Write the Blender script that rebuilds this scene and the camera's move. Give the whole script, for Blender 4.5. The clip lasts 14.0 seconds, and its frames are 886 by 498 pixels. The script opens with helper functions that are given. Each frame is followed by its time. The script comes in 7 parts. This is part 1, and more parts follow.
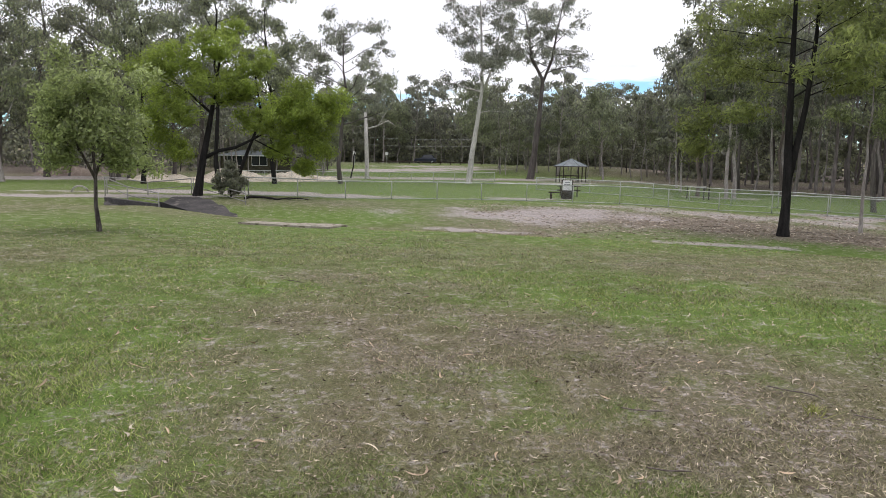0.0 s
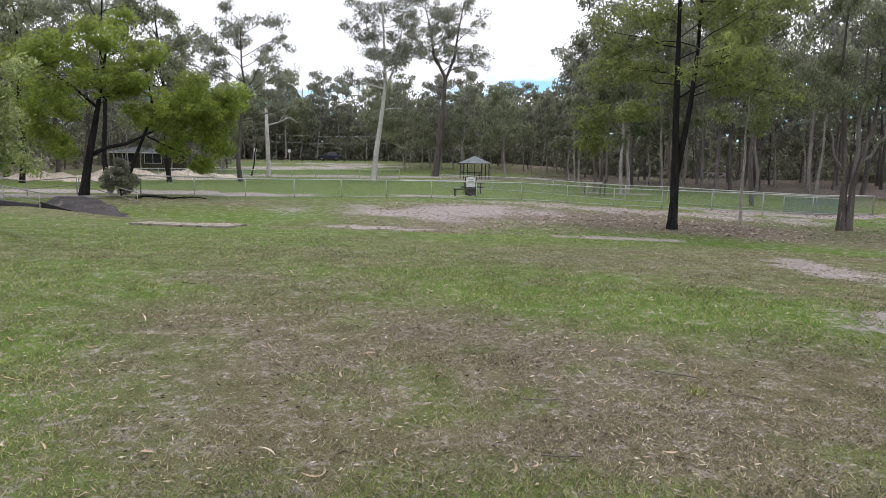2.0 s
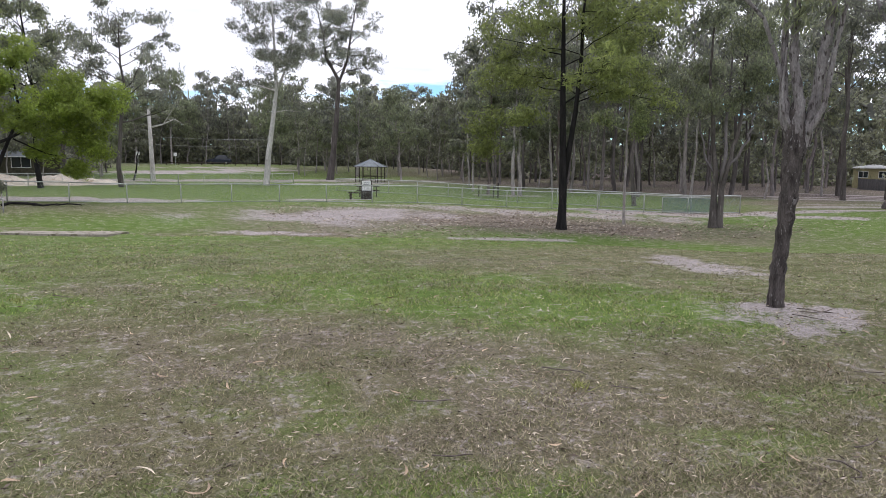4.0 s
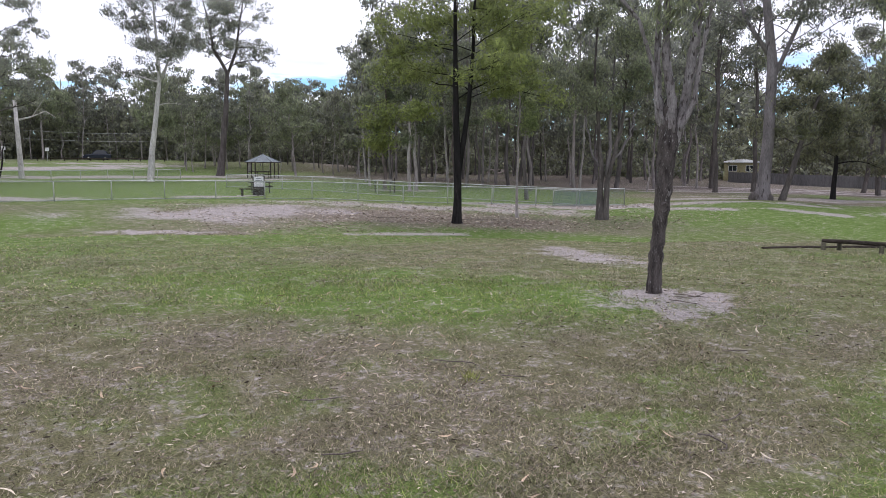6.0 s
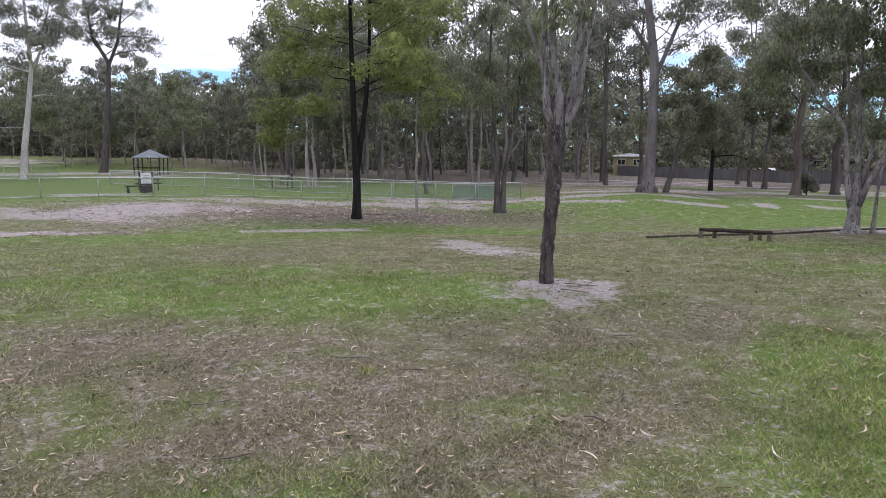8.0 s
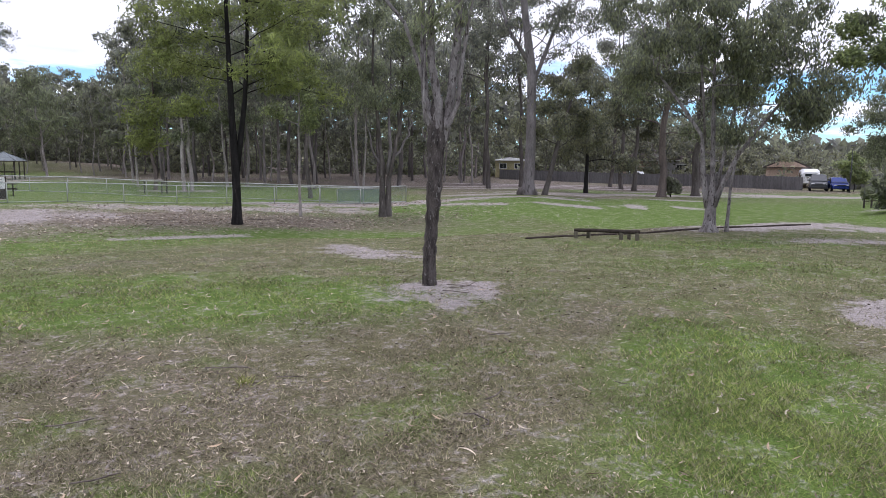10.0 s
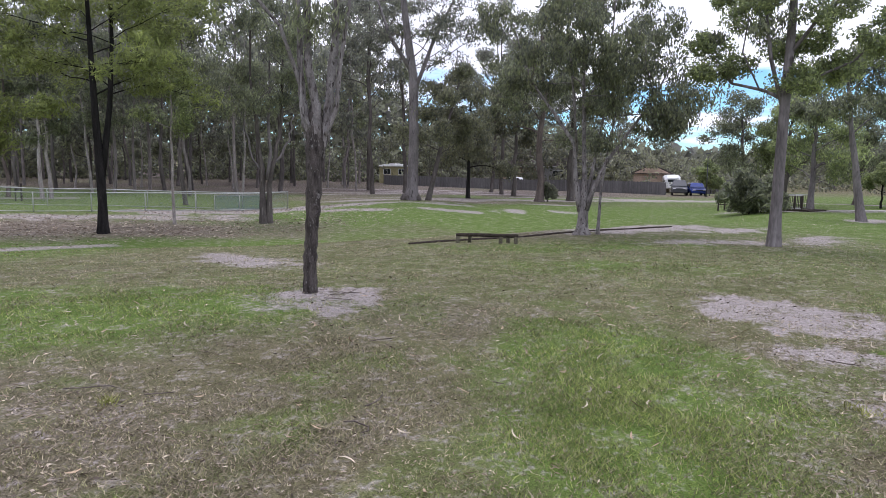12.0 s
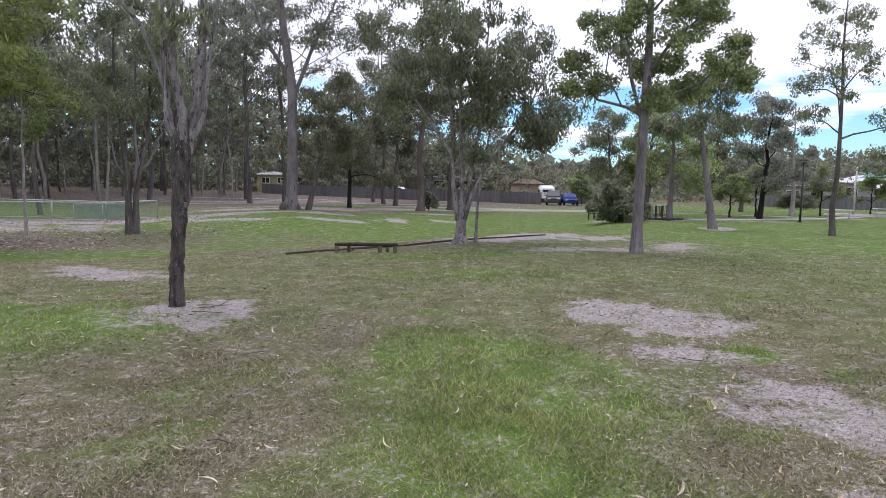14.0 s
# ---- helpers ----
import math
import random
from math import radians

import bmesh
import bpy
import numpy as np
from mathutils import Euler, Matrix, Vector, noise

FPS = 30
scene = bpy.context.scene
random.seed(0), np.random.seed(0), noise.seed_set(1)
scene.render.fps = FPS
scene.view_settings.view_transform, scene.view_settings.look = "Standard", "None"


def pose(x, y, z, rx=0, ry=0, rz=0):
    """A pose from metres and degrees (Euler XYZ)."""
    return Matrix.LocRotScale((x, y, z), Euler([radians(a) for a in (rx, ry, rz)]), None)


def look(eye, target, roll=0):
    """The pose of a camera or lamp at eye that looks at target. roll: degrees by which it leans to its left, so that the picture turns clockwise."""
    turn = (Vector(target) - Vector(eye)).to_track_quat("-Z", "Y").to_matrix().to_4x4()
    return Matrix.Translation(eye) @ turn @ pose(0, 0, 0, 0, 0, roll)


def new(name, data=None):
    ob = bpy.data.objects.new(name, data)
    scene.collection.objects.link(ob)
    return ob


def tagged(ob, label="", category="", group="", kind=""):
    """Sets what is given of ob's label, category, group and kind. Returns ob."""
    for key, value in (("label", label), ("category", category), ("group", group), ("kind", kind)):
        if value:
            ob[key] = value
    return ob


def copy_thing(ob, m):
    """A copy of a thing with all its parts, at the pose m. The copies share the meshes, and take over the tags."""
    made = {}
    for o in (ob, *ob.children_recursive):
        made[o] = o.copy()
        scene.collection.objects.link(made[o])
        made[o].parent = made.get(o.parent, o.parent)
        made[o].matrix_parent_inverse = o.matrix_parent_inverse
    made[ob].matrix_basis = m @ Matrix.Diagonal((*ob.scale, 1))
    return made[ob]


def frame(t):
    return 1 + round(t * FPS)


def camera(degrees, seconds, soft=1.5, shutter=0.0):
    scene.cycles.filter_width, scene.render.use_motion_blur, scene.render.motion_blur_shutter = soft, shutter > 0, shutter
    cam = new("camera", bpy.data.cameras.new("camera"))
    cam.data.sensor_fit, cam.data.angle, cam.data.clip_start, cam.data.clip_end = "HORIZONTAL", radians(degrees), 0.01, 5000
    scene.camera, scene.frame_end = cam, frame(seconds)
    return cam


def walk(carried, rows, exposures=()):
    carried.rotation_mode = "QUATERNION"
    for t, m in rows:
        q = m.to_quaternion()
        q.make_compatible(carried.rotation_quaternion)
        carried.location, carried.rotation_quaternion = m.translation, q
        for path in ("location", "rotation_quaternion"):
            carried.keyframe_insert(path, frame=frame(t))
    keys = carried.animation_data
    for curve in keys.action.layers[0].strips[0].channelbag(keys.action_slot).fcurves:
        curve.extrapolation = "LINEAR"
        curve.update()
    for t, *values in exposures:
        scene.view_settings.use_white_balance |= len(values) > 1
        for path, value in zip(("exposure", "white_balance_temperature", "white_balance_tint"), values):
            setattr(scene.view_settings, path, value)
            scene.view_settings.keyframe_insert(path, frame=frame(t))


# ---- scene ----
cam = camera(66.0, 14.0, soft=0.5)
PATH = [
    (0, pose(-0.196, 0.082, 1.602, 82.71, -0.91, 0.00)),
    (0.5, pose(-0.183, 0.080, 1.604, 82.59, -0.88, -1.92)),
    (1, pose(-0.167, 0.083, 1.601, 82.51, -0.81, -3.86)),
    (1.5, pose(-0.148, 0.077, 1.601, 82.48, -0.82, -5.83)),
    (2, pose(-0.135, 0.086, 1.596, 82.61, -0.86, -7.89)),
    (2.5, pose(-0.120, 0.091, 1.597, 82.76, -0.85, -10.05)),
    (3, pose(-0.107, 0.081, 1.603, 82.89, -0.80, -12.22)),
    (5.5, pose(-0.024, 0.055, 1.600, 82.80, -0.58, -22.99)),
    (6, pose(-0.007, 0.058, 1.595, 82.68, -0.56, -25.13)),
    (6.5, pose(0.007, 0.051, 1.596, 82.54, -0.49, -27.19)),
    (7, pose(0.021, 0.046, 1.596, 82.40, -0.46, -29.19)),
    (9.5, pose(0.063, -0.034, 1.597, 82.58, -0.39, -40.47)),
    (10, pose(0.078, -0.030, 1.591, 82.71, -0.49, -42.94)),
    (10.5, pose(0.091, -0.032, 1.587, 82.85, -0.59, -45.35)),
    (11, pose(0.093, -0.048, 1.590, 82.99, -0.62, -47.76)),
    (11.5, pose(0.098, -0.064, 1.595, 83.11, -0.64, -50.15)),
    (12, pose(0.101, -0.082, 1.597, 83.27, -0.65, -52.57)),
    (12.5, pose(0.108, -0.098, 1.598, 83.45, -0.73, -54.96)),
    (13, pose(0.137, -0.112, 1.591, 83.67, -0.85, -57.32)),
    (13.5, pose(0.142, -0.139, 1.595, 83.89, -0.92, -59.77)),
    (14, pose(0.148, -0.151, 1.593, 84.21, -1.12, -62.37)),
]
walk(cam, PATH, [(0, 0.0, 6240, 15.2), (3, 0.0, 6050, 17.0), (6.5, 0.0, 5830, 20.0), (14, 0.0, 5790, 21.2)])

# ---- sky and sun ----
SUN_EL, SUN_AZ = 75.0, 35.0          # height, and bearing clockwise from +y
world = bpy.data.worlds.new("sky")
scene.world = world
world.use_nodes = True
wn, wl = world.node_tree.nodes, world.node_tree.links
wn.clear()


def wnode(kind, **kw):
    n = wn.new(kind)
    for k, v in kw.items():
        if k == "inputs":
            for key, val in v.items():
                n.inputs[key].default_value = val
    return n


sky = wn.new("ShaderNodeTexSky")
sky.sky_type, sky.sun_disc = "NISHITA", False
sky.sun_elevation, sky.sun_rotation = radians(SUN_EL), radians(SUN_AZ)
sky.air_density, sky.dust_density, sky.ozone_density = 1.0, 0.3, 3.0
geo_w = wn.new("ShaderNodeTexCoord")
sep = wn.new("ShaderNodeSeparateXYZ")
wl.new(geo_w.outputs["Generated"], sep.inputs[0])
flat_z = wnode("ShaderNodeMath")
flat_z.operation = "MAXIMUM"
flat_z.inputs[1].default_value = 0.0
wl.new(sep.outputs["Z"], flat_z.inputs[0])
lift = wnode("ShaderNodeMath")
lift.operation = "ADD"
lift.inputs[1].default_value = 0.09
wl.new(flat_z.outputs[0], lift.inputs[0])
div = wn.new("ShaderNodeVectorMath")
div.operation = "DIVIDE"
wl.new(geo_w.outputs["Generated"], div.inputs[0])
comb = wn.new("ShaderNodeCombineXYZ")
for k in range(3):
    wl.new(lift.outputs[0], comb.inputs[k])
wl.new(comb.outputs[0], div.inputs[1])
cloud = wn.new("ShaderNodeTexNoise")
cloud.inputs["Scale"].default_value = CLOUD_SCALE = 0.62
cloud.inputs["Detail"].default_value = 7.0
cloud.inputs["Roughness"].default_value = 0.55
shift = wn.new("ShaderNodeVectorMath")
shift.operation = "ADD"
shift.inputs[1].default_value = (3.1, 1.7, 0.0)
wl.new(div.outputs[0], shift.inputs[0])
wl.new(shift.outputs[0], cloud.inputs["Vector"])
ramp = wn.new("ShaderNodeValToRGB")
ramp.color_ramp.elements[0].position, ramp.color_ramp.elements[1].position = 0.735, 0.82
thick = wn.new("ShaderNodeMath")
thick.operation = "MULTIPLY_ADD"
thick.inputs[1].default_value = 3.2
wl.new(flat_z.outputs[0], thick.inputs[0])
wl.new(cloud.outputs["Fac"], thick.inputs[2])
wl.new(thick.outputs[0], ramp.inputs[0])
blue = wn.new("ShaderNodeMix")
blue.data_type = "RGBA"
blue.blend_type = "MULTIPLY"
blue.inputs["Factor"].default_value = 1.0
blue.inputs["B"].default_value = (0.115, 0.155, 0.17, 1)
wl.new(sky.outputs[0], blue.inputs["A"])
puff = wn.new("ShaderNodeTexNoise")
puff.inputs["Scale"].default_value = 2.2
puff.inputs["Detail"].default_value = 5.0
wl.new(shift.outputs[0], puff.inputs["Vector"])
white = wn.new("ShaderNodeValToRGB")
white.color_ramp.elements[0].position, white.color_ramp.elements[1].position = 0.3, 0.6
white.color_ramp.elements[0].color, white.color_ramp.elements[1].color = (0.97, 0.99, 1.03, 1), (1.27, 1.27, 1.28, 1)
wl.new(puff.outputs["Fac"], white.inputs[0])
skymix = wn.new("ShaderNodeMix")
skymix.data_type = "RGBA"
wl.new(ramp.outputs["Color"], skymix.inputs["Factor"])
wl.new(blue.outputs["Result"], skymix.inputs["A"])
wl.new(white.outputs["Color"], skymix.inputs["B"])
bg = wn.new("ShaderNodeBackground")
bg.inputs["Strength"].default_value = 1.0
wl.new(skymix.outputs["Result"], bg.inputs["Color"])
wout = wn.new("ShaderNodeOutputWorld")
wl.new(bg.outputs[0], wout.inputs[0])

lamp = new("sun", bpy.data.lights.new("sun", "SUN"))
lamp.data.energy, lamp.data.angle, lamp.data.color = 1.4, radians(25), (1.0, 0.96, 0.9)
sx, sy = math.sin(radians(SUN_AZ)), math.cos(radians(SUN_AZ))
lamp.matrix_world = look((sx * 60, sy * 60, 60 * math.tan(radians(SUN_EL))), (0, 0, 0))


# ---- materials ----
def nodes_of(name):
    m = bpy.data.materials.new(name)
    m.use_nodes = True
    nt = m.node_tree
    return m, nt.nodes, nt.links, nt.nodes["Principled BSDF"]


def rgba(c, k=1.0):
    return (c[0] * k, c[1] * k, c[2] * k, 1)


def surface(name, c1, c2, scale=3.0, rough=0.8, bump=0.3, stretch=(1, 1, 1), metal=0.0, c3=None, spots=0.6, spot_scale=None, fine=9.0, jitter=0.0):
    """Two tones in patches, a third in spots, fine grain and relief."""
    m, n, l, b = nodes_of(name)
    tc = n.new("ShaderNodeTexCoord")
    mp = n.new("ShaderNodeMapping")
    mp.inputs["Scale"].default_value = stretch
    l.new(tc.outputs["Object"], mp.inputs[0])
    a = n.new("ShaderNodeTexNoise")
    a.inputs["Scale"].default_value, a.inputs["Detail"].default_value, a.inputs["Roughness"].default_value = scale, 5, 0.6
    l.new(mp.outputs[0], a.inputs["Vector"])
    r = n.new("ShaderNodeValToRGB")
    r.color_ramp.elements[0].position, r.color_ramp.elements[1].position = 0.35, 0.65
    r.color_ramp.elements[0].color, r.color_ramp.elements[1].color = rgba(c1), rgba(c2)
    l.new(a.outputs["Fac"], r.inputs[0])
    last = r.outputs["Color"]
    if c3:
        s = n.new("ShaderNodeTexNoise")
        s.inputs["Scale"].default_value, s.inputs["Detail"].default_value = spot_scale or scale * 2.3, 6
        l.new(mp.outputs[0], s.inputs["Vector"])
        sr = n.new("ShaderNodeValToRGB")
        sr.color_ramp.elements[0].position, sr.color_ramp.elements[1].position = spots, spots + 0.06
        l.new(s.outputs["Fac"], sr.inputs[0])
        mx = n.new("ShaderNodeMix")
        mx.data_type = "RGBA"
        mx.inputs["B"].default_value = rgba(c3)
        l.new(sr.outputs["Color"], mx.inputs["Factor"])
        l.new(last, mx.inputs["A"])
        last = mx.outputs["Result"]
    g = n.new("ShaderNodeTexNoise")
    g.inputs["Scale"].default_value, g.inputs["Detail"].default_value = scale * fine, 4
    l.new(mp.outputs[0], g.inputs["Vector"])
    gr = n.new("ShaderNodeMapRange")
    gr.inputs["From Min"].default_value, gr.inputs["From Max"].default_value = 0.3, 0.7
    gr.inputs["To Min"].default_value, gr.inputs["To Max"].default_value = 0.72, 1.25
    l.new(g.outputs["Fac"], gr.inputs["Value"])
    val = gr.outputs["Result"]
    if jitter:
        oi = n.new("ShaderNodeObjectInfo")
        jr = n.new("ShaderNodeMapRange")
        jr.inputs["To Min"].default_value, jr.inputs["To Max"].default_value = 1 - jitter, 1 + jitter
        l.new(oi.outputs["Random"], jr.inputs["Value"])
        mu = n.new("ShaderNodeMath")
        mu.operation = "MULTIPLY"
        l.new(val, mu.inputs[0])
        l.new(jr.outputs["Result"], mu.inputs[1])
        val = mu.outputs[0]
    vm = n.new("ShaderNodeVectorMath")
    vm.operation = "SCALE"
    l.new(last, vm.inputs[0])
    l.new(val, vm.inputs["Scale"])
    l.new(vm.outputs[0], b.inputs["Base Color"])
    bp = n.new("ShaderNodeBump")
    bp.inputs["Strength"].default_value, bp.inputs["Distance"].default_value = bump, 0.02
    l.new(g.outputs["Fac"], bp.inputs["Height"])
    l.new(bp.outputs[0], b.inputs["Normal"])
    b.inputs["Roughness"].default_value, b.inputs["Metallic"].default_value = rough, metal
    b.inputs["Specular IOR Level"].default_value = 0.15 if rough > 0.7 else 0.45
    return m


def leafy(name, dark, mid, light, through_light=0.35, rough=0.5, mat_up=0.0, spray=0.0):
    """Leaves: each one takes its own tone; light passes through them; a spray shades as one soft mass."""
    m, n, l, b = nodes_of(name)
    gi = n.new("ShaderNodeNewGeometry")
    oi = n.new("ShaderNodeObjectInfo")
    r = n.new("ShaderNodeValToRGB")
    r.color_ramp.elements[0].color, r.color_ramp.elements[1].color = rgba(dark), rgba(light)
    e = r.color_ramp.elements.new(0.55)
    e.color = rgba(mid)
    l.new(gi.outputs["Random Per Island"], r.inputs[0])
    tc = n.new("ShaderNodeTexCoord")
    a = n.new("ShaderNodeTexNoise")
    a.inputs["Scale"].default_value, a.inputs["Detail"].default_value = 0.7, 2
    l.new(tc.outputs["Object"], a.inputs["Vector"])
    mr = n.new("ShaderNodeMapRange")
    mr.inputs["From Min"].default_value, mr.inputs["From Max"].default_value = 0.3, 0.7
    mr.inputs["To Min"].default_value, mr.inputs["To Max"].default_value = 0.7, 1.3
    l.new(a.outputs["Fac"], mr.inputs["Value"])
    jr = n.new("ShaderNodeMapRange")
    jr.inputs["To Min"].default_value, jr.inputs["To Max"].default_value = 0.82, 1.18
    l.new(oi.outputs["Random"], jr.inputs["Value"])
    mu = n.new("ShaderNodeMath")
    mu.operation = "MULTIPLY"
    l.new(mr.outputs["Result"], mu.inputs[0])
    l.new(jr.outputs["Result"], mu.inputs[1])
    vm = n.new("ShaderNodeVectorMath")
    vm.operation = "SCALE"
    l.new(r.outputs["Color"], vm.inputs[0])
    l.new(mu.outputs[0], vm.inputs["Scale"])
    l.new(vm.outputs[0], b.inputs["Base Color"])
    b.inputs["Roughness"].default_value = rough
    b.inputs["Specular IOR Level"].default_value = 0.35 if spray else 0.2
    tr = n.new("ShaderNodeBsdfTranslucent")
    if mat_up:
        up = n.new("ShaderNodeMix")
        up.data_type = "VECTOR"
        up.inputs["Factor"].default_value = mat_up
        up.inputs["B"].default_value = (0, 0, 1)
        l.new(gi.outputs["Normal"], up.inputs["A"])
        l.new(up.outputs["Result"], b.inputs["Normal"])
    if spray:
        at_ = n.new("ShaderNodeAttribute")
        at_.attribute_name = "spray"
        vt = n.new("ShaderNodeVectorTransform")
        vt.vector_type, vt.convert_from, vt.convert_to = "VECTOR", "OBJECT", "WORLD"
        l.new(at_.outputs["Vector"], vt.inputs[0])
        sm = n.new("ShaderNodeMix")
        sm.data_type = "VECTOR"
        sm.inputs["Factor"].default_value = spray
        l.new(gi.outputs["Normal"], sm.inputs["A"])
        l.new(vt.outputs[0], sm.inputs["B"])
        un = n.new("ShaderNodeVectorMath")
        un.operation = "NORMALIZE"
        l.new(sm.outputs["Result"], un.inputs[0])
        l.new(un.outputs[0], b.inputs["Normal"])
    l.new(vm.outputs[0], tr.inputs["Color"])
    mix = n.new("ShaderNodeMixShader")
    mix.inputs[0].default_value = through_light
    l.new(b.outputs[0], mix.inputs[1])
    l.new(tr.outputs[0], mix.inputs[2])
    l.new(mix.outputs[0], n["Material Output"].inputs["Surface"])
    return m


def plain(name, c, rough=0.5, metal=0.0):
    m, n, l, b = nodes_of(name)
    b.inputs["Base Color"].default_value = rgba(c)
    b.inputs["Roughness"].default_value, b.inputs["Metallic"].default_value = rough, metal
    return m


LEAF_GUM = leafy("gum_leaves", (0.129, 0.134, 0.110), (0.206, 0.231, 0.136), (0.344, 0.367, 0.199), 0.42, 0.45, spray=0.45)
LEAF_GREY = leafy("grey_gum_leaves", (0.164, 0.165, 0.155), (0.255, 0.268, 0.202), (0.394, 0.403, 0.281), 0.48, 0.45, spray=0.45)
LEAF_BRIGHT = leafy("bright_wattle_leaves", (0.234, 0.295, 0.067), (0.352, 0.461, 0.072), (0.483, 0.600, 0.106), 0.48, 0.45, spray=0.58)
LEAF_OLIVE = leafy("olive_leaves", (0.163, 0.178, 0.134), (0.259, 0.286, 0.165), (0.384, 0.425, 0.235), 0.42, 0.45, spray=0.45)
CHIP = leafy("bark_chips", (0.075, 0.058, 0.046), (0.21, 0.17, 0.138), (0.5, 0.42, 0.34), 0.0, 0.9)
LEAF_FRESH = leafy("fresh_gum_leaves", (0.150, 0.171, 0.106), (0.251, 0.302, 0.122), (0.419, 0.474, 0.194), 0.42, 0.45, spray=0.45)
LEAF_WATTLE = leafy("wattle_leaves", (0.206, 0.238, 0.096), (0.312, 0.368, 0.110), (0.436, 0.497, 0.155), 0.48, 0.45, spray=0.58)
LEAF_DARK = leafy("dark_leaves", (0.119, 0.118, 0.100), (0.178, 0.185, 0.109), (0.276, 0.276, 0.157), 0.38, 0.45, spray=0.45)
LEAF_SAP = leafy("sapling_leaves", (0.188, 0.216, 0.103), (0.308, 0.373, 0.127), (0.493, 0.566, 0.230), 0.42, 0.45, spray=0.45)
LEAF_LIME = leafy("lime_leaves", (0.15, 0.16, 0.05), (0.28, 0.295, 0.085), (0.42, 0.43, 0.16), 0.30)
LEAF_WOOD = leafy("woodland_leaves", (0.138, 0.137, 0.120), (0.214, 0.224, 0.148), (0.330, 0.345, 0.205), 0.40, 0.45, spray=0.45)
BARK_PALE = surface("pale_bark", (0.270, 0.240, 0.224), (0.420, 0.385, 0.359), 1.6, 0.75, 0.4, (1.500, 1.500, 0.416), c3=(0.220, 0.190, 0.166), spots=0.6)
BARK_WHITE = surface("white_bark", (0.445, 0.418, 0.394), (0.636, 0.605, 0.568), 1.2, 0.7, 0.3, (1.590, 1.650, 0.464), c3=(0.297, 0.264, 0.232), spots=0.62)
BARK_GREY = surface("grey_bark", (0.075, 0.065, 0.059), (0.145, 0.128, 0.116), 1.8, 0.85, 0.6, (2.2, 2.2, 0.35), c3=(0.21, 0.19, 0.172), spots=0.65)
BARK_DUN = surface("dun_smooth_bark", (0.135, 0.12, 0.118), (0.235, 0.212, 0.208), 1.5, 0.8, 0.4, (1.8, 1.8, 0.4), c3=(0.08, 0.07, 0.068), spots=0.62)
BARK_BLACK = surface("black_bark", (0.012, 0.011, 0.011), (0.03, 0.027, 0.026), 3.0, 0.9, 1.0, (2.5, 2.5, 0.4), c3=(0.06, 0.05, 0.045), spots=0.66)
BARK_ROUGH = surface("dark_rough_bark", (0.036, 0.03, 0.028), (0.135, 0.116, 0.107), 8.0, 0.95, 1.0, (1.6, 1.6, 0.4), c3=(0.25, 0.235, 0.22), spots=0.615, spot_scale=42)
BARK_MIX = surface("smooth_pale_stem_bark", (0.145, 0.128, 0.122), (0.31, 0.288, 0.276), 5.5, 0.8, 0.8, (1.6, 1.6, 0.6), c3=(0.085, 0.073, 0.068), spots=0.56, spot_scale=16)
BARK_RED = surface("reddish_bark", (0.1, 0.082, 0.074), (0.185, 0.15, 0.132), 1.7, 0.9, 0.6, (2.2, 2.2, 0.35))
BARK_FAR = surface("woodland_bark", (0.120, 0.105, 0.099), (0.260, 0.230, 0.217), 0.5, 0.9, 0.5, (2.000, 2.000, 0.424), jitter=0.45)
TIMBER_OLD = surface("weathered_dark_timber", (0.035, 0.028, 0.022), (0.075, 0.06, 0.048), 4, 0.9, 0.7, (1, 6, 6))
TIMBER_MOSS = surface("mossy_grey_timber", (0.05, 0.048, 0.03), (0.11, 0.1, 0.07), 4, 0.9, 0.7)
PALING = surface("grey_palings", (0.15, 0.143, 0.142), (0.205, 0.197, 0.195), 0.8, 0.9, 0.4, (4, 4, 0.5), jitter=0.09)
GALV = surface("galvanised_steel", (0.4, 0.41, 0.385), (0.52, 0.53, 0.5), 5, 0.5, 0.1, metal=0.3)
OLDPIPE = surface("weathered_steel_pipe", (0.2, 0.19, 0.17), (0.3, 0.29, 0.27), 5, 0.6, 0.15, metal=0.3)
GREENWIRE = surface("green_coated_wire", (0.2, 0.235, 0.205), (0.28, 0.315, 0.28), 3, 0.6, 0.1)
CONCRETE = surface("concrete", (0.3, 0.28, 0.25), (0.42, 0.4, 0.36), 1.5, 0.9, 0.4, c3=(0.2, 0.18, 0.16))
STRIP_CON = surface("sandy_worn_concrete", (0.25, 0.22, 0.18), (0.36, 0.325, 0.27), 2.5, 0.95, 0.5, c3=(0.16, 0.145, 0.1), spots=0.55)
WETCON = surface("dark_drain_concrete", (0.045, 0.042, 0.042), (0.085, 0.078, 0.075), 1.1, 0.8, 0.5, c3=(0.14, 0.125, 0.11))
ROOF_GREY = surface("grey_metal_roof", (0.13, 0.15, 0.16), (0.2, 0.225, 0.235), 2, 0.65, 0.1)
BROWN_STEEL = surface("dark_brown_post", (0.03, 0.022, 0.018), (0.055, 0.042, 0.034), 4, 0.6, 0.2)
WHITE_PANEL = surface("white_painted_panel", (0.68, 0.68, 0.66), (0.8, 0.8, 0.78), 3, 0.5, 0.1)
SAND_HEAP = surface("cream_sand_heap", (0.46, 0.4, 0.32), (0.62, 0.55, 0.45), 0.9, 0.95, 0.8, c3=(0.34, 0.27, 0.19))
BRICK_TAN = surface("tan_brick_wall", (0.42, 0.31, 0.24), (0.52, 0.4, 0.31), 1.2, 0.9, 0.3)
WALL_CREAM = surface("cream_weatherboard", (0.33, 0.295, 0.16), (0.41, 0.37, 0.21), 1.5, 0.8, 0.2)
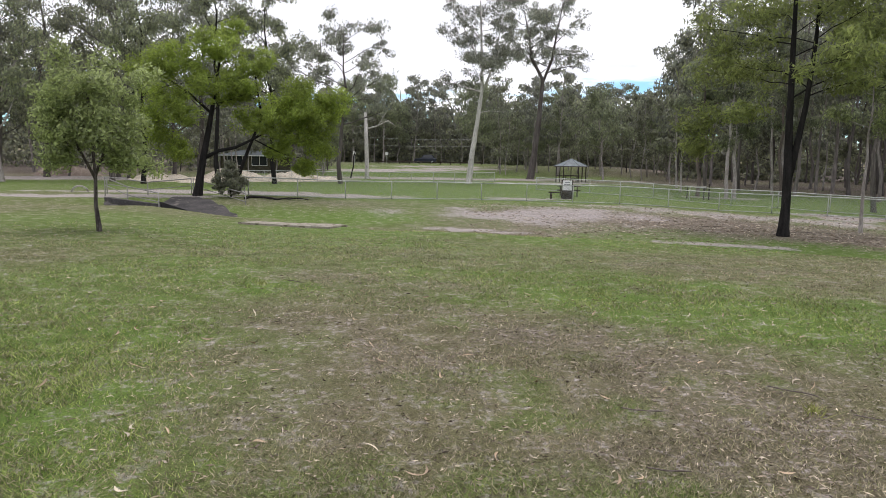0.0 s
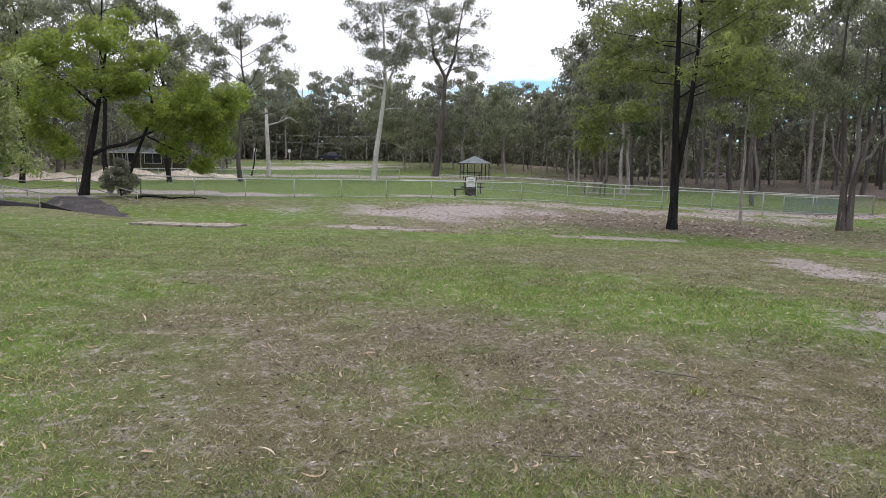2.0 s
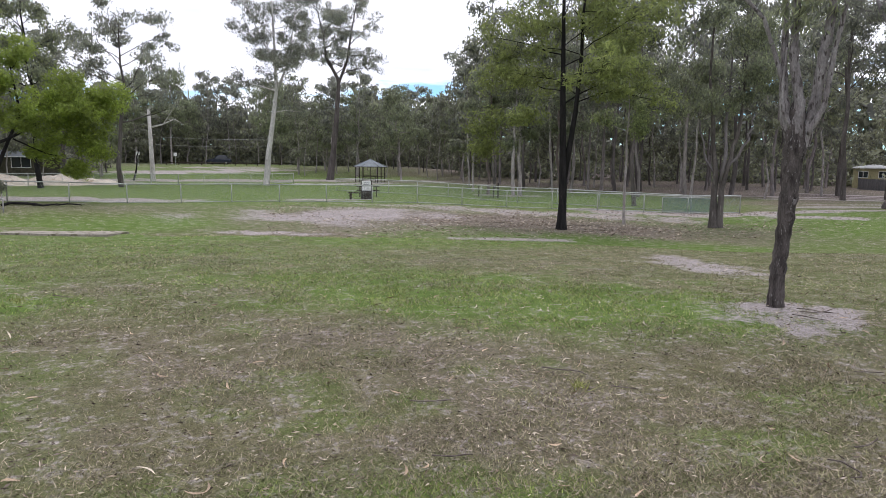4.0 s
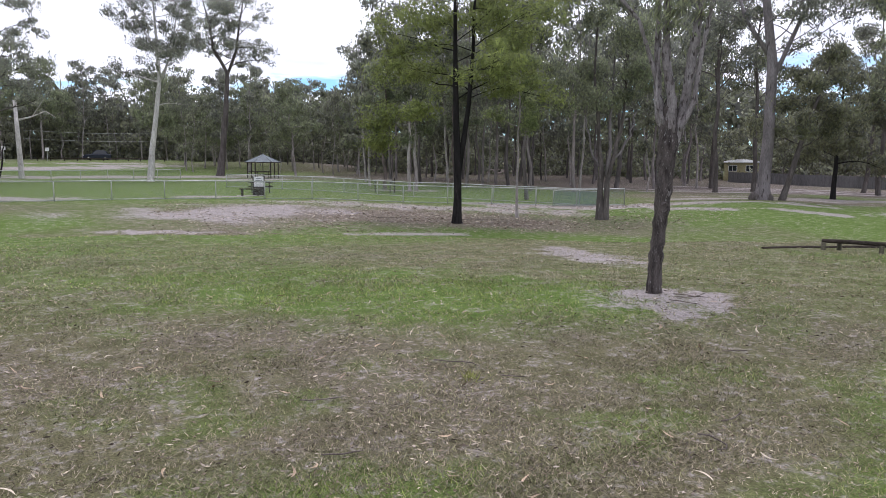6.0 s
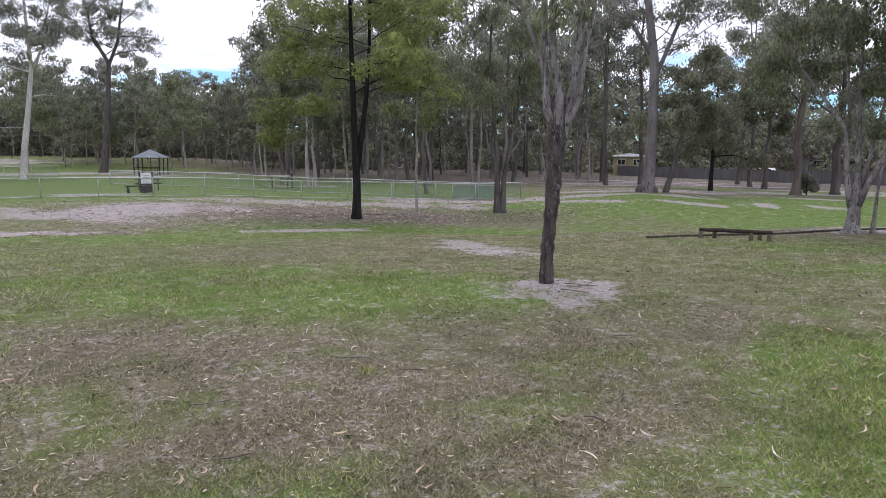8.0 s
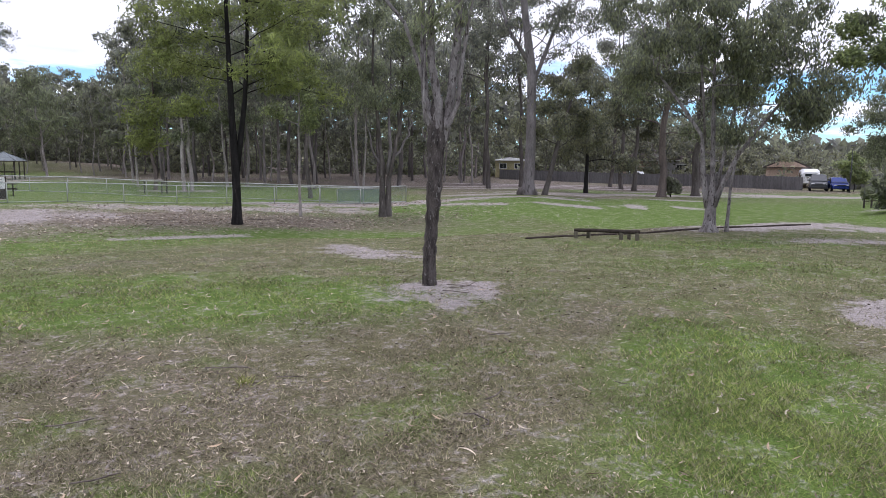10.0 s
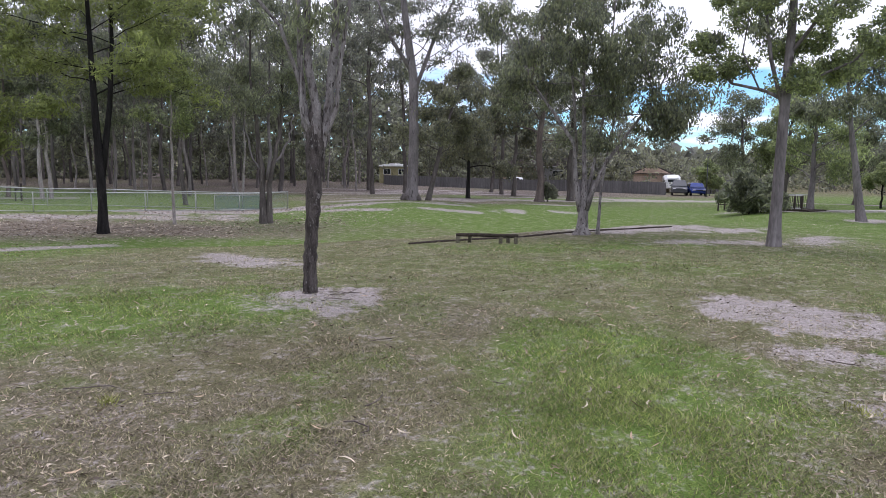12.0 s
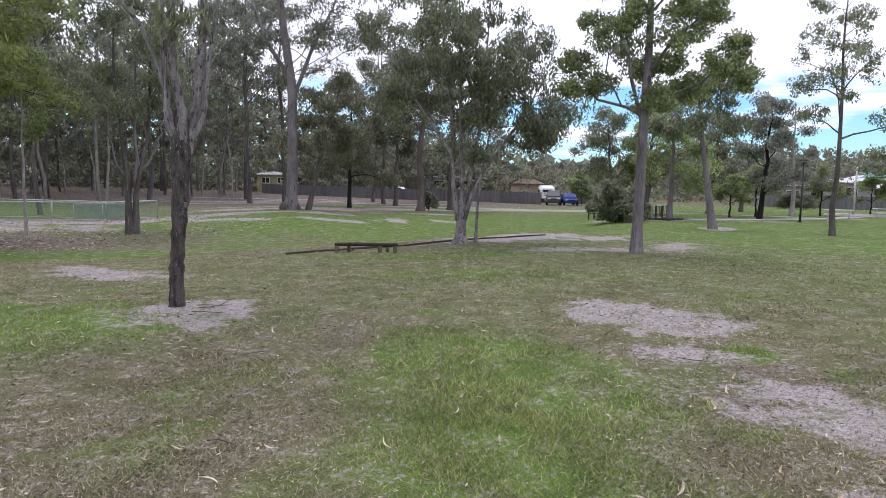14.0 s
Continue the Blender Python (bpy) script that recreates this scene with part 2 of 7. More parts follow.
WALL_GREY = surface("grey_render_wall", (0.32, 0.31, 0.29), (0.42, 0.41, 0.39), 1.2, 0.85, 0.2)
ROOF_TILE = surface("brown_tile_roof", (0.06, 0.048, 0.043), (0.105, 0.085, 0.075), 2.5, 0.85, 0.5)
ROOF_PALE = surface("pale_metal_roof", (0.55, 0.55, 0.54), (0.68, 0.68, 0.66), 1.5, 0.4, 0.1, metal=0.2)
GLASS_DARK = plain("dark_window_glass", (0.02, 0.025, 0.03), 0.06)
RUBBER = surface("black_rubber", (0.015, 0.015, 0.016), (0.03, 0.03, 0.03), 8, 0.8, 0.2)
PAINT_DARK = plain("dark_navy_car_paint", (0.02, 0.025, 0.04), 0.25, 0.2)
PAINT_BLUE = plain("bright_blue_car_paint", (0.018, 0.04, 0.2), 0.22, 0.2)
PAINT_SILVER = plain("grey_ute_paint", (0.07, 0.073, 0.078), 0.28, 0.5)
PAINT_WHITE = plain("white_caravan_paint", (0.8, 0.8, 0.8), 0.35)
LAMP_LENS = plain("clear_lamp_lens", (0.7, 0.7, 0.68), 0.1)
TAIL_RED = plain("red_tail_lamp", (0.4, 0.02, 0.02), 0.2)
CHROME = plain("bright_metal_trim", (0.6, 0.6, 0.6), 0.2, 1.0)
SAIL = surface("green_shade_cloth", (0.12, 0.22, 0.19), (0.17, 0.28, 0.24), 2, 0.8, 0.2)
TABLE_PALE = surface("pale_picnic_slats", (0.5, 0.49, 0.46), (0.62, 0.61, 0.58), 3, 0.7, 0.2)
LAMP_BLACK = surface("black_painted_steel", (0.015, 0.015, 0.016), (0.03, 0.03, 0.032), 5, 0.5, 0.1)
DEADLEAF = leafy("dry_fallen_leaves", (0.2, 0.15, 0.11), (0.36, 0.29, 0.21), (0.58, 0.5, 0.37), 0.1, 0.8)
BANKLEAF = leafy("bank_leaves", (0.13, 0.098, 0.072), (0.36, 0.295, 0.225), (0.66, 0.58, 0.46), 0.05, 0.9)
TWIG = surface("dry_twigs", (0.1, 0.082, 0.07), (0.19, 0.16, 0.135), 12, 0.9, 0.4)


# ---- mesh helpers ----
class Geo:
    """Collects vertices and faces of one mesh."""

    def __init__(self):
        self.v, self.f = [], []

    def add(self, v, f):
        k = len(self.v)
        self.v += [tuple(p) for p in v]
        self.f += [tuple(i + k for i in q) for q in f]
        return self

    def box(self, c, s, turn=0.0, ch=0.0, tilt=None):
        """A box of size s round c, turned about z, its edges chamfered by ch."""
        hx, hy, hz = s[0] / 2, s[1] / 2, s[2] / 2
        m = Matrix.Rotation(turn, 3, "Z")
        if tilt:
            m = m @ Euler(tilt).to_matrix()
        pts = []
        for a in (-1, 1):
            for b in (-1, 1):
                for d in (-1, 1):
                    if ch:
                        pts += [(a * hx, b * (hy - ch), d * (hz - ch)), (a * (hx - ch), b * hy, d * (hz - ch)), (a * (hx - ch), b * (hy - ch), d * hz)]
                    else:
                        pts.append((a * hx, b * hy, d * hz))
        out = [Vector(c) + m @ Vector(p) for p in pts]
        if not ch:
            return self.add(out, [(0, 1, 3, 2), (4, 6, 7, 5), (0, 4, 5, 1), (2, 3, 7, 6), (0, 2, 6, 4), (1, 5, 7, 3)])
        bm = bmesh.new()
        for p in out:
            bm.verts.new(p)
        bmesh.ops.convex_hull(bm, input=bm.verts)
        bm.verts.index_update()
        self.add([p.co[:] for p in bm.verts], [[q.index for q in f.verts] for f in bm.faces])
        bm.free()
        return self

    def tube(self, pts, radii, sides=6, rough=0.0, rng=None, caps=True):
        pts = [Vector(p) for p in pts]
        if not isinstance(radii, (list, tuple)):
            radii = [radii] * len(pts)
        v, f = [], []
        side = Vector((1, 0, 0))
        for i, p in enumerate(pts):
            d = (pts[min(i + 1, len(pts) - 1)] - pts[max(i - 1, 0)]).normalized()
            side = (side - d * side.dot(d))
            side = side.normalized() if side.length > 1e-4 else d.orthogonal().normalized()
            up = d.cross(side)
            for k in range(sides):
                a = 2 * math.pi * k / sides
                r = radii[i] * (1 + (rng.uniform(-rough, rough) if rng is not None and rough else 0))
                v.append(p + (side * math.cos(a) + up * math.sin(a)) * r)
        for i in range(len(pts) - 1):
            for k in range(sides):
                q = (k + 1) % sides
                f.append((i * sides + k, i * sides + q, (i + 1) * sides + q, (i + 1) * sides + k))
        if caps:
            f.append(tuple(range(sides - 1, -1, -1)))
            f.append(tuple((len(pts) - 1) * sides + k for k in range(sides)))
        return self.add(v, f)

    def mesh(self, name, smooth=False):
        me = bpy.data.meshes.new(name)
        me.from_pydata(self.v, [], self.f)
        me.update()
        if smooth:
            me.polygons.foreach_set("use_smooth", [True] * len(me.polygons))
        return me


def part(name, geo, material, parent, label="", smooth=False):
    me = geo if isinstance(geo, bpy.types.Mesh) else geo.mesh(name, smooth)
    if material and not me.materials:
        me.materials.append(material)
    ob = new(name, me)
    ob.parent = parent
    if label:
        ob["label"] = label
    return ob


def thing(name, m, label, category, group="", kind=""):
    ob = new(name)
    ob.empty_display_size = 0.2
    ob.matrix_basis = m
    return tagged(ob, label, category, group, kind)


def quads(name, v, n, k=4):
    """A mesh of n separate faces of k corners from an array of k n corners."""
    me = bpy.data.meshes.new(name)
    me.vertices.add(k * n)
    me.vertices.foreach_set("co", np.ascontiguousarray(v, dtype=np.float32).ravel())
    me.loops.add(k * n)
    me.loops.foreach_set("vertex_index", np.arange(k * n, dtype=np.int32))
    me.polygons.add(n)
    me.polygons.foreach_set("loop_start", np.arange(0, k * n, k, dtype=np.int32))
    me.update(calc_edges=True)
    return me


def leaves_mesh(name, c, along, length, width, rng, out=None):
    """Diamond leaves, folded a little along the midrib: centres c, directions along; out: the way out of each leaf's spray."""
    n = len(c)
    along = along / np.linalg.norm(along, axis=1, keepdims=True)
    q = rng.normal(size=(n, 3))
    side = np.cross(along, q)
    side /= np.linalg.norm(side, axis=1, keepdims=True) + 1e-9
    nrm = np.cross(along, side)
    ln = (length * rng.uniform(0.6, 1.3, n))[:, None]
    wd = (width * rng.uniform(0.6, 1.3, n))[:, None]
    v = np.empty((n, 4, 3))
    v[:, 0] = c - along * ln * 0.5
    v[:, 1] = c + side * wd * 0.5 + nrm * wd * 0.12
    v[:, 2] = c + along * ln * 0.5
    v[:, 3] = c - side * wd * 0.5 + nrm * wd * 0.12
    me = quads(name, v.reshape(-1, 3), n)
    if out is not None:
        out = out / (np.linalg.norm(out, axis=1, keepdims=True) + 1e-9)
        me.attributes.new("spray", "FLOAT_VECTOR", "POINT").data.foreach_set("vector", np.repeat(out, 4, 0).astype(np.float32).ravel())
    return me


# ---- the lie of the land ----
LAND = [  # bearing, lawn edge, drain floor, bank top, far level
    (-70, 26, -0.10, 36, -0.5, 46, -0.50, -0.6), (-31, 29, -0.2, 34, -0.6, 39, -0.50, -0.8), (-25, 29.5, -0.27, 33.5, -1.6, 39.5, -0.50, -0.8),
    (-16, 25.5, -0.52, 30.5, -1.55, 40, -0.55, -0.7), (-5, 19, -0.35, 26, -1.3, 42, -0.75, -0.7),
    (12, 18, -0.40, 25, -1.25, 43, -0.8, -0.6), (25, 16.5, -0.35, 25, -1.25, 43, -1.05, -1.0),
    (36, 15.5, -0.25, 25, -1.4, 45, -1.2, -1.0), (50, 15.6, -0.10, 26, -1.5, 45, -0.65, -1.3), (57, 17.5, -0.10, 27, -1.5, 47, -0.85, -1.35),
    (65, 20.2, -0.12, 29, -1.6, 50, -1.0, -1.2), (72, 24, -0.14, 33, -0.9, 52, -1.0, -1.3),
    (80, 25, -0.20, 32, -0.35, 42, -0.55, -0.9), (110, 25, -0.10, 35, -0.3, 45, -0.55, -0.9)]

def lands(x, y):
    """The height of the land on arrays."""
    x, y = np.atleast_1d(np.asarray(x, float)), np.atleast_1d(np.asarray(y, float))
    d, a = np.hypot(x, y), np.degrees(np.arctan2(x, y))
    a = np.clip(np.where(a > -125, a, 110), -70, 110)
    t = np.array(LAND, float)
    i = np.clip(np.searchsorted(t[:, 0], a) - 1, 0, len(t) - 2)
    k = (a - t[i, 0]) / (t[i + 1, 0] - t[i, 0])
    k = k * k * (3 - 2 * k)
    v = t[i] + (t[i + 1] - t[i]) * k[:, None]
    o = np.zeros_like(d)
    up = np.clip((22 - a) / 8, 0, 1)
    dk = np.stack([o, o + 9, v[:, 1], v[:, 3], v[:, 5], o + 95, o + 112, o + 148, o + 185, o + 300, o + 9000], 1)
    zk = np.stack([o, o, v[:, 2], v[:, 4], v[:, 6], v[:, 7], v[:, 7] + 0.24 + 0.1 * up, v[:, 7] + 0.8 + 1.1 * up, v[:, 7] + 1.2 + 0.8 * up, v[:, 7] + 6.5, v[:, 7] + 6.5], 1)
    j = np.clip((d[:, None] >= dk).sum(1) - 1, 0, 9)
    r = np.arange(len(d))
    k = (d - dk[r, j]) / (dk[r, j + 1] - dk[r, j])
    k = np.where(j < 4, k * k * (3 - 2 * k), k)
    return zk[r, j] + (zk[r, j + 1] - zk[r, j]) * k


def land(x, y):
    return float(lands(x, y)[0])


def vnoise(x, y, seed=0):
    """Smooth noise of 0 to 1 on arrays."""
    x, y = np.asarray(x, float) + seed * 17.3, np.asarray(y, float) - seed * 9.1
    i, j = np.floor(x), np.floor(y)
    u, w = x - i, y - j
    u, w = u * u * (3 - 2 * u), w * w * (3 - 2 * w)

    def h(a, b):
        s = np.sin(a * 127.1 + b * 311.7 + seed * 74.7) * 43758.5453
        return s - np.floor(s)
    return (h(i, j) * (1 - u) + h(i + 1, j) * u) * (1 - w) + (h(i, j + 1) * (1 - u) + h(i + 1, j + 1) * u) * w


def fractal(x, y, seed=0, octaves=4):
    t, a = 0.0, 0.5
    for k in range(octaves):
        t = t + a * vnoise(x * 2 ** k, y * 2 ** k, seed + k)
        a *= 0.5
    return t / (1 - 0.5 ** octaves)


def ground_z(x, y):
    return land(x, y) + 0.05 * (vnoise(np.float64(x) * 0.35, np.float64(y) * 0.35, 5) - 0.5)


def blob(x, y, cx, cy, rx, ry, turn, soft=0.35, rag=0.5, seed=0):
    """1 inside a ragged ellipse, 0 outside."""
    a = radians(turn)
    out = np.zeros_like(x)
    near = np.hypot(x - cx, y - cy) < 2.4 * max(rx, ry)
    if not near.any():
        return out
    x, y = x[near], y[near]
    u = ((x - cx) * math.cos(a) + (y - cy) * math.sin(a)) / rx
    v = (-(x - cx) * math.sin(a) + (y - cy) * math.cos(a)) / ry
    s = 1.6 / max(0.5, min(rx, ry))
    d = np.hypot(u, v) + rag * (fractal(x * s, y * s, 3 + seed, 3) - 0.5) * 2
    out[near] = np.clip((1 + soft / 2 - d) / soft, 0, 1)
    return out


SAND = [  # bare sandy patches: place, half sizes, turn, strength
    (5.75, 6.1, 0.7, 0.6, -45, 1.0), (7.9, 10.4, 0.55, 1.8, -14, 0.64), (8.6, 1.45, 0.6, 0.82, -28, 1.0),
    (5.6, -0.4, 0.6, 0.8, 0, 0.62), (6.9, 0.5, 0.3, 0.5, 20, 0.6), (4.5, -1.2, 0.6, 0.6, 0, 0.65), (5.0, 34.5, 5.0, 3.0, 0, 0.45),
    (17, 35.6, 9.0, 1.6, -30, 0.4), (26.5, 35.0, 6.0, 1.7, -32, 0.9), (33, 31.5, 5.5, 0.6, -35, 0.9),
    (36, 27, 2.6, 0.4, -40, 0.7), (-20, 37.0, 7.0, 1.3, 12, 0.9), (-14, 44, 9, 2.0, 5, 0.8),
    (19.6, 7.7, 2.7, 0.8, -25, 0.55), (21.5, 5.3, 1.6, 0.5, -20, 0.6), (17.0, 4.6, 1.7, 0.6, -40, 0.45), (20, 2.8, 1.6, 0.5, 0, 0.4),
    (0, 92, 20, 4, 0, 0.7), (12, 79, 5, 1.5, 0, 0.7), (22, 56, 4, 1.0, 0, 0.7), (4.5, 45.5, 2.2, 0.8, 0, 0.7),
    (48, 31, 10, 2.0, -40, 0.5), (62, 20, 9, 2.0, -60, 0.6), (33, 3.0, 1.6, 0.5, 0, 0.8), (44, 6.2, 6, 1.0, -60, 0.5),
    (1.2, 28.5, 2.4, 0.3, -24, 0.85), (9.8, 24.8, 2.2, 0.26, -24, 0.7), (38, 34, 5.0, 1.0, -40, 0.4), (57, 2.0, 9, 0.6, -85, 0.6), (-38, 74, 22, 7, 20, 0.6), (-6, 121, 9, 2.2, 0, 0.85), (3, 126, 8, 1.6, 0, 0.8), (-14, 117, 7, 2, 0, 0.7), (30.5, 26.5, 2.6, 0.35, -38, 0.85), (34, 23.2, 2.4, 0.3, -42, 0.8), (28, 29.5, 2.2, 0.3, -35, 0.7), (38, 21, 2.6, 0.3, -45, 0.7), (-2, 135, 12, 1.6, 0, 0.6),
    (66.9, 57.2, 9, 1.5, -48, 0.8), (63.9, 48.1, 7, 1.1, -42, 0.7), (62.1, 40.3, 8, 1.0, -50, 0.75), (49.7, 46.4, 7, 1.2, -40, 0.7), (58.3, 31.0, 6, 0.9, -55, 0.6), (52, 52, 8, 0.9, -38, 0.6), (40, 33.5, 5, 0.5, -42, 0.6), (44, 24.5, 3.5, 0.4, -50, 0.6)]
LUSH = [  # greener grass
    (3.4, 7.4, 2.9, 1.25, -30, 0.85), (1.7, 9.6, 2.4, 0.9, -12, 0.6), (5.05, 1.92, 0.8, 1.75, -62, 1.0), (3.45, 1.1, 0.75, 0.8, 0, 0.8),
    (-3.7, 5.4, 1.5, 2.4, 20, 0.78), (-4.6, 9.6, 3.2, 2.2, 30, 0.5), (-2.4, 8.6, 0.6, 0.45, 0, 0.8), (-2.3, 3.4, 0.8, 0.7, 0, 0.6), (-6, 16, 9, 4, -20, 0.55),
    (3, 19, 14, 3.2, -12, 0.6), (-6, 32.5, 7, 3.0, 0, 0.6), (14, 22, 9, 3.0, -45, 0.8), (1.6, 13.4, 5, 1.2, -10, 0.3), (0.6, 3.0, 0.9, 0.35, 0, 0.55),
    (30, 24, 14, 7, -50, 0.7), (42, 18, 16, 8, -50, 0.7), (60, 22, 18, 7, -60, 0.85), (4, 64, 40, 22, 0, 0.95), (-4, 112, 26, 34, 0, 0.75), (36, -1, 14, 14, 0, 0.7),
    (11, 4.5, 2.2, 1.0, -50, 0.45), (14, 6.4, 3.0, 1.2, -40, 0.5), (60, -8, 30, 22, 0, 0.7), (22, -6, 9, 7, 0, 0.5), (-22, 52, 16, 7, 0, 0.5), (7.2, 0.15, 0.3, 0.2, 0, 0.9)]
LITTER = [  # fallen leaves and bark
    (-3.0, 38.5, 6.0, 2.2, 5, 0.5), (-9.0, 37.0, 4.0, 1.4, 10, 0.35), (0.6, 5.4, 3.4, 1.9, -10, 0.38), (2.6, 4.0, 1.7, 1.3, -40, 0.32), (-2.2, 9.0, 2.4, 0.8, 0, 0.5), (2, 12.6, 3.2, 0.7, -20, 0.5), (13, 30.5, 11, 4.5, -25, 0.95), (7, 31.5, 6.0, 4, 0, 0.75),
    (6.0, 0.3, 1.4, 0.8, 0, 0.5), (58, 68, 38, 22, -40, 0.95), (62, 46, 26, 16, -40, 0.7), (21, 29, 5, 2.5, -30, 0.9), (5.0, 6.0, 2.4, 1.4, -45, 0.4),
    (18.6, 7.6, 3.0, 1.4, -30, 0.6), (18.5, 3.6, 2.4, 1.4, 0, 0.5), (90, 110, 70, 36, -40, 0.95), (-70, 110, 50, 34, 30, 0.9), (42, 29, 6, 3, -40, 0.7)]


def cover(x, y):
    """Sand, lushness and litter at places on the ground, each 0 to 1."""
    x, y = np.asarray(x, float), np.asarray(y, float)
    s, g, d = np.zeros_like(x), np.zeros_like(x), np.zeros_like(x)
    for k, (cx, cy, rx, ry, turn, w) in enumerate(SAND):
        s = np.maximum(s, w * blob(x, y, cx, cy, rx, ry, turn, 0.8, 0.95, k))
    for k, (cx, cy, rx, ry, turn, w) in enumerate(LUSH):
        g = np.maximum(g, w * blob(x, y, cx, cy, rx, ry, turn, 1.6, 0.75, k + 50))
    for k, (cx, cy, rx, ry, turn, w) in enumerate(LITTER):
        d = np.maximum(d, w * blob(x, y, cx, cy, rx, ry, turn, 1.5, 0.6, k + 90))
    near = np.clip((16 - np.hypot(x, y)) / 5, 0, 1)
    s = s * (1 - near * (1 - np.clip((fractal(x * 2.6, y * 2.6, 31, 3) - 0.3) * 4.5, 0.35, 1)))
    patch = np.clip((fractal(x * 0.95, y * 0.95, 61, 4) - 0.38) * 4.2, 0, 1)
    d = d * (1 - near * (1 - (0.22 + 0.78 * patch)))
    g = np.maximum(g, near * 0.26 * np.clip((fractal(x * 1.6, y * 1.6, 71, 3) - 0.5) * 6, 0, 1))
    return s, np.clip(g * (1 - 0.6 * s), 0, 1), d * (1 - 0.8 * g)


def ground_material():
    m, n, l, b = nodes_of("park_ground")
    at = n.new("ShaderNodeAttribute")
    at.attribute_name = "cover"
    sp = n.new("ShaderNodeSeparateColor")
    l.new(at.outputs["Color"], sp.inputs[0])
    tc = n.new("ShaderNodeTexCoord")

    def tex(scale, detail=6, rough=0.65):
        t = n.new("ShaderNodeTexNoise")
        t.inputs["Scale"].default_value, t.inputs["Detail"].default_value, t.inputs["Roughness"].default_value = scale, detail, rough
        l.new(tc.outputs["Object"], t.inputs["Vector"])
        return t.outputs["Fac"]

    def ramp2(src, lo, hi, a, c):
        r = n.new("ShaderNodeValToRGB")
        r.color_ramp.elements[0].position, r.color_ramp.elements[1].position = lo, hi
        r.color_ramp.elements[0].color, r.color_ramp.elements[1].color = rgba(a), rgba(c)
        l.new(src, r.inputs[0])
        return r.outputs["Color"]

    def blend(a, c, fac):
        mx = n.new("ShaderNodeMix")
        mx.data_type = "RGBA"
        l.new(fac, mx.inputs["Factor"])
        l.new(a, mx.inputs["A"])
        l.new(c, mx.inputs["B"])
        return mx.outputs["Result"]

    def edge(mask, grain, lo=0.35, hi=0.65, k=0.7):
        """The mask with its edge broken up by grain."""
        s = n.new("ShaderNodeMath")
        s.operation = "MULTIPLY_ADD"
        l.new(grain, s.inputs[0])
        s.inputs[1].default_value = k
        l.new(mask, s.inputs[2])
        r = n.new("ShaderNodeMapRange")
        r.inputs["From Min"].default_value, r.inputs["From Max"].default_value = lo + 0.9 * k - 0.45 * 0.9, hi + 0.9 * k - 0.45 * 0.9
        l.new(s.outputs[0], r.inputs["Value"])
        return r.outputs["Result"]

    def add(a, c, k):
        s = n.new("ShaderNodeMath")
        s.operation = "MULTIPLY_ADD"
        l.new(a, s.inputs[0])
        s.inputs[1].default_value = k
        l.new(c, s.inputs[2])
        return s.outputs[0]

    def cap(a, top):
        s = n.new("ShaderNodeMath")
        s.operation = "MULTIPLY"
        l.new(a, s.inputs[0])
        s.inputs[1].default_value = top
        return s.outputs[0]

    big, mid, small, grain = tex(0.5, 4), tex(3.0), tex(14), tex(70, 4)
    straw = ramp2(mid, 0.35, 0.65, (0.115, 0.102, 0.058), (0.198, 0.168, 0.102))
    green = ramp2(mid, 0.35, 0.65, (0.1, 0.108, 0.044), (0.162, 0.16, 0.072))
    lush = ramp2(mid, 0.35, 0.65, (0.085, 0.134, 0.028), (0.138, 0.193, 0.046))
    dirt = ramp2(small, 0.36, 0.64, (0.098, 0.078, 0.064), (0.25, 0.203, 0.172))
    sand = ramp2(small, 0.3, 0.7, (0.235, 0.203, 0.19), (0.45, 0.405, 0.388))
    mixed = add(mid, small, 0.8)
    thin = add(big, sp.outputs["Green"], 1.0)
    c = blend(straw, green, edge(thin, mixed, 0.5, 1.25, 0.8))
    c = blend(c, lush, edge(sp.outputs["Green"], mixed, 0.4, 0.9, 0.6))
    c = blend(c, dirt, cap(edge(sp.outputs["Blue"], mixed, 0.3, 1.0, 1.3), 0.85))
    # shade under the far wood, painted in as a darker brown
    wood_shade = ramp2(small, 0.36, 0.64, (0.062, 0.05, 0.046), (0.16, 0.13, 0.118))
    c = blend(c, wood_shade, cap(at.outputs["Alpha"], 0.8))
    c = blend(c, sand, cap(edge(sp.outputs["Red"], mixed, 0.45, 0.8, 1.2), 0.92))
    fl = n.new("ShaderNodeTexVoronoi")
    fl.inputs["Scale"].default_value = 26
    l.new(tc.outputs["Object"], fl.inputs["Vector"])
    fc = n.new("ShaderNodeSeparateColor")
    l.new(fl.outputs["Color"], fc.inputs[0])
    fr = n.new("ShaderNodeMapRange")
    fr.inputs["From Min"].default_value, fr.inputs["From Max"].default_value = 0.3, 0.2
    l.new(fl.outputs["Distance"], fr.inputs["Value"])
    few = n.new("ShaderNodeMath")
    few.operation = "GREATER_THAN"
    few.inputs[1].default_value = 0.72
    l.new(fc.outputs["Red"], few.inputs[0])
    ff = n.new("ShaderNodeMath")
    ff.operation = "MULTIPLY"
    l.new(fr.outputs["Result"], ff.inputs[0])
    l.new(few.outputs[0], ff.inputs[1])
    bare = n.new("ShaderNodeMath")
    bare.operation = "MULTIPLY_ADD"
    l.new(sp.outputs["Green"], bare.inputs[0])
    bare.inputs[1].default_value, bare.inputs[2].default_value, bare.use_clamp = -0.8, 0.72, True
    fb = n.new("ShaderNodeMath")
    fb.operation = "MULTIPLY"
    l.new(ff.outputs[0], fb.inputs[0])
    l.new(bare.outputs[0], fb.inputs[1])
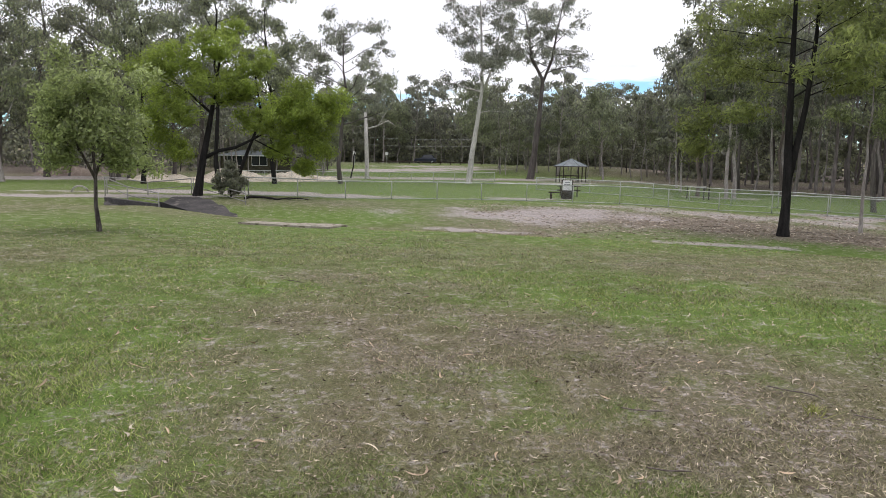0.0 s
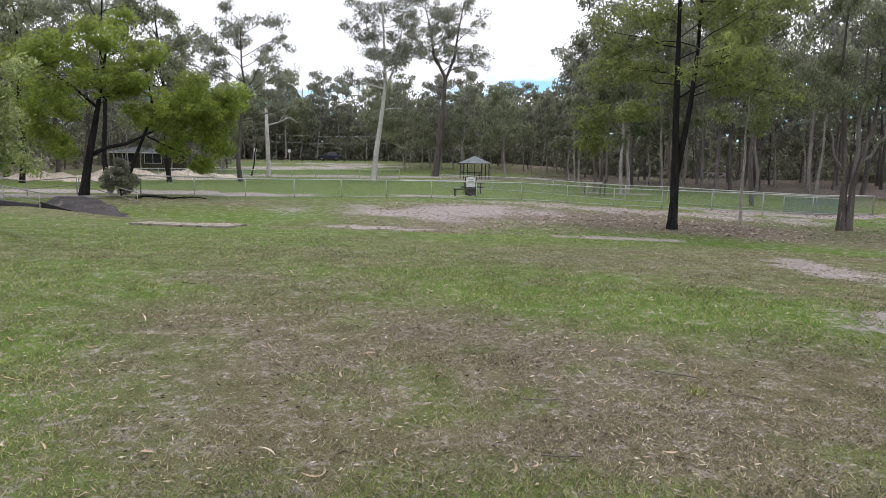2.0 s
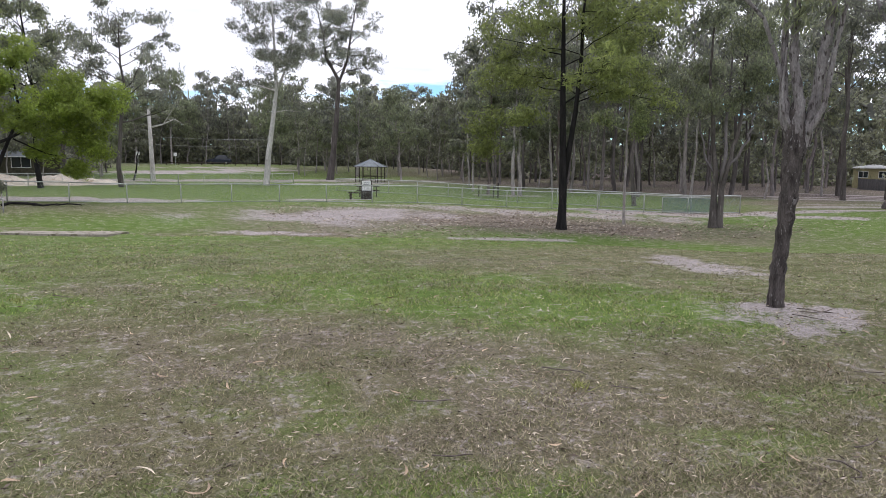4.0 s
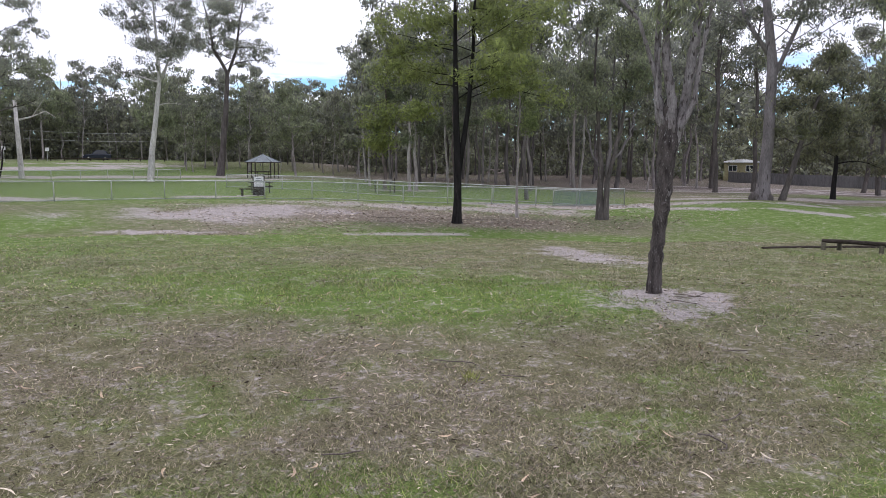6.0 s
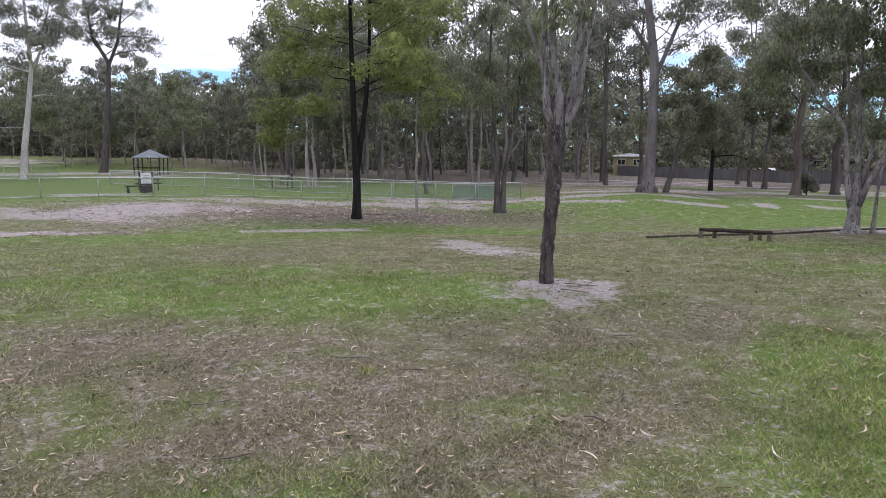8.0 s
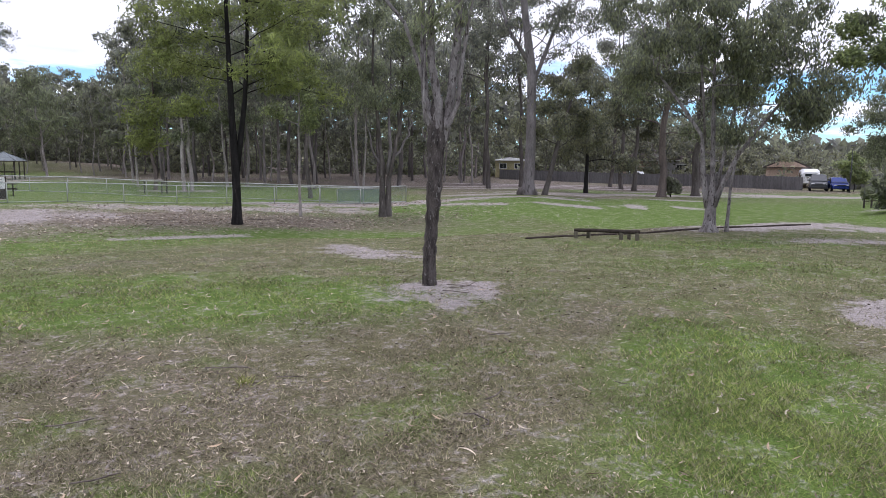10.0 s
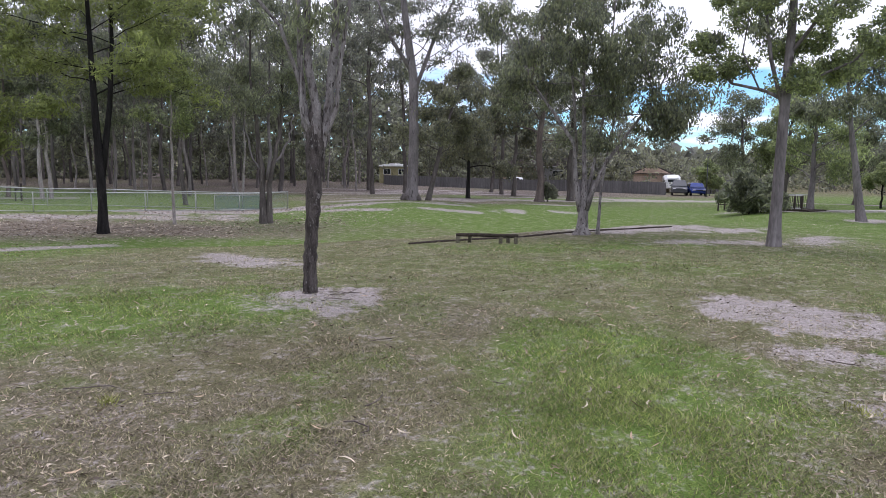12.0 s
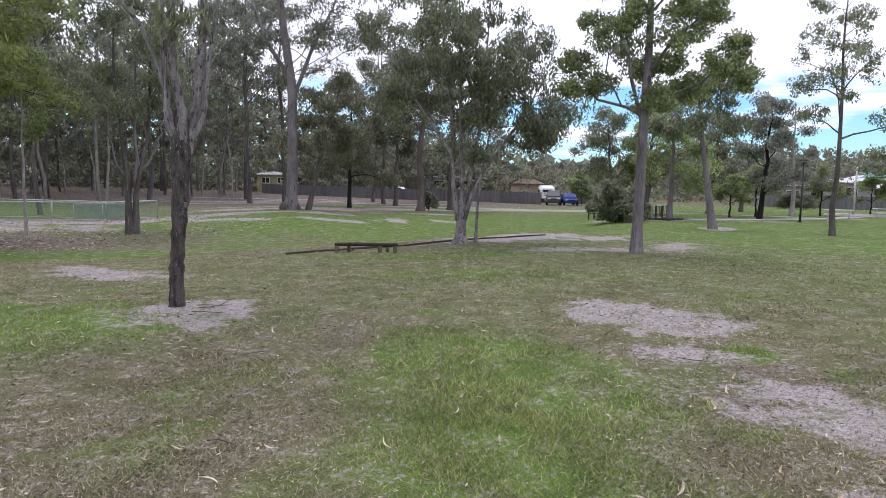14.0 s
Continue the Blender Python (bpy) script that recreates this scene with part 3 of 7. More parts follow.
    c = blend(c, ramp2(fc.outputs["Green"], 0.3, 0.9, (0.1, 0.075, 0.06), (0.42, 0.36, 0.28)), fb.outputs[0])
    gr = n.new("ShaderNodeMapRange")
    gr.inputs["From Min"].default_value, gr.inputs["From Max"].default_value = 0.3, 0.7
    gr.inputs["To Min"].default_value, gr.inputs["To Max"].default_value = 0.42, 1.55
    l.new(grain, gr.inputs["Value"])
    vm = n.new("ShaderNodeVectorMath")
    vm.operation = "SCALE"
    l.new(c, vm.inputs[0])
    l.new(gr.outputs["Result"], vm.inputs["Scale"])
    l.new(vm.outputs[0], b.inputs["Base Color"])
    bp = n.new("ShaderNodeBump")
    bp.inputs["Strength"].default_value, bp.inputs["Distance"].default_value = 0.6, 0.03
    l.new(grain, bp.inputs["Height"])
    l.new(bp.outputs[0], b.inputs["Normal"])
    b.inputs["Roughness"].default_value = 0.95
    b.inputs["Specular IOR Level"].default_value = 0.08
    return m


def build_ground():
    az = np.radians(np.r_[np.arange(-78, 118, 0.7), np.arange(118, 282, 4.0)])
    rr = [0.6]
    while rr[-1] < 2600:
        rr.append(rr[-1] * 1.024)
    rr = np.array(rr)
    A, B = len(az), len(rr)
    gx, gy = np.outer(rr, np.sin(az)), np.outer(rr, np.cos(az))
    x, y = np.r_[0.0, gx.ravel()], np.r_[0.0, gy.ravel()]
    z = lands(x, y) + 0.05 * (vnoise(x * 0.35, y * 0.35, 5) - 0.5)
    near = np.clip(1 - np.hypot(x, y) / 60, 0, 1)
    z += near * 0.02 * (fractal(x * 1.3, y * 1.3, 8) - 0.5)
    i, j = np.meshgrid(np.arange(B - 1), np.arange(A), indexing="ij")
    jn = (j + 1) % A
    f = np.stack([1 + i * A + j, 1 + (i + 1) * A + j, 1 + (i + 1) * A + jn, 1 + i * A + jn], -1).reshape(-1, 4)[:, ::-1]
    cap = [(0, 1 + k, 1 + (k + 1) % A) for k in range(A)]
    me = bpy.data.meshes.new("ground")
    me.from_pydata(np.stack([x, y, z], 1).tolist(), [], [tuple(q) for q in f.tolist()] + [c[::-1] for c in cap])
    me.update()
    me.polygons.foreach_set("use_smooth", [True] * len(me.polygons))
    s, g, d = cover(x, y)
    ca = me.color_attributes.new("cover", "FLOAT_COLOR", "POINT")
    # alpha: litter beyond 48 m or so, where the wood's shade is painted
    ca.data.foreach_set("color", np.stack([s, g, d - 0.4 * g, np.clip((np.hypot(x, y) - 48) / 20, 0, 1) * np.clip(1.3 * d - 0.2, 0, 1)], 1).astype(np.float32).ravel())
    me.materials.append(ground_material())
    return tagged(new("ground", me), "patchy dry park lawn with bare sand and leaf litter", "ground", kind="structure")


build_ground()

BLADE = leafy("grass_blades", (0.09, 0.094, 0.042), (0.218, 0.214, 0.094), (0.41, 0.395, 0.21), 0.15, 0.8, mat_up=0.65)
LUSHBLADE = leafy("lush_grass_blades", (0.08, 0.116, 0.028), (0.2, 0.262, 0.055), (0.355, 0.41, 0.12), 0.15, 0.8, mat_up=0.65)
STRAW = leafy("dry_grass_blades", (0.085, 0.070, 0.048), (0.232, 0.198, 0.126), (0.5, 0.43, 0.30), 0.1, 0.8, mat_up=0.65)


def build_grass():
    rng = np.random.default_rng(4)
    for name, count, mat_, want in (("green_grass", 170000, BLADE, "g"), ("lush_grass", 150000, LUSHBLADE, "l"), ("dry_grass", 195000, STRAW, "d")):
        n = int(count * (4.2 if want == "l" else 2.4))
        r = np.exp(rng.uniform(np.log(2.4), np.log(22), n))
        a = np.radians(rng.uniform(-42, 106, n))
        x, y = r * np.sin(a), r * np.cos(a)
        s, g, d = cover(x, y)
        tuft = fractal(x * 2.2, y * 2.2, 21, 3)
        if want == "g":
            keep = (0.42 + 0.4 * g - 0.4 * g * g) * np.clip((tuft - 0.25) * 2.6, 0.1, 1) * (1 - 0.95 * s) * (1 - 0.45 * d)
        elif want == "l":
            keep = np.clip(1.25 * g - 0.25, 0, 1) * np.clip((tuft - 0.22) * 2.6, 0.15, 1) * (1 - 0.95 * s) * (1 - 0.6 * d)
        else:
            keep = (0.8 - 0.65 * g) * np.clip((tuft - 0.15) * 2, 0.2, 1) * (1 - 0.93 * s)
        ok = rng.uniform(0, 1, n) < keep * np.clip((22 - r) / 9, 0, 1)
        x, y, r, g = x[ok][:count], y[ok][:count], r[ok][:count], g[ok][:count]
        n = len(x)
        z = lands(x, y) + 0.05 * (vnoise(x * 0.35, y * 0.35, 5) - 0.5)
        h = (rng.uniform(0.008, 0.022, n) + ((0.03 if want == "g" else 0.021) * g * rng.uniform(0.2, 1.2, n) if want != "d" else 0.0)) * (1 + 0.025 * r)
        w = (0.0016 if want == "l" else 0.0019) * (1 + r / 4.0)
        t = rng.uniform(0, 2 * math.pi, n)
        lean = rng.uniform(0.4, 2.2 if want != "d" else 3.2, n)
        u = rng.uniform(0, 2 * math.pi, n)
        v = np.empty((n, 3, 3))
        v[:, 0] = np.stack([x - np.cos(t) * w, y - np.sin(t) * w, z - 0.004], 1)
        v[:, 1] = np.stack([x + np.cos(t) * w, y + np.sin(t) * w, z - 0.004], 1)
        v[:, 2] = np.stack([x + np.cos(u) * lean * h, y + np.sin(u) * lean * h, z + h], 1)
        me = quads(name, v.reshape(-1, 3), n, 3)
        me.materials.append(mat_)
        label = {"g": "short mown olive-green grass in tufts", "l": "lush bright green grass in patches", "d": "thin straw-coloured dry grass over the lawn"}[want]
        tagged(new(name, me), label, "grass", kind="stuff")


build_grass()


# ---- trees ----
def wander(p, d, length, steps, rng, droop=0.0, wob=0.18):
    """A wandering line from p along d."""
    pts, d = [Vector(p)], Vector(d).normalized()
    for _ in range(steps):
        d = (d + Vector(rng.normal(size=3)) * wob + Vector((0, 0, -droop))).normalized()
        pts.append(pts[-1] + d * (length / steps))
    return pts


def pts_at(pts, k):
    k = max(0.0, min(0.999, k)) * (len(pts) - 1)
    i = int(k)
    return pts[i].lerp(pts[i + 1], k - i)


def grow(name, m, label, bark, leaf, seed, height, r0, stems=None, lean=(0, 0), crown=(0.45, 1.0), spread=3.0, limbs=9, subs=4, clump=0.7,
         per=60, leaf_size=(0.2, 0.06), rise=0.7, droop=0.03, hang=0.7, flare=1.2, sides=7, flat=0.75, slim=0.82, group="", profile=0.6, top_bark=None, wob=0.03, extra=(), knob=0.0, limb_k=1.0, crook=0.0, tight=0.88, grain=1.0, thick=1.6):
    """A tree: stems (given as lines of x, y, z, radius, or one made up), limbs, sub-branches, and leaves in clumps at their ends."""
    rng = np.random.default_rng(seed)
    root = thing(name, m, label, "tree", group)
    if stems is None:
        line, n = [], 8
        for i in range(n + 1):
            k = i / n
            line.append((lean[0] * k + rng.normal() * wob * height * 0.3 * (k > 0.1), lean[1] * k + rng.normal() * wob * height * 0.3 * (k > 0.1), height * 0.93 * k, r0 * (1 - 0.82 * k)))
        stems = [line]
    wood, upper = Geo(), Geo()
    heads = []
    for si, line in enumerate(stems):
        pts = [Vector(q[:3]) for q in line]
        rad = [q[3] * slim for q in line]
        if pts[0].z < 0.05:
            d = (pts[1] - pts[0])
            low = min(0.35, d.length * 0.4)
            pts = [pts[0] - Vector((0, 0, 0.15)), pts[0] + d.normalized() * 0.03, pts[0] + d.normalized() * low] + pts[1:]
            rad = [rad[0] * flare * 1.08, rad[0] * flare, rad[0] * 1.05] + rad[1:]
        if crook:
            bent = [pts[0]]
            for p, q in zip(pts, pts[1:]):
                for u in (0.35, 0.7):
                    bent.append(p.lerp(q, u) + Vector((rng.normal(), rng.normal(), 0)) * crook * (p.z > 0.5))
                bent.append(q)
            rad = [r_ for a_, b_ in zip(rad, rad[1:]) for r_ in (a_, a_ + (b_ - a_) * 0.35, a_ + (b_ - a_) * 0.7)] + [rad[-1]]
            pts = bent
        if knob:
            fine_p, fine_r = [], []
            for i in range(len(pts) - 1):
                m_ = max(2, int((pts[i + 1] - pts[i]).length / 0.07))
                for q in range(m_):
                    u = q / m_
                    w = (3 - 2 * u) * u * u if i else u
                    bump = Vector((rng.normal(), rng.normal(), 0)) * knob * 0.03 * rad[i] / 0.06
                    fine_p.append(pts[i].lerp(pts[i + 1], u) + (bump if pts[i].z > 0.1 else bump * 0))
                    fine_r.append((rad[i] + (rad[i + 1] - rad[i]) * w) * (1 + rng.normal() * knob))
            pts, rad = fine_p + [pts[-1]], fine_r + [rad[-1]]
        (upper if (top_bark and line[0][2] > 0.05) else wood).tube(pts, rad, sides, 0.07, rng)
        heads.append((pts, rad))
    ends = []
    bough = upper if top_bark else wood
    for pts, rad in heads:
        top = pts[-1].z
        lo = crown[0] * height
        if top < lo + 0.3:
            continue
        count = max(3, int(limbs * (0.6 if len(heads) > 2 else 1)))
        for i in range(count):
            z = lo + (min(top, crown[1] * height) - lo) * ((i + rng.uniform(0.1, 0.9)) / count)
            k = 0
            while k < len(pts) - 2 and pts[k + 1].z < z:
                k += 1
            f = (z - pts[k].z) / max(1e-3, pts[k + 1].z - pts[k].z)
            p = pts[k].lerp(pts[k + 1], min(1, max(0, f)))
            r = rad[k] + (rad[k + 1] - rad[k]) * f
            u = (z - lo) / max(0.1, height - lo)
            reach = spread * (1 - profile * u) * rng.uniform(0.65, 1.15)
            a = i * 2.4 + rng.uniform(-0.5, 0.5)
            d = Vector((math.cos(a), math.sin(a), rise * rng.uniform(0.5, 1.4)))
            ln = wander(p, d, reach * 1.15, 5, rng, droop)
            rl = min(r * 0.55, 0.015 + reach * 0.013) * limb_k
            bough.tube(ln, [rl * (1 - 0.15 * q) for q in range(6)], 5, caps=False)
            for s in range(subs):
                q = pts_at(ln, 0.4 + 0.6 * (s + rng.uniform(0, 0.9)) / subs)
                e = Vector(rng.normal(size=3)) + d * 0.7
                e.z = abs(e.z) * 0.7 if rng.uniform() < 0.75 else e.z
                tw = wander(q, e, reach * rng.uniform(0.22, 0.42), 3, rng, droop * 1.5)
                if sides > 5 or s == 0:
                    bough.tube(tw, [rl * 0.45, rl * 0.35, rl * 0.25, rl * 0.12], 3, caps=False)
                ends += [tw[-1], tw[2]]
            ends.append(ln[-1])
        ends.append(pts[-1])
    ends += [Vector(q) for q in extra]
    if wood.f:
        part("trunk", wood, bark, root, smooth=True)
    if upper.f:
        part("upper_stem", upper, top_bark, root, "smooth pale upper limbs", smooth=True)
    c = np.array([list(e) for e in ends])
    sizes = clump * tight * rng.uniform(0.5, 1.3, len(c))
    idx = np.repeat(np.arange(len(c)), int(per * thick))
    off = rng.normal(size=(len(idx), 3))
    off *= (rng.uniform(0.15, 1, len(idx)) ** 0.5 / np.linalg.norm(off, axis=1))[:, None] * sizes[idx][:, None]
    off[:, 2] *= flat
    pos = c[idx] + off
    mid = c.mean(0)
    whole = (pos - mid) / (np.linalg.norm(c - mid, axis=1).mean() + 0.1)
    out = off / sizes[idx][:, None] + 0.45 * whole + np.array((0, 0, 0.15))
    along = rng.normal(size=(len(idx), 3)) * (1 - hang * 0.55)
    along[:, 2] -= hang * 1.1
    keep = pos[:, 2] > 0.1
    me = leaves_mesh("crown", pos[keep], along[keep], leaf_size[0] * grain, leaf_size[1] * grain, rng, out[keep])
    part("crown", me, leaf, root)
    return root


def at(x, y, turn=0, k=1.0):
    return Matrix.Translation((x, y, ground_z(x, y))) @ Matrix.Rotation(turn, 4, "Z") @ Matrix.Scale(k, 4)


def facing(x, y):
    """The pose of a thing whose own y axis points away from the lawn's middle."""
    return Matrix.Translation((x, y, ground_z(x, y))) @ Matrix.Rotation(-math.atan2(x, y), 4, "Z")


def cloud_of(puffs, rng, n=12):
    """Points spread through round masses of foliage (x, y, z, radius)."""
    out = []
    for x, y, z, r in puffs:
        for _ in range(n):
            d = rng.normal(size=3)
            d *= r * rng.uniform(0.35, 0.95) / np.linalg.norm(d)
            out.append((x + d[0], y + d[1], z + d[2] * 0.75))
    return out


RNG = np.random.default_rng(11)

# the gum in the bare patch
grow("gum_tree", facing(5.91, 6.48), "gum with dark flaky trunk and pale forked stems in sand", BARK_ROUGH, LEAF_GUM, 2, 8.5, 0.1,
     stems=[[(0, 0, 0, 0.093), (0.0, 0, 0.3, 0.086), (0.02, 0, 0.7, 0.083), (0.05, 0, 1.04, 0.088), (0.07, 0, 1.5, 0.1), (0.08, 0, 1.8, 0.116), (0.085, 0, 2.0, 0.118), (0.08, 0, 2.25, 0.09), (0.08, 0, 2.4, 0.03)],
            [(0.063, 0.02, 1.85, 0.0704), (-0.023, 0, 2.12, 0.0598), (-0.066, 0.03, 2.42, 0.051), (-0.092, 0.08, 2.82, 0.037), (-0.092, 0.1, 3.25, 0.0317), (-0.126, 0.2, 3.8, 0.0264), (-0.247, 0.3, 7.2, 0.0088)],
            [(0.089, -0.03, 1.95, 0.0748), (0.097, -0.04, 2.35, 0.0616), (0.011, -0.03, 2.8, 0.051), (-0.006, -0.02, 3.25, 0.0475), (0.011, -0.1, 3.8, 0.044), (0.011, -0.2, 6, 0.022), (0.097, -0.3, 8, 0.0088)],
            [(0.123, 0, 1.72, 0.0748), (0.209, 0.03, 2.1, 0.0651), (0.261, 0.05, 2.42, 0.0563), (0.299, 0.02, 2.82, 0.0581), (0.347, 0, 3.25, 0.0466), (0.355, 0, 3.7, 0.0405), (0.398, 0.1, 5.6, 0.022), (0.527, 0.1, 7.6, 0.0088)],
            [(0.2, -0.03, 1.98, 0.0387), (0.342, -0.05, 2.3, 0.0299), (0.39, -0.06, 2.82, 0.0299), (0.458, -0.08, 3.25, 0.0246), (0.527, -0.1, 3.7, 0.0211), (0.742, -0.1, 5, 0.0106)],
            [(-0.075, 0, 2.5, 0.0282), (-0.135, 0, 2.74, 0.0264), (-0.324, -0.05, 3.28, 0.0229), (-0.677, -0.1, 3.68, 0.0194), (-1.107, -0.2, 4.6, 0.0123)],
            [(0.028, -0.06, 2.05, 0.0264), (-0.058, -0.06, 2.25, 0.0229), (-0.083, -0.05, 2.5, 0.0194), (-0.066, -0.04, 2.95, 0.0106)]],
     crown=(0.52, 1), spread=1.6, limbs=5, subs=3, clump=0.4, per=45, leaf_size=(0.12, 0.026), rise=0.8, hang=0.85, sides=14, top_bark=BARK_MIX, flare=1.08, slim=0.95, knob=0.07,
     extra=cloud_of([(0.0, -0.12, 3.4, 0.18), (0.15, -0.12, 3.42, 0.16), (0.06, -0.12, 3.18, 0.12)], RNG, 2))
# scar and hollow where limbs were lost
for ob in [o for o in bpy.data.objects if o.name == "gum_tree"]:
    rng_k = np.random.default_rng(1)
    ringed = [(0.075 + 0.036 * math.cos(q), -0.083 + 0.006 * math.sin(q * 2), 1.06 + 0.055 * math.sin(q)) for q in np.linspace(0, 2 * math.pi, 15)]
    part("knot", Geo().tube(ringed, 0.017, 6, 0.1, rng_k), BARK_ROUGH, ob, "dark rimmed knot", smooth=True)
    g = Geo()
    for i in range(7):
        for q in range(10):
            r, a = i / 6, 2 * math.pi * q / 10
            g.v.append((0.105 + 0.035 * r * math.cos(a), -0.07 - 0.018 * (1 - r * r), 1.25 + 0.06 * r * math.sin(a)))
    for i in range(6):
        for q in range(10):
            g.f.append((i * 10 + q, (i + 1) * 10 + q, (i + 1) * 10 + (q + 1) % 10, i * 10 + (q + 1) % 10))
    part("scar", g, BARK_MIX, ob, "pale bare scar", smooth=True)
# black twin-stemmed wattle on the bank
grow("wattle_tree", facing(13.75, 27.85), "black-trunked twin-stemmed wattle with feathery bright green crown", BARK_BLACK, LEAF_WATTLE, 5, 12.5, 0.27,
     stems=[[(0, 0, 0, 0.25), (0.02, 0, 1.2, 0.21), (0.0, 0, 2.6, 0.21), (-0.08, 0, 4.6, 0.17), (-0.14, 0, 7, 0.13), (-0.2, 0.1, 10, 0.08), (-0.2, 0, 12, 0.03)],
            [(0.06, 0, 2.3, 0.15), (0.24, 0, 3.6, 0.15), (0.46, 0.05, 5.2, 0.13), (0.62, 0.1, 7.5, 0.1), (0.66, 0.1, 9.5, 0.07), (0.85, 0.1, 11.5, 0.03)]],
     crown=(0.43, 0.98), spread=4.4, limbs=13, subs=5, limb_k=0.55, clump=0.85, per=50, leaf_size=(0.26, 0.06), rise=0.5, droop=0.05, hang=0.3, flat=0.6, profile=0.5, sides=9, flare=1.25,
     extra=cloud_of([(-3.4, 0, 4.6, 1.0), (-3.0, 0.5, 6.6, 1.2), (-1.8, -0.8, 5.0, 0.9), (1.8, 0.4, 6.4, 1.0), (-3.6, 0.3, 3.6, 0.6), (2.2, 0, 8, 1.0)], RNG, 10))
# slender trees on the bank
grow("slender_tree", facing(18.27, 30.05), "slender pale-stemmed young gum with thin crown", BARK_PALE, LEAF_FRESH, 7, 9.0, 0.1, crown=(0.42, 1), spread=1.6, limbs=10, clump=0.5, per=60, leaf_size=(0.17, 0.05))
grow("slender_tree", facing(27.03, 43.09), "straight grey-barked gum behind the dog park fence", BARK_GREY, LEAF_GUM, 8, 15, 0.2, crown=(0.4, 1), spread=2.4, limbs=10, clump=0.7, per=60, leaf_size=(0.24, 0.07))
grow("gum_tree", facing(22.12, 28.08), "multi-stemmed pale gum with crooked bare limbs", BARK_GREY, LEAF_GUM, 9, 12.5, 0.25,
     stems=[[(-0.1, 0, 0, 0.25), (-0.13, 0, 1.2, 0.2), (-0.13, 0, 2.8, 0.15), (-0.35, 0, 5, 0.12), (-0.6, 0, 8, 0.07), (-0.5, 0, 11.5, 0.02)],
            [(0.17, 0, 0, 0.22), (0.2, 0, 1.4, 0.17), (0.35, 0, 2.8, 0.15), (0.75, 0, 4.4, 0.11), (0.9, 0, 7.5, 0.07), (1.2, 0, 10.5, 0.02)],
            [(0.1, 0, 2.2, 0.12), (0.25, 0, 4.2, 0.1), (0.3, 0.1, 7, 0.06), (0.2, 0, 10, 0.02)],
            [(0.4, 0, 2.9, 0.09), (0.9, 0, 3.6, 0.08), (1.2, 0, 4.5, 0.06), (1.5, 0, 5.4, 0.03)],
            [(-0.2, 0, 2.7, 0.08), (-0.6, 0, 3.3, 0.07), (-0.75, 0, 4.2, 0.05), (-1.1, 0, 5.6, 0.03)]],
     crown=(0.42, 1), spread=2.8, limbs=9, clump=0.7, per=70, leaf_size=(0.2, 0.055), top_bark=BARK_DUN, sides=8, crook=0.06, slim=0.78, limb_k=0.8)
# the leaning white gum and its neighbours in the dog park
grow("white_gum", facing(2.59, 73.3), "tall leaning white-trunked gum with sparse high crown", BARK_WHITE, LEAF_GREY, 12, 23, 0.5,
     stems=[[(0, 0, 0, 0.5), (0.25, 0, 3, 0.42), (0.7, 0, 6, 0.36), (1.2, 0, 10, 0.28), (1.1, 0, 13, 0.22), (0.9, 0, 18, 0.12), (0.6, 0, 22, 0.04)],
            [(1.2, 0, 9.6, 0.2), (2.2, 0, 12, 0.15), (2.8, 0.2, 15, 0.1), (3.4, 0, 19, 0.04)],
            [(1.1, 0, 12.4, 0.17), (-0.3, 0.3, 15, 0.12), (-1.6, 0.2, 18, 0.06), (-2.2, 0, 20.5, 0.03)]],
     crown=(0.3, 1), spread=4.2, limbs=15, subs=5, clump=0.95, per=75, leaf_size=(0.25, 0.09), rise=0.7, profile=0.2, flare=1.2, slim=0.66, thick=0.95, tight=0.8)
grow("gum_tree", facing(11.9, 95), "tall forked gum with open grey-green crown in the dog park", BARK_GREY, LEAF_GREY, 13, 25, 0.6,
     stems=[[(0, 0, 0, 0.75), (0.5, 0, 4, 0.58), (0.9, 0, 8, 0.5), (1.3, 0, 13.4, 0.4), (-0.4, 0, 16.5, 0.3), (-0.7, 0, 19, 0.2), (-1.6, 0, 23, 0.06)],
            [(1.3, 0, 13.2, 0.33), (2.4, 0, 16, 0.27), (3.0, 0, 20, 0.16), (3.9, 0, 24.5, 0.05)]],
     crown=(0.55, 1), spread=5.0, limbs=13, subs=5, clump=1.05, per=75, leaf_size=(0.3, 0.105), rise=0.75, profile=0.25, flare=1.25, slim=0.66, thick=0.95, tight=0.8)
grow("gum_tree", facing(-10.3, 67.6), "grey-trunked gum with airy crown inside the dog park", BARK_GREY, LEAF_GREY, 14, 15.5, 0.28, lean=(0.4, 0), crown=(0.36, 1), spread=4.6, limbs=15, clump=0.85, per=62, leaf_size=(0.3, 0.1), profile=0.2, thick=1.1)
grow("dead_tree", facing(-9.74, 86.6), "broken pale dead trunk with a bare side branch", BARK_WHITE, LEAF_GREY, 15, 8.6, 0.32,
     stems=[[(0, 0, 0, 0.36), (-0.1, 0, 4, 0.3), (-0.2, 0, 8.3, 0.22)], [(-0.15, 0, 6.2, 0.15), (1.2, 0, 6.6, 0.1), (2.6, 0, 7.3, 0.06), (3.6, 0, 6.6, 0.03)], [(1.3, 0, 6.6, 0.07), (2.4, 0, 8.4, 0.04), (3.2, 0, 9.6, 0.02)]],
     crown=(0.8, 1), spread=1.2, limbs=3, subs=3, clump=0.4, per=8, leaf_size=(0.3, 0.1))
grow("slender_tree", facing(-12.4, 90.9), "thin dark leaning sapling in the dog park", BARK_BLACK, LEAF_WOOD, 16, 6, 0.14, lean=(1.0, 0), crown=(0.6, 1), spread=1.2, limbs=6, clump=0.5, per=30, leaf_size=(0.3, 0.1))
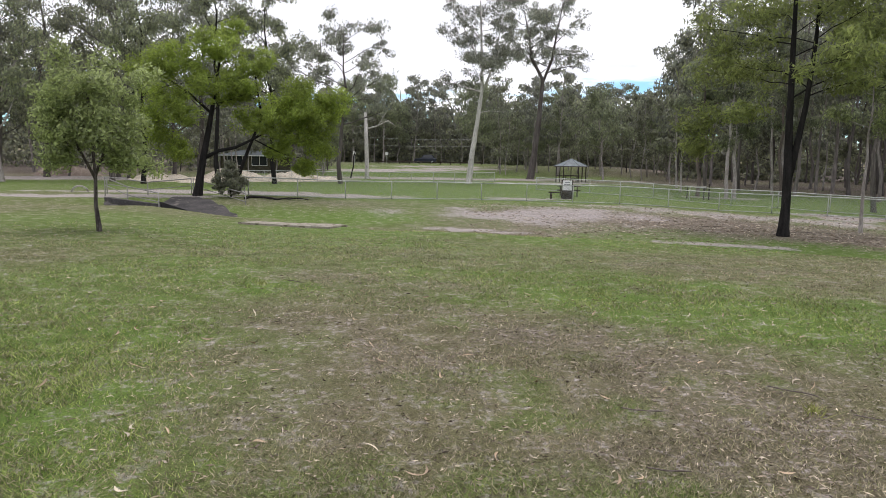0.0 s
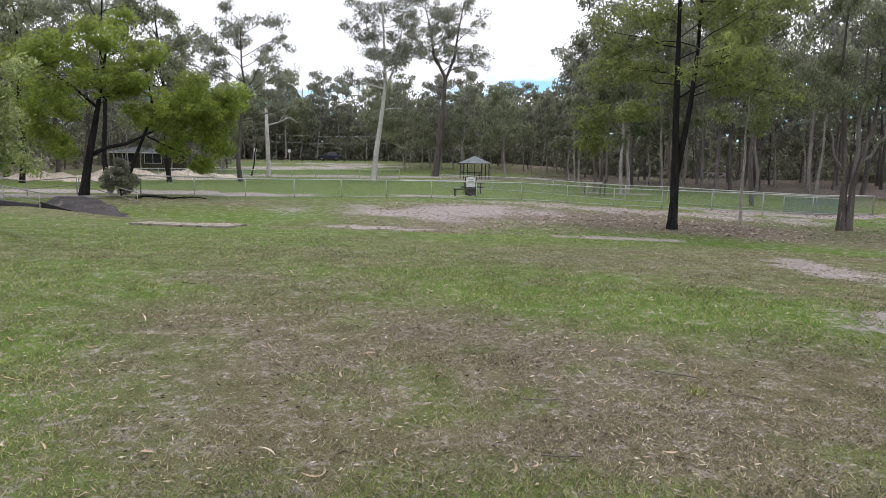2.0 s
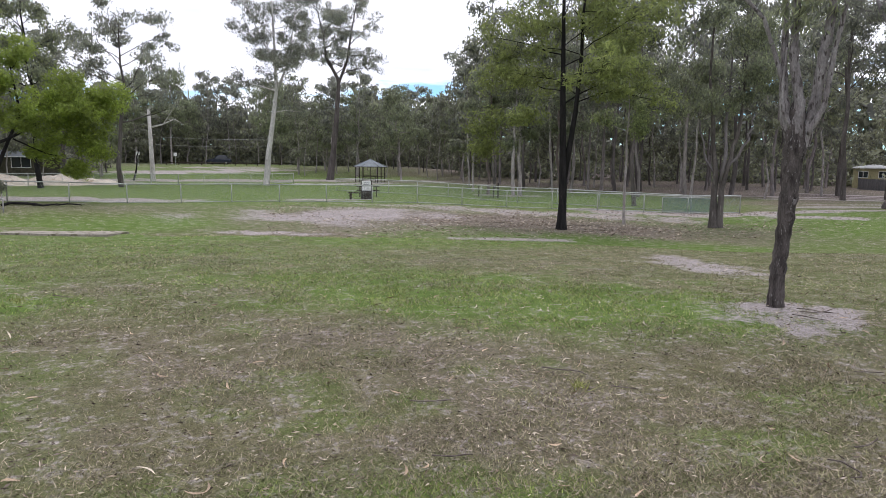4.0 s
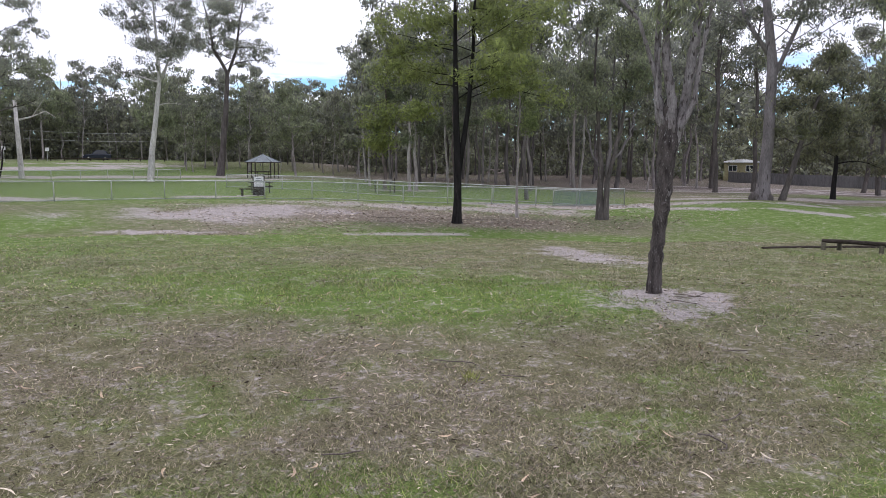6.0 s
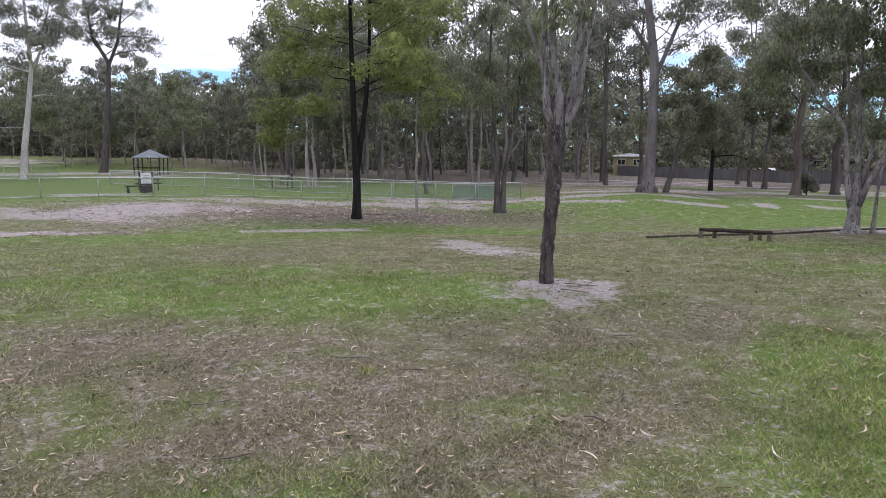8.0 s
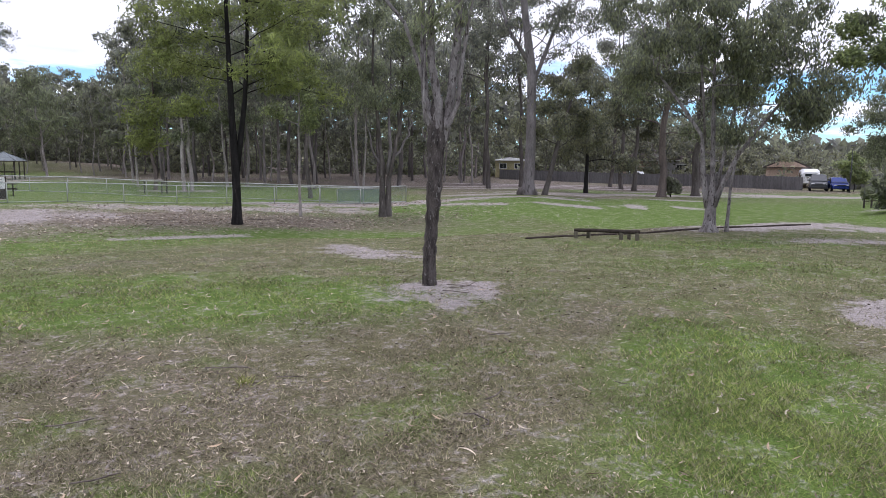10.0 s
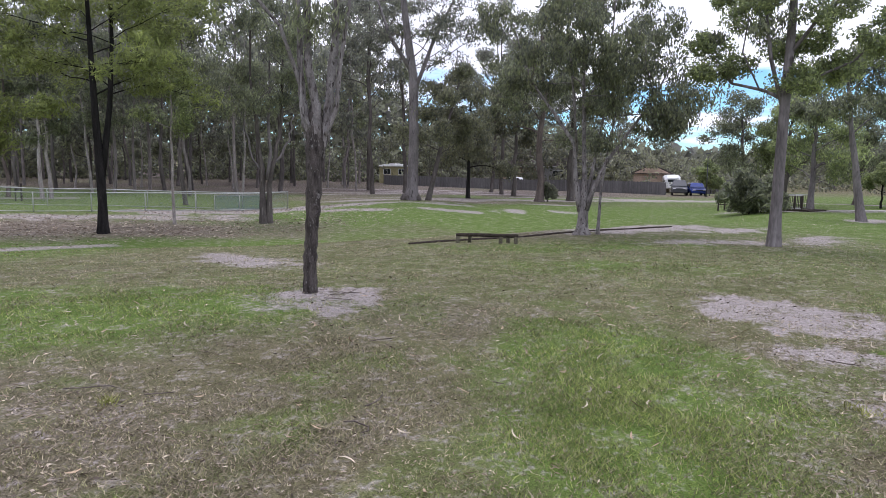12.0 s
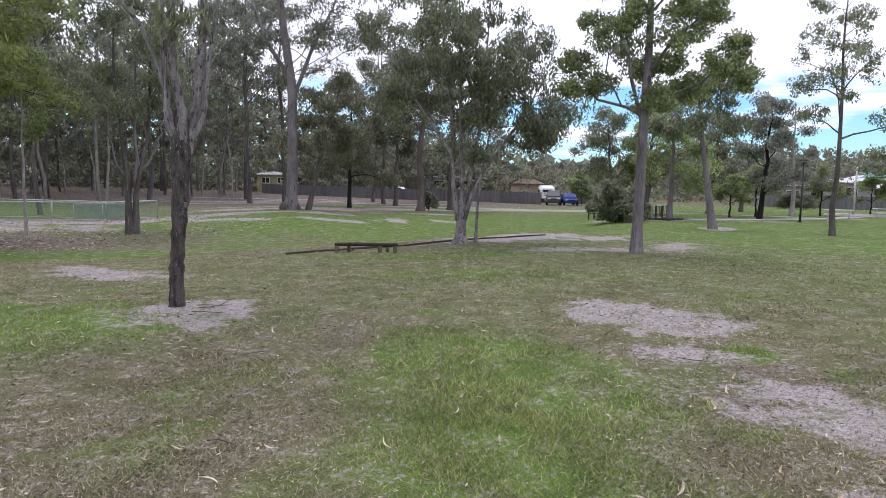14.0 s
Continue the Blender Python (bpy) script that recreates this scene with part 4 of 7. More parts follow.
# leaning wattle by the drain
W_PUFFS = [(7.8, -0.5, 5.6, 0.9), (5.6, -0.9, 5.9, 0.9), (7.0, -0.6, 2.7, 0.7), (6.2, -0.8, 4.4, 0.9), (-1.6, -0.8, 7.4, 1.0), (0.4, -1.0, 8.2, 1.0), (2.3, -0.6, 6.3, 0.9), (-0.6, -1.2, 4.4, 0.8), (5.4, -1.0, 4.7, 0.8), (3.8, -0.9, 4.2, 0.7), (-2.4, 0, 6.9, 1.2), (-0.4, -0.5, 7.6, 1.3), (1.5, 0.3, 7.8, 1.4), (3.2, 0.5, 7.6, 1.0), (-1.5, -1.0, 5.6, 1.2), (0.6, -1.0, 5.9, 1.1), (4.5, -0.8, 5.2, 1.2), (6.3, -0.4, 5.4, 1.1),
           (7.4, 0, 4.9, 0.9), (5.2, -0.6, 3.6, 1.0), (6.9, 0, 3.6, 0.9), (-2.5, 0.2, 4.6, 1.0), (2.8, 0.4, 4.5, 1.0), (6.0, 0, 1.7, 0.55), (-0.9, 0.3, 2.6, 0.8), (4.6, 0.3, 2.6, 0.7), (-1.9, 0.6, 3.2, 0.8), (2.2, 1.0, 9.2, 1.0)]
grow("wattle_tree", facing(-14.09, 38.87), "leaning black-trunked wattle with dense bright green foliage puffs", BARK_BLACK, LEAF_BRIGHT, 18, 9, 0.27,
     stems=[[(0, 0, 0, 0.29), (0.15, 0, 1.0, 0.25), (0.4, 0, 2.3, 0.22), (0.75, 0, 4.0, 0.18), (0.95, 0, 5.1, 0.14), (1.45, 0, 8, 0.05)],
            [(0.35, 0, 2.1, 0.14), (1.2, -0.1, 2.55, 0.13), (2.1, -0.2, 2.75, 0.11), (3.0, -0.3, 3.2, 0.09), (5.0, -0.3, 4.4, 0.05), (6.6, -0.2, 5.0, 0.02)],
            [(0.9, 0, 4.6, 0.1), (-0.4, 0, 5.8, 0.07), (-2.0, 0, 6.8, 0.03)],
            [(2.0, 0.5, 0.2, 0.16), (2.4, 0.4, 1.5, 0.14), (2.9, 0.2, 2.8, 0.11), (3.6, 0, 4.5, 0.08), (3.3, 0.3, 7, 0.04)],
            [(3.2, -0.2, 3.2, 0.05), (4.6, -0.1, 2.5, 0.04), (5.8, 0, 2.2, 0.02)]],
     crown=(0.5, 1), spread=1.6, limbs=5, subs=4, clump=0.62, per=62, leaf_size=(0.24, 0.055), rise=0.4, hang=0.25, flat=0.7, extra=cloud_of([(x, y, z, 1.2 * r) for x, y, z, r in W_PUFFS], RNG, 18), sides=8)
for k, (x, y, h) in enumerate([(-18.8, 57, 17), (-15.4, 62, 16.5), (-25.5, 58, 17.5)]):
    grow("gum_tree", facing(x, y), "tall dark-limbed gum with open crown beyond the drain", BARK_BLACK, LEAF_GUM, 24 + k, h, 0.26, lean=(RNG.uniform(-1, 1), 0), crown=(0.38, 1), spread=3.6, limbs=12, subs=5, clump=0.9, per=52, leaf_size=(0.3, 0.11), profile=0.25, thick=1.1, group="gums beyond the drain")
# young bushy tree on the lawn
grow("young_tree", facing(-7.99, 15.54), "young bushy bottlebrush tree with thin crooked trunk", BARK_ROUGH, LEAF_SAP, 19, 4.1, 0.075,
     stems=[[(0, 0, 0, 0.065), (-0.05, 0, 0.6, 0.053), (-0.03, 0, 1.3, 0.05), (-0.08, 0, 2.2, 0.035), (-0.15, 0, 3.7, 0.012)], [(-0.03, 0, 1.25, 0.04), (0.2, 0, 1.9, 0.032), (0.4, 0.1, 3.2, 0.01)], [(-0.04, 0, 1.2, 0.04), (-0.35, 0, 1.9, 0.03), (-0.6, 0.1, 3.1, 0.01)]],
     crown=(0.36, 1), spread=0.98, limbs=16, subs=5, clump=0.3, per=34, leaf_size=(0.125, 0.042), thick=1.15, rise=0.6, hang=-0.2, profile=0.35, flat=1.0,
     extra=cloud_of([(0.85 * x, y, 0.92 * z, 0.86 * r) for x, y, z, r in [(-0.1, 0, 2.6, 1.1), (-0.7, 0, 2.4, 0.7), (0.6, 0, 2.5, 0.75), (-0.1, 0, 3.5, 0.75), (-0.9, 0, 1.8, 0.4), (0.7, 0, 1.8, 0.4)]], RNG, 26))
# edge of the wood on the far left
for k, (x, y, h, r, lf) in enumerate([(-38.1, 58.9, 21, 0.36, LEAF_GUM), (-41, 63, 19, 0.3, LEAF_WOOD), (-44, 76, 23, 0.4, LEAF_GUM), (-38, 80, 20, 0.33, LEAF_WOOD), (-34, 74, 17, 0.28, LEAF_GUM), (-50, 66, 22, 0.38, LEAF_WOOD), (-25, 70, 20, 0.33, LEAF_GREY), (-30.5, 63, 21, 0.3, LEAF_WOOD), (-17.5, 80, 17, 0.28, LEAF_GUM), (-33, 84, 23, 0.32, LEAF_GUM)]):
    grow("gum_tree", facing(x, y), "tall woodland gum with dense hanging foliage", BARK_PALE if k == 0 else BARK_GREY, lf, 30 + k, h, r, lean=(RNG.uniform(-1, 1), 0), crown=(0.18, 1), spread=4.8, limbs=18, subs=5, clump=1.2, per=50, leaf_size=(0.36, 0.13), profile=0.35, thick=0.9, group="trees along the wood")
# pale thin trees inside the dog park
for k, (x, y, h) in enumerate([(22.8, 55.5, 14), (23.9, 56.6, 15), (21.2, 57.5, 12), (30, 61, 16)]):
    grow("gum_tree", facing(x, y), "pale slim gum in the dog park", BARK_PALE if k < 2 else BARK_RED, LEAF_GUM, 40 + k, h, 0.2, lean=(RNG.uniform(-0.8, 0.8), 0), crown=(0.3, 1), spread=2.6, limbs=11, clump=0.8, per=55, leaf_size=(0.28, 0.09), group="slim dog park gums")
# across the drain
grow("gum_tree", facing(37.9, 31.7), "very large grey gum with a flared, fire-scarred butt", BARK_DUN, LEAF_GREY, 50, 25, 0.52,
     stems=[[(0, 0, 0, 0.62), (0.05, 0, 1.0, 0.48), (0.15, 0, 4, 0.42), (0.1, 0, 8.6, 0.37), (-0.4, 0, 12, 0.3), (-1.0, 0, 17, 0.18), (-1.2, 0, 23.5, 0.05)],
            [(0.15, 0, 7.6, 0.18), (0.9, 0, 9.6, 0.16), (1.6, 0, 11.5, 0.13), (2.9, 0, 14, 0.09), (4.0, 0, 17.5, 0.04)], [(-0.1, 0, 9.2, 0.2), (-1.6, 0, 11.5, 0.15), (-2.8, 0, 15, 0.06)]],
     crown=(0.33, 1), spread=5.0, limbs=12, subs=5, clump=0.95, per=62, leaf_size=(0.28, 0.085), rise=0.6, profile=0.2, flare=1.2, sides=10, thick=1.1, limb_k=0.6)
for ob in [o for o in bpy.data.objects if o.name.startswith("gum_tree") and o.get("label", "").startswith("very large grey gum")]:
    lump = np.random.default_rng(61)
    for cx, cy, r in ((-0.5, -0.15, 0.3), (-0.3, -0.36, 0.26), (0.5, -0.2, 0.24)):
        g = Geo()
        for i in range(7):
            for q in range(11):
                u, a = math.pi * (i + 0.02) / 6.04, 2 * math.pi * q / 11
                k = r * lump.uniform(0.84, 1.16)
                g.v.append((cx + k * math.sin(u) * math.cos(a), cy + k * math.sin(u) * math.sin(a), 0.08 + 1.3 * k * math.cos(u)))
        for i in range(6):
            for q in range(11):
                g.f.append((i * 11 + q, (i + 1) * 11 + q, (i + 1) * 11 + (q + 1) % 11, i * 11 + (q + 1) % 11))
        part("burl", g, BARK_GREY, ob, "dark charred burl", smooth=True)
grow("dark_tree", facing(39.2, 31.2), "leaning dark-leaved tree beside the large gum", BARK_GREY, LEAF_DARK, 51, 9.5, 0.26, lean=(2.2, 0), crown=(0.3, 1), spread=3.2, limbs=11, subs=5, clump=0.9, per=60, leaf_size=(0.26, 0.1), rise=0.4)
grow("dark_tree", facing(48.35, 34.1), "dark round-crowned tree with straight trunk", BARK_BLACK, LEAF_DARK, 52, 10.2, 0.24, crown=(0.25, 1), spread=3.7, limbs=13, subs=5, clump=1.0, per=60, leaf_size=(0.28, 0.11), rise=0.4)
grow("dark_tree", facing(58.6, 35.8), "dark tree with tall trunk by the paling fence", BARK_GREY, LEAF_DARK, 53, 12.5, 0.3, crown=(0.3, 1), spread=3.9, limbs=12, subs=5, clump=1.0, per=55, leaf_size=(0.32, 0.12))
grow("gum_tree", facing(49.0, 27.5), "thick reddish-trunked gum across the drain", BARK_RED, LEAF_GUM, 54, 15, 0.42, crown=(0.3, 1), spread=4.3, limbs=13, subs=5, clump=0.9, per=55, leaf_size=(0.28, 0.1), flare=1.4)
grow("gum_tree", facing(53.6, 27.0), "grey-trunked gum across the drain", BARK_GREY, LEAF_GREY, 55, 14, 0.4, crown=(0.3, 1), spread=4.0, limbs=12, subs=5, clump=0.9, per=55, leaf_size=(0.28, 0.1), flare=1.35)
for k, (x, y, h) in enumerate([(55, 47, 21), (63, 40, 18), (70, 46, 20), (60, 57, 23), (74, 37, 16), (49, 46, 22)]):
    grow("gum_tree", facing(x, y), "tall slim gum between the drain and the paling fence", BARK_GREY, LEAF_GREY if k % 2 else LEAF_GUM, 210 + k, h, 0.28, lean=(RNG.uniform(-1, 1), 0), crown=(0.38, 1), spread=4.0, limbs=13, subs=5, clump=1.0, per=40, leaf_size=(0.36, 0.13), profile=0.25, thick=0.95, group="gums before the paling fence")
# the spreading gum beside the log edging
grow("gum_tree", facing(16.8, 8.0), "spreading multi-stemmed grey gum with drooping crown", BARK_MIX, LEAF_GUM, 60, 8.8, 0.16,
     stems=[[(0.0, 0, 0, 0.205), (0.0, 0.02, 0.35, 0.178), (0.02, 0.03, 0.75, 0.165), (0.02, 0.03, 1.05, 0.13), (0.02, 0.1, 1.4, 0.083), (-0.03, 0.2, 2.6, 0.064), (-0.1, 0.3, 4.5, 0.043), (-0.2, 0.3, 7.6, 0.014)],
            [(-0.04, 0, 0.62, 0.12), (-0.14, 0, 1.05, 0.096), (-0.22, 0, 1.6, 0.078), (-0.27, 0, 2.4, 0.065), (-0.75, 0, 3.1, 0.050), (-1.5, 0.2, 4.1, 0.036), (-2.0, 0.2, 5.6, 0.014)],
            [(0.08, -0.02, 0.66, 0.11), (0.24, -0.05, 1.15, 0.075), (0.55, -0.1, 1.9, 0.058), (0.95, -0.1, 2.5, 0.043), (1.6, 0, 3.4, 0.036), (2.2, 0, 4.6, 0.014)],
            [(0.08, 0.08, 0.85, 0.072), (0.22, 0.2, 1.7, 0.054), (0.5, 0.3, 3.4, 0.043), (0.7, 0.4, 6.9, 0.014)],
            [(-0.2, 0, 2.2, 0.043), (-0.3, -0.3, 3.4, 0.036), (-0.5, -0.6, 5.2, 0.022), (-0.7, -0.8, 7, 0.009)],
            [(0.42, 0.25, 0, 0.050), (0.46, 0.3, 1.2, 0.040), (0.6, 0.3, 2.2, 0.032), (1.0, 0.4, 4.6, 0.014)]],
     crown=(0.34, 1), spread=2.05, limbs=11, subs=6, clump=0.46, per=74, leaf_size=(0.125, 0.046), rise=0.55, droop=0.09, hang=0.9, profile=0.25, sides=9, flare=1.5, thick=1.05, tight=0.74,
     extra=cloud_of([(2.2, 0, 2.8, 0.35), (1.9, 0.2, 3.3, 0.4), (-1.9, 0, 4.0, 0.5), (0.4, 0, 2.5, 0.3)], RNG, 8))
# straight gum nearer the path
POLE_PUFFS = [(-1.63, 0.2, 4.66, 0.5), (-0.8, -0.3, 5.2, 0.6), (-1.08, 0.3, 4.1, 0.42), (-0.12, 0.5, 4.5, 0.45), (-0.4, -0.2, 5.7, 0.55), (0.84, -0.4, 5.2, 0.62), (1.66, 0.1, 4.5, 0.62), (2.05, 0.4, 4.9, 0.45),
              (0.97, 0.3, 3.97, 0.48), (0.29, -0.3, 3.75, 0.48), (1.38, 0.2, 5.7, 0.55), (2.2, -0.2, 4.1, 0.33), (0.56, 0.6, 4.7, 0.45), (0, 0, 6.8, 0.8), (1.0, 0.3, 7.0, 0.8), (-0.9, 0.2, 6.6, 0.7), (0.3, 0, 8.2, 0.8), (-1.75, -0.2, 4.0, 0.3)]
grow("gum_tree", facing(17.15, 3.35), "straight grey-trunked gum with leafy clumps on wide limbs", BARK_DUN, LEAF_FRESH, 61, 9.6, 0.17, slim=0.7,
     stems=[[(0, 0, 0, 0.19), (0.0, 0, 0.8, 0.175), (0.02, 0, 2.2, 0.16), (0.05, 0, 3.7, 0.15), (0.08, 0, 5.2, 0.12), (0.05, 0, 7, 0.08), (0.1, 0, 9.2, 0.02)],
            [(0.03, 0, 3.3, 0.06), (-0.4, 0.1, 3.55, 0.05), (-1.1, 0.2, 3.75, 0.045), (-1.6, 0.2, 4.5, 0.02)], [(0.05, 0, 3.5, 0.06), (0.6, 0.1, 3.8, 0.05), (1.3, 0.1, 4.1, 0.04), (2.0, 0.3, 4.8, 0.02)],
            [(0.03, 0, 3.0, 0.07), (-0.3, -0.1, 4.2, 0.06), (-0.5, -0.2, 5.6, 0.03)], [(0.06, 0, 4.3, 0.06), (0.5, -0.2, 4.9, 0.05), (1.2, 0, 5.6, 0.03)],
            [(-0.5, 0.1, 3.55, 0.03), (-0.9, -0.1, 4.4, 0.025), (-0.8, -0.2, 5.2, 0.015)]],
     crown=(0.55, 1), spread=1.4, limbs=6, subs=4, clump=0.3, per=62, leaf_size=(0.11, 0.045), rise=0.8, hang=0.3, flat=0.85, profile=0.4, sides=10, flare=1.3,
     extra=cloud_of(POLE_PUFFS, RNG, 15))
grow("gum_tree", facing(32.2, 3.2), "leaning grey gum on the open lawn", BARK_DUN, LEAF_GUM, 62, 6.6, 0.23, lean=(-0.95, 0), crown=(0.5, 1), spread=2.2, limbs=9, subs=5, clump=0.6, per=40, leaf_size=(0.2, 0.07), flare=1.2, wob=0.015)
grow("slender_tree", facing(31.33, -1.35), "slender dark-stemmed gum with open crown and bare top", BARK_GREY, LEAF_GUM, 63, 10.2, 0.14, lean=(-0.1, 0), crown=(0.34, 0.9), spread=2.2, limbs=14, subs=4, clump=0.42, thick=1.3, per=42, leaf_size=(0.15, 0.05), profile=0.45, wob=0.012)
for k, (x, y, h, sp, lf) in enumerate([(52, 4.2, 2.8, 1.15, LEAF_FRESH), (54.6, 2.7, 3.5, 1.3, LEAF_SAP), (62, -1.6, 3.5, 1.5, LEAF_FRESH), (70, -5.6, 3.2, 1.6, LEAF_SAP)]):
    grow("park_tree", facing(x, y), "small round-crowned bright green park tree" if lf is LEAF_FRESH else "small round-crowned park tree", BARK_BLACK, lf, 64 + k, h, 0.09, crown=(0.3, 1), spread=sp, limbs=12, subs=4, clump=0.42, per=34, leaf_size=(0.17, 0.075), rise=0.8, hang=0.1, group="small park trees")
for k, (x, y, h, sp, bk, lf) in enumerate([(59.5, 0.4, 8.0, 1.9, BARK_PALE, LEAF_GREY), (44.2, 7.0, 7.2, 2.6, BARK_DUN, LEAF_FRESH), (52, 12.5, 7.4, 2.8, BARK_GREY, LEAF_GUM), (50, 9.6, 7.8, 2.8, BARK_GREY, LEAF_FRESH),
                                           (57, 6.2, 7.6, 2.6, BARK_GREY, LEAF_GUM), (50, 2.2, 8.2, 2.2, BARK_BLACK, LEAF_GREY), (45, -5.1, 8.4, 2.4, BARK_GREY, LEAF_GUM), (62, -8.5, 7.5, 2.6, BARK_GREY, LEAF_DARK), (66, 4.5, 8, 2.6, BARK_GREY, LEAF_GREY)]):
    grow("gum_tree", facing(x, y), "mid-height park gum with loose crown", bk, lf, 70 + k, h, 0.24, lean=(RNG.uniform(-0.7, 0.7), 0), crown=(0.18, 1), spread=sp, limbs=15 if k in (1, 2, 3, 4, 5) else 11, subs=4, clump=0.75 if k in (1, 2, 3, 4, 5) else 0.62, per=34, thick=2.2 if k in (1, 2, 3, 4, 5) else 1.4, leaf_size=(0.22, 0.08), group="gums over the far lawn")


def shrub(m, label, leaf, seed, w, h, leaf_size, per=60):
    rng = np.random.default_rng(seed)
    ex = cloud_of([(rng.uniform(-w, w) * 0.6, rng.uniform(-w, w) * 0.4, h * rng.uniform(0.2, 0.75), w * 0.4) for _ in range(9)], rng, 8)
    return grow("shrub", m, label, BARK_BLACK, leaf, seed, h, 0.05, crown=(0.1, 1), spread=w * 0.7, limbs=8, subs=3, clump=w * 0.17 + 0.1, per=per, leaf_size=leaf_size, rise=0.7, hang=0.0, thick=1.1, extra=ex)


shrub(facing(38.3, 8.9), "dense strap-leaved shrub beside the footbridge", LEAF_GUM, 90, 1.9, 1.7, (0.42, 0.09))
shrub(facing(40.9, 8.9), "dense strap-leaved shrub beside the footbridge", LEAF_GUM, 91, 1.6, 1.35, (0.42, 0.09))
shrub(facing(-11.8, 37.6), "scrubby olive bush by the drain rail", LEAF_WOOD, 92, 1.0, 1.9, (0.14, 0.045))
shrub(facing(49.6, 27.0), "scrubby regrowth at a trunk's foot", LEAF_WOOD, 93, 0.8, 1.5, (0.2, 0.07), 30)
shrub(facing(84, 0.5), "clipped low garden hedge", LEAF_DARK, 94, 2.6, 1.3, (0.3, 0.12), 40)
shrub(facing(80, 23), "golden cane clump behind the cars", LEAF_FRESH, 95, 2.0, 4.0, (0.5, 0.12), 40)

# ---- the wood behind ----
kinds = []
for k, (h, r, sp, lo, lf, lim) in enumerate([(20, 0.2, 3.3, 0.2, LEAF_WOOD, 13), (22, 0.22, 3.2, 0.3, LEAF_GUM, 12), (17, 0.17, 3.6, 0.12, LEAF_WOOD, 13), (24, 0.25, 3.6, 0.38, LEAF_GREY, 12), (14, 0.14, 3.2, 0.1, LEAF_WOOD, 12)]):
    kinds.append(grow("wood_tree", at(60 + 9 * k, 128), "tall straight gum in the wood", BARK_FAR, lf, 120 + k, h, r, lean=(RNG.uniform(-1, 1), RNG.uniform(-1, 1)), crown=(lo, 1), spread=sp, limbs=lim, subs=4, clump=1.25, per=13, thick=1.0, leaf_size=(0.62, 0.26), sides=5, profile=0.3, group="gums of the wood"))
for k, (h, r, sp, lo, lf) in enumerate([(15, 0.13, 2.2, 0.18, LEAF_WOOD), (17, 0.15, 2.4, 0.3, LEAF_GREY)]):
    kinds.append(grow("wood_tree", at(50 - 9 * k, 122), "slim pale-stemmed gum at the wood's edge", BARK_PALE, lf, 140 + k, h, r, lean=(RNG.uniform(-1, 1), RNG.uniform(-1, 1)), crown=(lo, 1), spread=sp, limbs=11, subs=4, clump=0.95, per=16, thick=1.0, leaf_size=(0.55, 0.2), sides=5, profile=0.3, group="slim gums at the wood's edge"))
PLANTED = []
for k, (h, r, sp, lo) in enumerate([(12.5, 0.17, 3.6, 0.27), (14.5, 0.19, 3.9, 0.3)]):
    kinds.append(grow("olive_tree", facing(*((21.5, 93), (4.6, 112))[k]), "full olive-brown tree with drooping crown behind the dog park", BARK_PALE, LEAF_OLIVE, 150 + k, h, r, lean=(RNG.uniform(-1, 1), 0), crown=(lo, 1), spread=sp, limbs=15, subs=5, clump=1.15, per=26, thick=1.0, leaf_size=(0.46, 0.16), sides=6, profile=0.5, hang=0.8, group="olive trees behind the dog park"))


def plant(n, a0, a1, d0, d1, pick, k0, k1, gap=3.2):
    done = tries = 0
    while done < n and tries < n * 30:
        tries += 1
        a, d = radians(RNG.uniform(a0, a1)), d0 + (d1 - d0) * RNG.uniform() ** 0.8
        x, y = d * math.sin(a), d * math.cos(a)
        if any((x - p) ** 2 + (y - q) ** 2 < gap * gap for p, q in PLANTED):
            continue
        PLANTED.append((x, y))
        copy_thing(kinds[pick[int(RNG.integers(len(pick)))]], at(x, y, RNG.uniform(0, 6.28), RNG.uniform(k0, k1)))
        done += 1


plant(20, -46, -22, 84, 125, (0, 1, 2), 0.8, 1.05)
plant(14, -22, -9, 108, 140, (0, 2, 4, 4), 0.62, 0.88)
plant(6, -9, 3.5, 152, 165, (0, 2, 4, 4), 0.75, 0.95)
plant(14, 3.5, 18, 122, 152, (0, 1, 2, 0), 0.58, 0.82)
plant(42, 18, 47, 78, 118, (0, 1, 3, 3, 2), 0.85, 1.15)
plant(12, 20, 45, 64, 80, (1, 3, 3), 0.75, 1.0)
plant(26, 46, 71, 114, 145, (0, 2, 4, 2), 0.55, 0.8)
plant(16, 78, 106, 92, 140, (2, 4, 4), 0.4, 0.62)


plant(10, -20, -9, 98, 112, (5, 6), 0.75, 1.05)
plant(11, 4, 18, 96, 120, (5, 6, 5), 0.75, 1.05)
plant(14, 18, 46, 66, 96, (5, 6, 6), 0.85, 1.15)
plant(7, -9, 3, 150, 160, (5, 6), 0.9, 1.2)
plant(13, 3.8, 18, 108, 134, (7, 8), 0.72, 1.0, 4.5)
plant(6, -9, 4, 150, 162, (7, 8), 1.0, 1.35, 4.5)
plant(4, -17, -9.5, 100, 116, (7, 8), 0.8, 1.05, 4.5)


